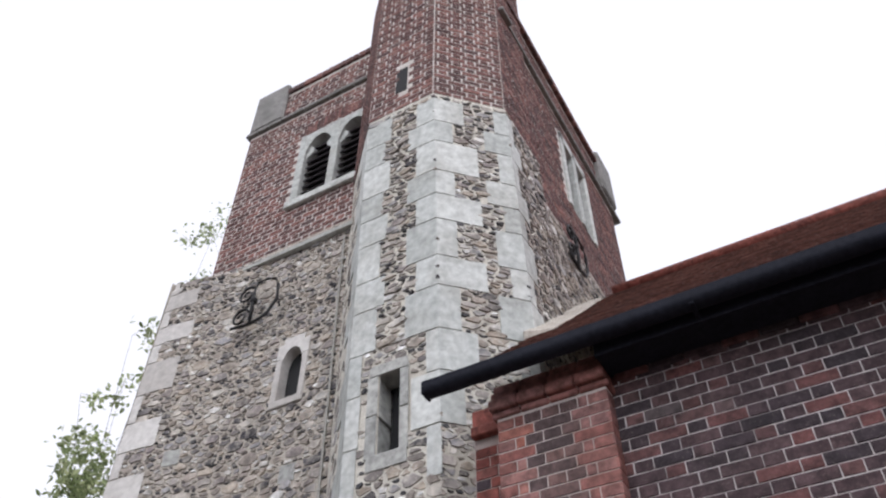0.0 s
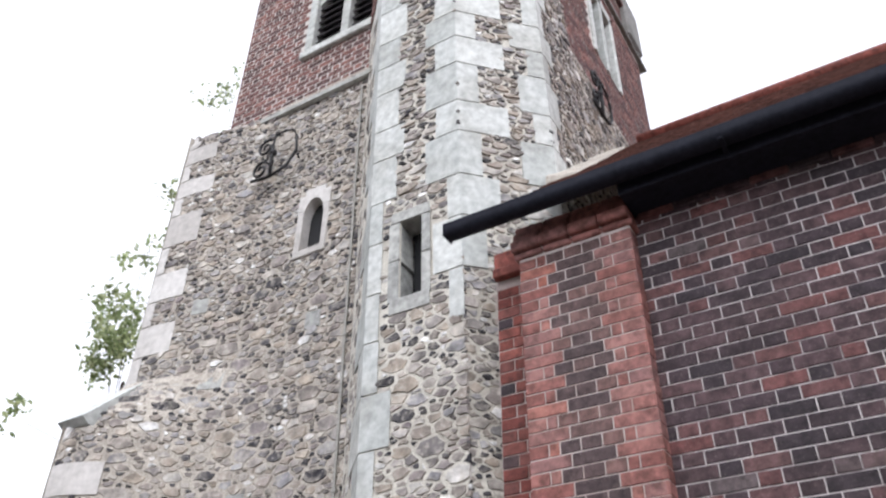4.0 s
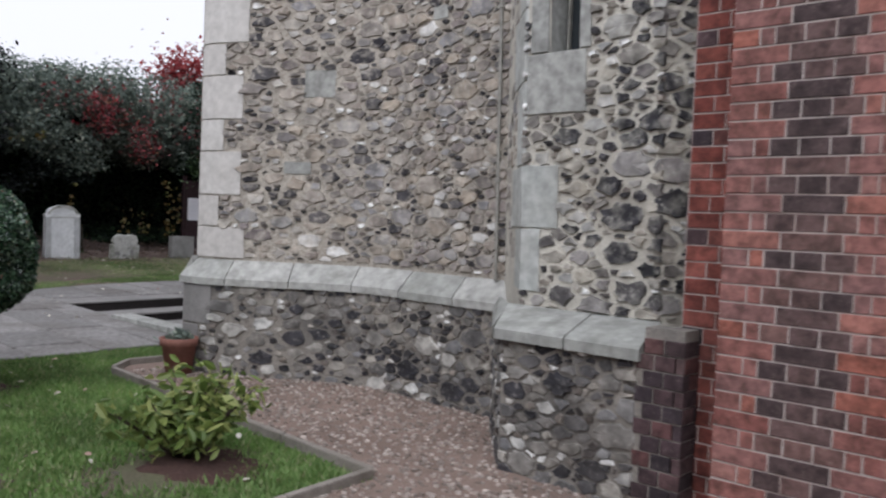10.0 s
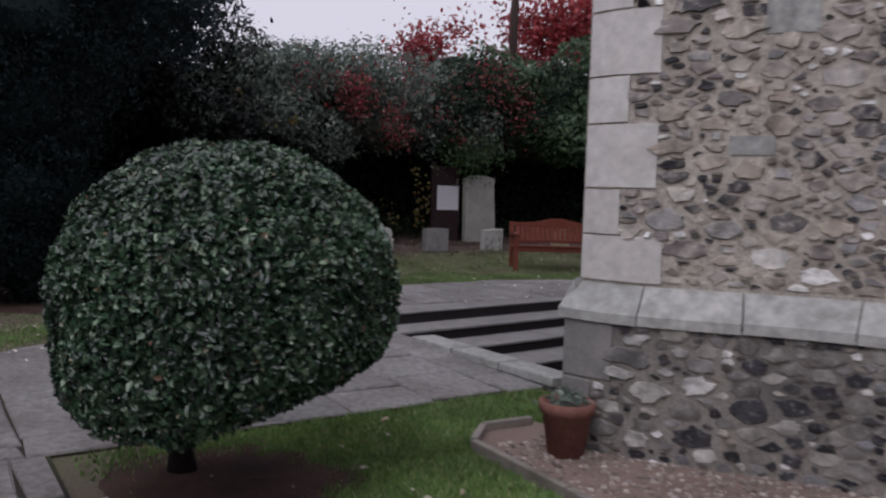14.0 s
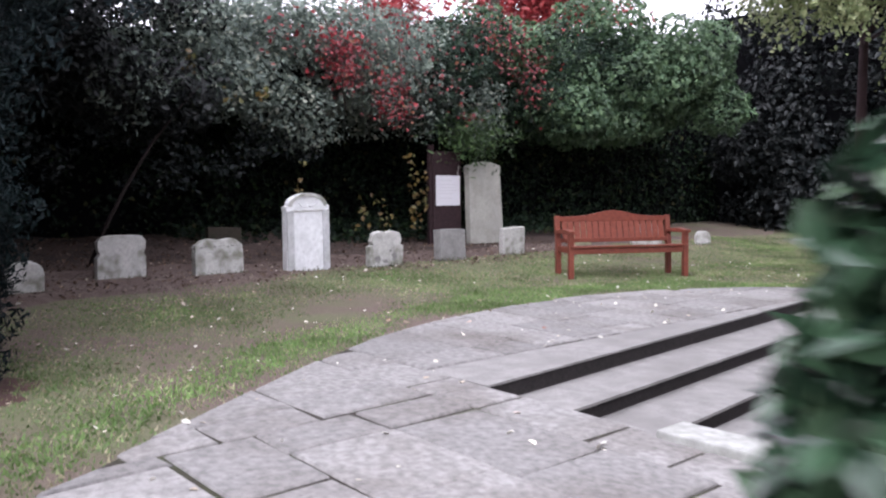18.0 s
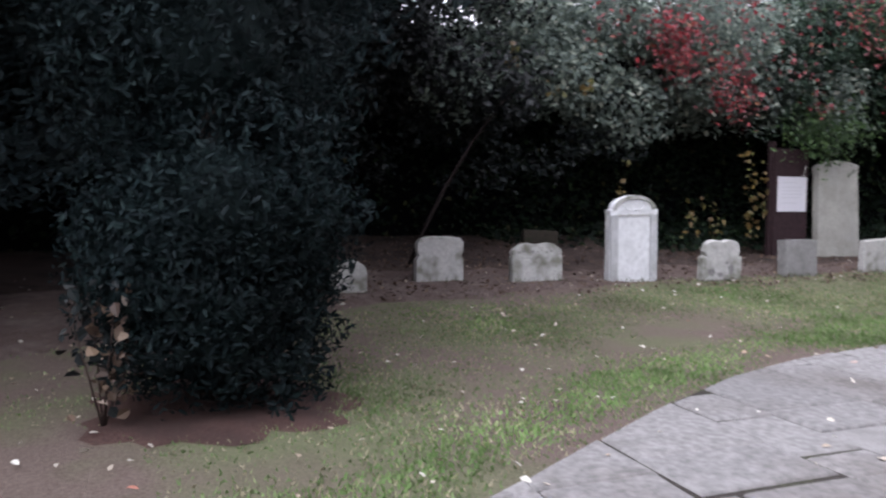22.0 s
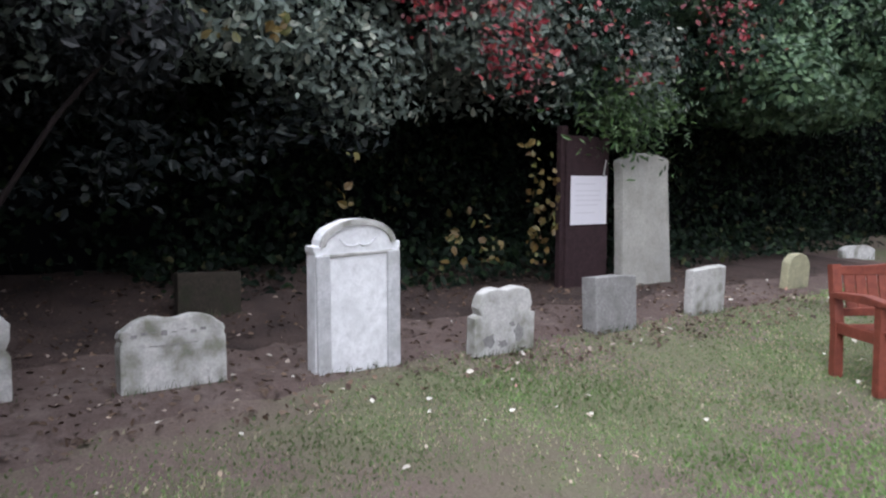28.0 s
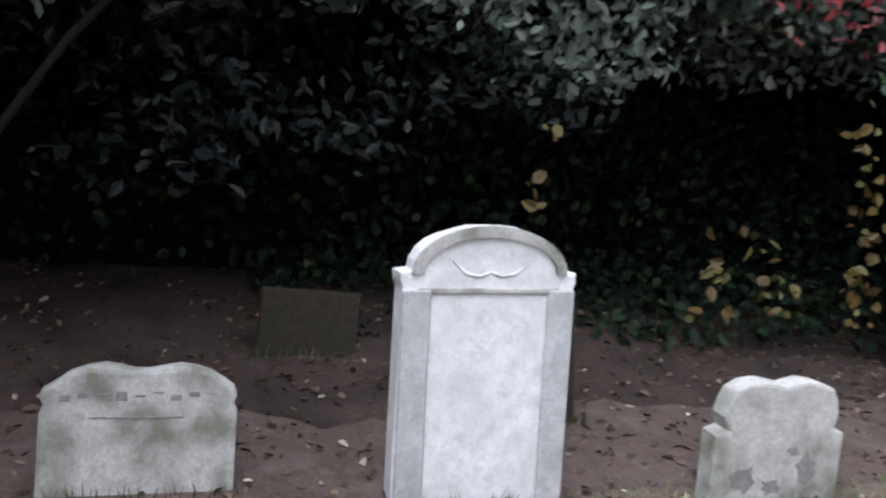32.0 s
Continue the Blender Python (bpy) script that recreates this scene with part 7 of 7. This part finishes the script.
def gravestone(x, y, w, h, shape, mat, label, rz=0.0, lean=0.0, roll=0.0, thick=0.1):
    """A headstone that faces +x."""
    g = tagged(new("gravestone"), label, "gravestone", "old gravestones along the hedge")
    g.matrix_world = pose(x, y, gz(x) + bank(x, y), 0, 0, 90 + rz) @ pose(0, 0, 0, lean, roll, 0)
    bm2 = bmesh.new()
    prism(bm2, stone_top(shape, w, h), (-thick / 2, thick / 2), "y", 0.014)
    for v in bm2.verts:   # worn edges
        v.co += Vector((0.006 * noise.noise(v.co * 14 + Vector((x, y, 0))), 0.003 * noise.noise(v.co * 18), 0.008 * noise.noise(v.co * 11 + Vector((y, 0, x)))))
    part("stone", bm2, mat, g)
    tufts(g, w, thick)
    return g


g = gravestone(-16.48, 3.78, 0.36, 0.33, "round", m_grave, "small rounded grey-green gravestone sunk in the earth", lean=3)
g = gravestone(-16.95, 4.92, 0.56, 0.5, "waisted", m_grave, "mossy waisted gravestone with rounded corners", lean=2)
g = gravestone(-16.76, 6.03, 0.63, 0.435, "double", m_grave, "low double-humped gravestone with worn carving", lean=-3)
part("carved_band", boxmesh(-0.16, 0.14, -0.0535, -0.045, 0.262, 0.266), m_flaked, g)
for i in range(9):
    part("worn_carving", boxmesh(-0.25 + 0.058 * i, -0.215 + 0.058 * i, -0.0525, -0.045, 0.32 + 0.012 * (i % 3), 0.34 + 0.01 * (i % 2), 0.002), m_flaked, g)
g = gravestone(-16.62, 7.19, 0.63, 0.99, "arch", m_marble, "white round-headed marble gravestone with a recessed panel", lean=1.5, roll=-1.5, thick=0.12)
# raised border round its panel
bm = bmesh.new()
box(bm, -0.315, -0.215, -0.078, -0.058, -0.1, 0.77, 0.006)
box(bm, 0.215, 0.315, -0.078, -0.058, -0.1, 0.77, 0.006)
part("border", bm, m_border, g, "greyer raised stone border")
bm = bmesh.new()
arc = [math.pi * i / 14 for i in range(15)]
outer = [(0.283 * math.cos(t), 0.825 + 0.168 * math.sin(t)) for t in arc]
inner = [(0.245 * math.cos(t), 0.825 + 0.128 * math.sin(t)) for t in arc]
for (a, b), (c, d2) in zip(zip(outer, outer[1:]), zip(inner, inner[1:])):
    prism(bm, [a, b, d2, c], (-0.076, -0.058), "y")
box(bm, -0.26, 0.26, -0.072, -0.058, 0.755, 0.775, 0.004)
part("head_moulding", bm, m_grave, g)
bm = bmesh.new()
for sx in (-1, 1):
    tube(bm, [(sx * 0.14, -0.06, 0.87), (sx * 0.09, -0.061, 0.825), (sx * 0.04, -0.061, 0.815), (0, -0.06, 0.83)], [0.004, 0.007, 0.007, 0.005], 6)
part("carved_scroll", bm, m_marble, g)
g = gravestone(-16.5, 8.36, 0.58, 0.475, "eared", m_grave, "low lobed gravestone with flaking lower face", lean=2)
for cx, cz, r1, k1 in ((-0.15, 0.1, 0.06, 1.0), (-0.03, 0.06, 0.045, 0.8), (0.13, 0.13, 0.055, 1.2), (0.06, 0.2, 0.03, 0.7)):
    bm = bmesh.new()
    prism(bm, [(cx + r1 * math.cos(t) * rng.uniform(0.5, 1.2), cz + k1 * r1 * math.sin(t) * rng.uniform(0.5, 1.2)) for t in [2 * math.pi * i / 13 for i in range(13)]], (-0.0535, -0.045), "y")
    part("flaked_patch", bm, m_flaked, g)
g = gravestone(-16.6, 9.66, 0.5, 0.44, "square", m_flaked, "broken grey gravestone block", lean=-4, roll=1.5, thick=0.16)
g = gravestone(-17.85, 11.6, 0.74, 1.45, "slab", m_slate, "tall grey grave slab leaning against the hedge", lean=-2, roll=-1, thick=0.12)
g = gravestone(-16.67, 11.05, 0.5, 0.42, "square", m_grave, "small square pale gravestone", lean=3, roll=-2)
g = gravestone(-17.0, 13.18, 0.44, 0.4, "round", m_yellowed, "small yellowed rounded gravestone", lean=2, roll=3)
g = gravestone(-18.0, 16.6, 0.6, 0.2, "round", m_grave, "low pale stone half sunk in the earth", rz=-20)
g = gravestone(-16.6, 14.6, 0.6, 0.14, "round", m_grave, "low pale stone half sunk in the earth", rz=-30)
g = gravestone(-16.2, 15.9, 0.3, 0.25, "round", m_grave, "small grey stone half sunk in the earth", rz=-30)

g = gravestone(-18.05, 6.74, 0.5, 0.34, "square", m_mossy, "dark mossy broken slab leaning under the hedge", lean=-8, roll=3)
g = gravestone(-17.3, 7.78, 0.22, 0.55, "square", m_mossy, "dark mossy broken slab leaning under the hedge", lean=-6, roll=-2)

# notice board on a dark panel
notice = thing("notice_board", -17.98, 10.82, gz(-17.98), "white notice sheet on a dark wooden panel under the hedge", "notice board")
part("panel", boxmesh(-0.03, 0.0, -0.31, 0.33, -0.1, 1.6, 0.008), m_post, notice)
part("post", boxmesh(-0.1, -0.03, -0.36, -0.26, -0.1, 1.7, 0.008), m_post, notice)
part("sheet", boxmesh(0.0, 0.012, -0.25, 0.29, 0.68, 1.19, 0.003), m_board, notice)
for i, (w, zz) in enumerate(((0.3, 1.1), (0.38, 1.03), (0.36, 0.98), (0.4, 0.93), (0.34, 0.88), (0.3, 0.8))):
    part("line_of_print", boxmesh(0.0125, 0.0135, -0.19, -0.19 + w, zz, zz + 0.012), m_print, notice)
bm = bmesh.new()
tube(bm, [(0.02, 0.22, 1.18), (0.03, 0.25, 1.36)], [0.008, 0.006], 6)
part("twig", bm, m_grave, notice, "pale stick above the sheet")

# bench
bench = tagged(new("garden_bench"), "red-brown slatted wooden garden bench with a curved back", "bench")
bench.matrix_world = pose(-14.48, 10.87, gz(-14.5) - 0.005, 0, 0, 61)
W2 = 0.86
for sx in (-1, 1):
    x = sx * (W2 - 0.035)
    bm = bmesh.new()
    prism(bm, [(0.02, 0), (0.09, 0), (0.1, 0.42), (0.16, 0.82), (0.1, 0.83), (0.03, 0.42)], (x - 0.035, x + 0.035), "x", 0.006)
    part("back_leg", bm, m_wood, bench)
    bm = bmesh.new()
    prism(bm, [(-0.46, 0), (-0.39, 0), (-0.38, 0.6), (-0.45, 0.6)], (x - 0.035, x + 0.035), "x", 0.006)
    part("front_leg", bm, m_wood, bench)
    bm = bmesh.new()
    prism(bm, [(-0.5, 0.6), (0.09, 0.59), (0.1, 0.63), (-0.26, 0.655), (-0.5, 0.635)], (x - 0.045, x + 0.045), "x", 0.008)
    part("armrest", bm, m_wood, bench)
    part("side_rail", boxmesh(x - 0.02, x + 0.02, -0.39, 0.04, 0.34, 0.42, 0.005), m_wood, bench)
for i in range(6):
    y0 = -0.47 + 0.083 * i
    part("seat_slat", boxmesh(-W2 + 0.02, W2 - 0.02, y0, y0 + 0.068, 0.415 - 0.006 * i, 0.44 - 0.006 * i, 0.005), m_wood, bench)
part("front_rail", boxmesh(-W2 + 0.07, W2 - 0.07, -0.44, -0.415, 0.33, 0.41, 0.005), m_wood, bench)
bm = bmesh.new()
n = 16
lo = [(-W2 + 0.07 + (2 * W2 - 0.14) * i / n, 0.75) for i in range(n + 1)]
hi = [(-W2 + 0.07 + (2 * W2 - 0.14) * i / n, 0.815 + 0.085 * math.exp(-((i / n - 0.5) / 0.2) ** 2)) for i in range(n, -1, -1)]
prism(bm, lo + hi, (0.105, 0.14), "y", 0.005)
part("top_rail", bm, m_wood, bench)
part("lower_rail", boxmesh(-W2 + 0.07, W2 - 0.07, 0.045, 0.075, 0.46, 0.52, 0.005), m_wood, bench)
for i in range(17):
    x = -W2 + 0.14 + (2 * W2 - 0.28) * i / 16
    bm = bmesh.new()
    prism(bm, [(0.05, 0.5), (0.066, 0.5), (0.13, 0.77), (0.114, 0.77)], (x - 0.04, x + 0.04), "x", 0.003)
    part("back_slat", bm, m_wood, bench)

# ---- lawn and litter ----


def in_poly(x, y, poly):
    r1 = np.zeros(len(x), dtype=bool)
    for (xa, ya), (xb, yb) in zip(poly, poly[1:] + poly[:1]):
        hit = ((ya > y) != (yb > y)) & (x < (xb - xa) * (y - ya) / (yb - ya + 1e-12) + xa)
        r1 ^= hit
    return r1


def blades(x, y, rng_, hgt):
    n = len(x)
    z = np.interp(-x, [-4, 7, 9.5, 11, 14.5, 16.6, 19.5, 40], [0.08, 0.10, 0.17, 0.2, 0.26, 0.43, 0.62, 0.7]) - 0.012
    a = rng_.uniform(0, 2 * np.pi, n)
    w = rng_.uniform(0.005, 0.011, n)
    h = hgt * rng_.uniform(0.4, 1.3, n)
    lx, ly = rng_.normal(0, 0.5, n) * h, rng_.normal(0, 0.5, n) * h
    p0 = np.stack([x - w * np.cos(a), y - w * np.sin(a), z - 0.004], 1)
    p1 = np.stack([x + w * np.cos(a), y + w * np.sin(a), z - 0.004], 1)
    p2 = np.stack([x + lx, y + ly, z + h], 1)
    v = np.stack([p0, p1, p2], 1).reshape(-1, 3)
    return v, np.arange(3 * n).reshape(-1, 3)


LAWN = [(-7.9, 1.72), (-3.75, 1.72), (-3.82, 3.5), (-7.1, 3.68), (-7.35, 4.0), (-7.35, 4.9), (-8.0, 4.9)]
x, y = rng.uniform(-8, -3.7, 120000), rng.uniform(1.7, 4.9, 120000)
ok = in_poly(x, y, LAWN) & (np.hypot(x + 7.2, y - 2.35) > rng.uniform(0.3, 0.8, len(x))) & (np.hypot(x + 4.6, (y - 2.85) * 0.8) > rng.uniform(0.2, 0.6, len(x))) & (rng.uniform(0, 1, len(x)) < np.interp(y - 1.72 + 0.12 * np.sin(x * 5.3) + 0.09 * np.sin(x * 13.0), [0.05, 0.5], [0, 1]))
tagged(part("lawn_grass", np_mesh("lawn_grass", *blades(x[ok], y[ok], rng, 0.035)), m_lawn), "short green lawn beside the tower", "grass", kind="stuff")
x, y = rng.uniform(-18, -9.9, 560000), rng.uniform(-1.0, 20.5, 560000)
patchy = np.array([noise.noise((a * 0.55, b * 0.55, 2.0)) + 0.45 * noise.noise((a * 1.7, b * 1.7, 5.0)) for a, b in zip(x, y)])
inset = np.interp(y, [q[1] for q in PLAZA[2:14]], [q[0] for q in PLAZA[2:14]]) - x   # way in from the edge of the paving
near_path = np.exp(-((inset - 0.5) / 0.42) ** 2)
by_graves = np.exp(-((inset - 2.3 + 0.3 * patchy) / 0.7) ** 2) * np.interp(y, [2, 4.5], [0.1, 1.0])
green = 0.75 * patchy + 1.0 * near_path + 0.75 * by_graves - 0.34 + np.interp(y, [5, 8, 12], [0.0, 0.3, 0.75]) - np.interp(-x, [14.5, 16.4, 17.5], [0.0, 0.12, 1.2])
ok = (~in_poly(x, y, PLAZA)) & (green > rng.uniform(-0.4, 0.6, len(x)))
lush = ok & (near_path + 0.8 * patchy + np.interp(y, [3, 9], [0.0, 0.25]) > rng.uniform(0.35, 1.0, len(x)))
tagged(part("yard_grass", np_mesh("yard_grass", *blades(x[ok & ~lush], y[ok & ~lush], rng, 0.02)), m_grass), "patchy worn grass between paving and graves", "grass", kind="stuff")
tagged(part("verge_grass", np_mesh("verge_grass", *blades(x[lush], y[lush], rng, 0.026)), m_verge), "fresh green grass along the edge of the paving", "grass", kind="stuff")
n = 620
lx, ly = rng.uniform(-18, -9.5, n), rng.uniform(0.5, 14, n)
keep = ~((lx > PIT[0]) & (ly > PIT[2]) & (ly < PIT[3]))
lx, ly = lx[keep], ly[keep]
lx2, ly2 = rng.uniform(-8, -4, 60), rng.uniform(1.0, 3.6, 60)
lx, ly = np.concatenate([lx, lx2]), np.concatenate([ly, ly2])
lz = np.array([gz(a) + 0.022 for a in lx])
tagged(part("fallen_leaves", leaf_mesh("fallen_leaves", rng, np.stack([lx, ly, lz], 1), np.tile([0, 0, 2.2], (len(lx), 1)), 0.022, aspect=0.7), m_litter), "pale fallen leaves scattered on lawn and paving", "leaves", kind="stuff")
n = 6500
lx, ly = rng.uniform(-19.9, -16.0, n), rng.uniform(2, 13, n)
lz = np.array([gz(a) + (0.014 if a > -17.4 else 0.034) + bank(a, b) for a, b in zip(lx, ly)])
tagged(part("leaf_litter", leaf_mesh("leaf_litter", rng, np.stack([lx, ly, lz], 1), np.tile([0, 0, 1.6], (len(lx), 1)), 0.024, aspect=0.6), m_mould), "brown leaf litter on the earth under the hedge", "leaves", kind="stuff")
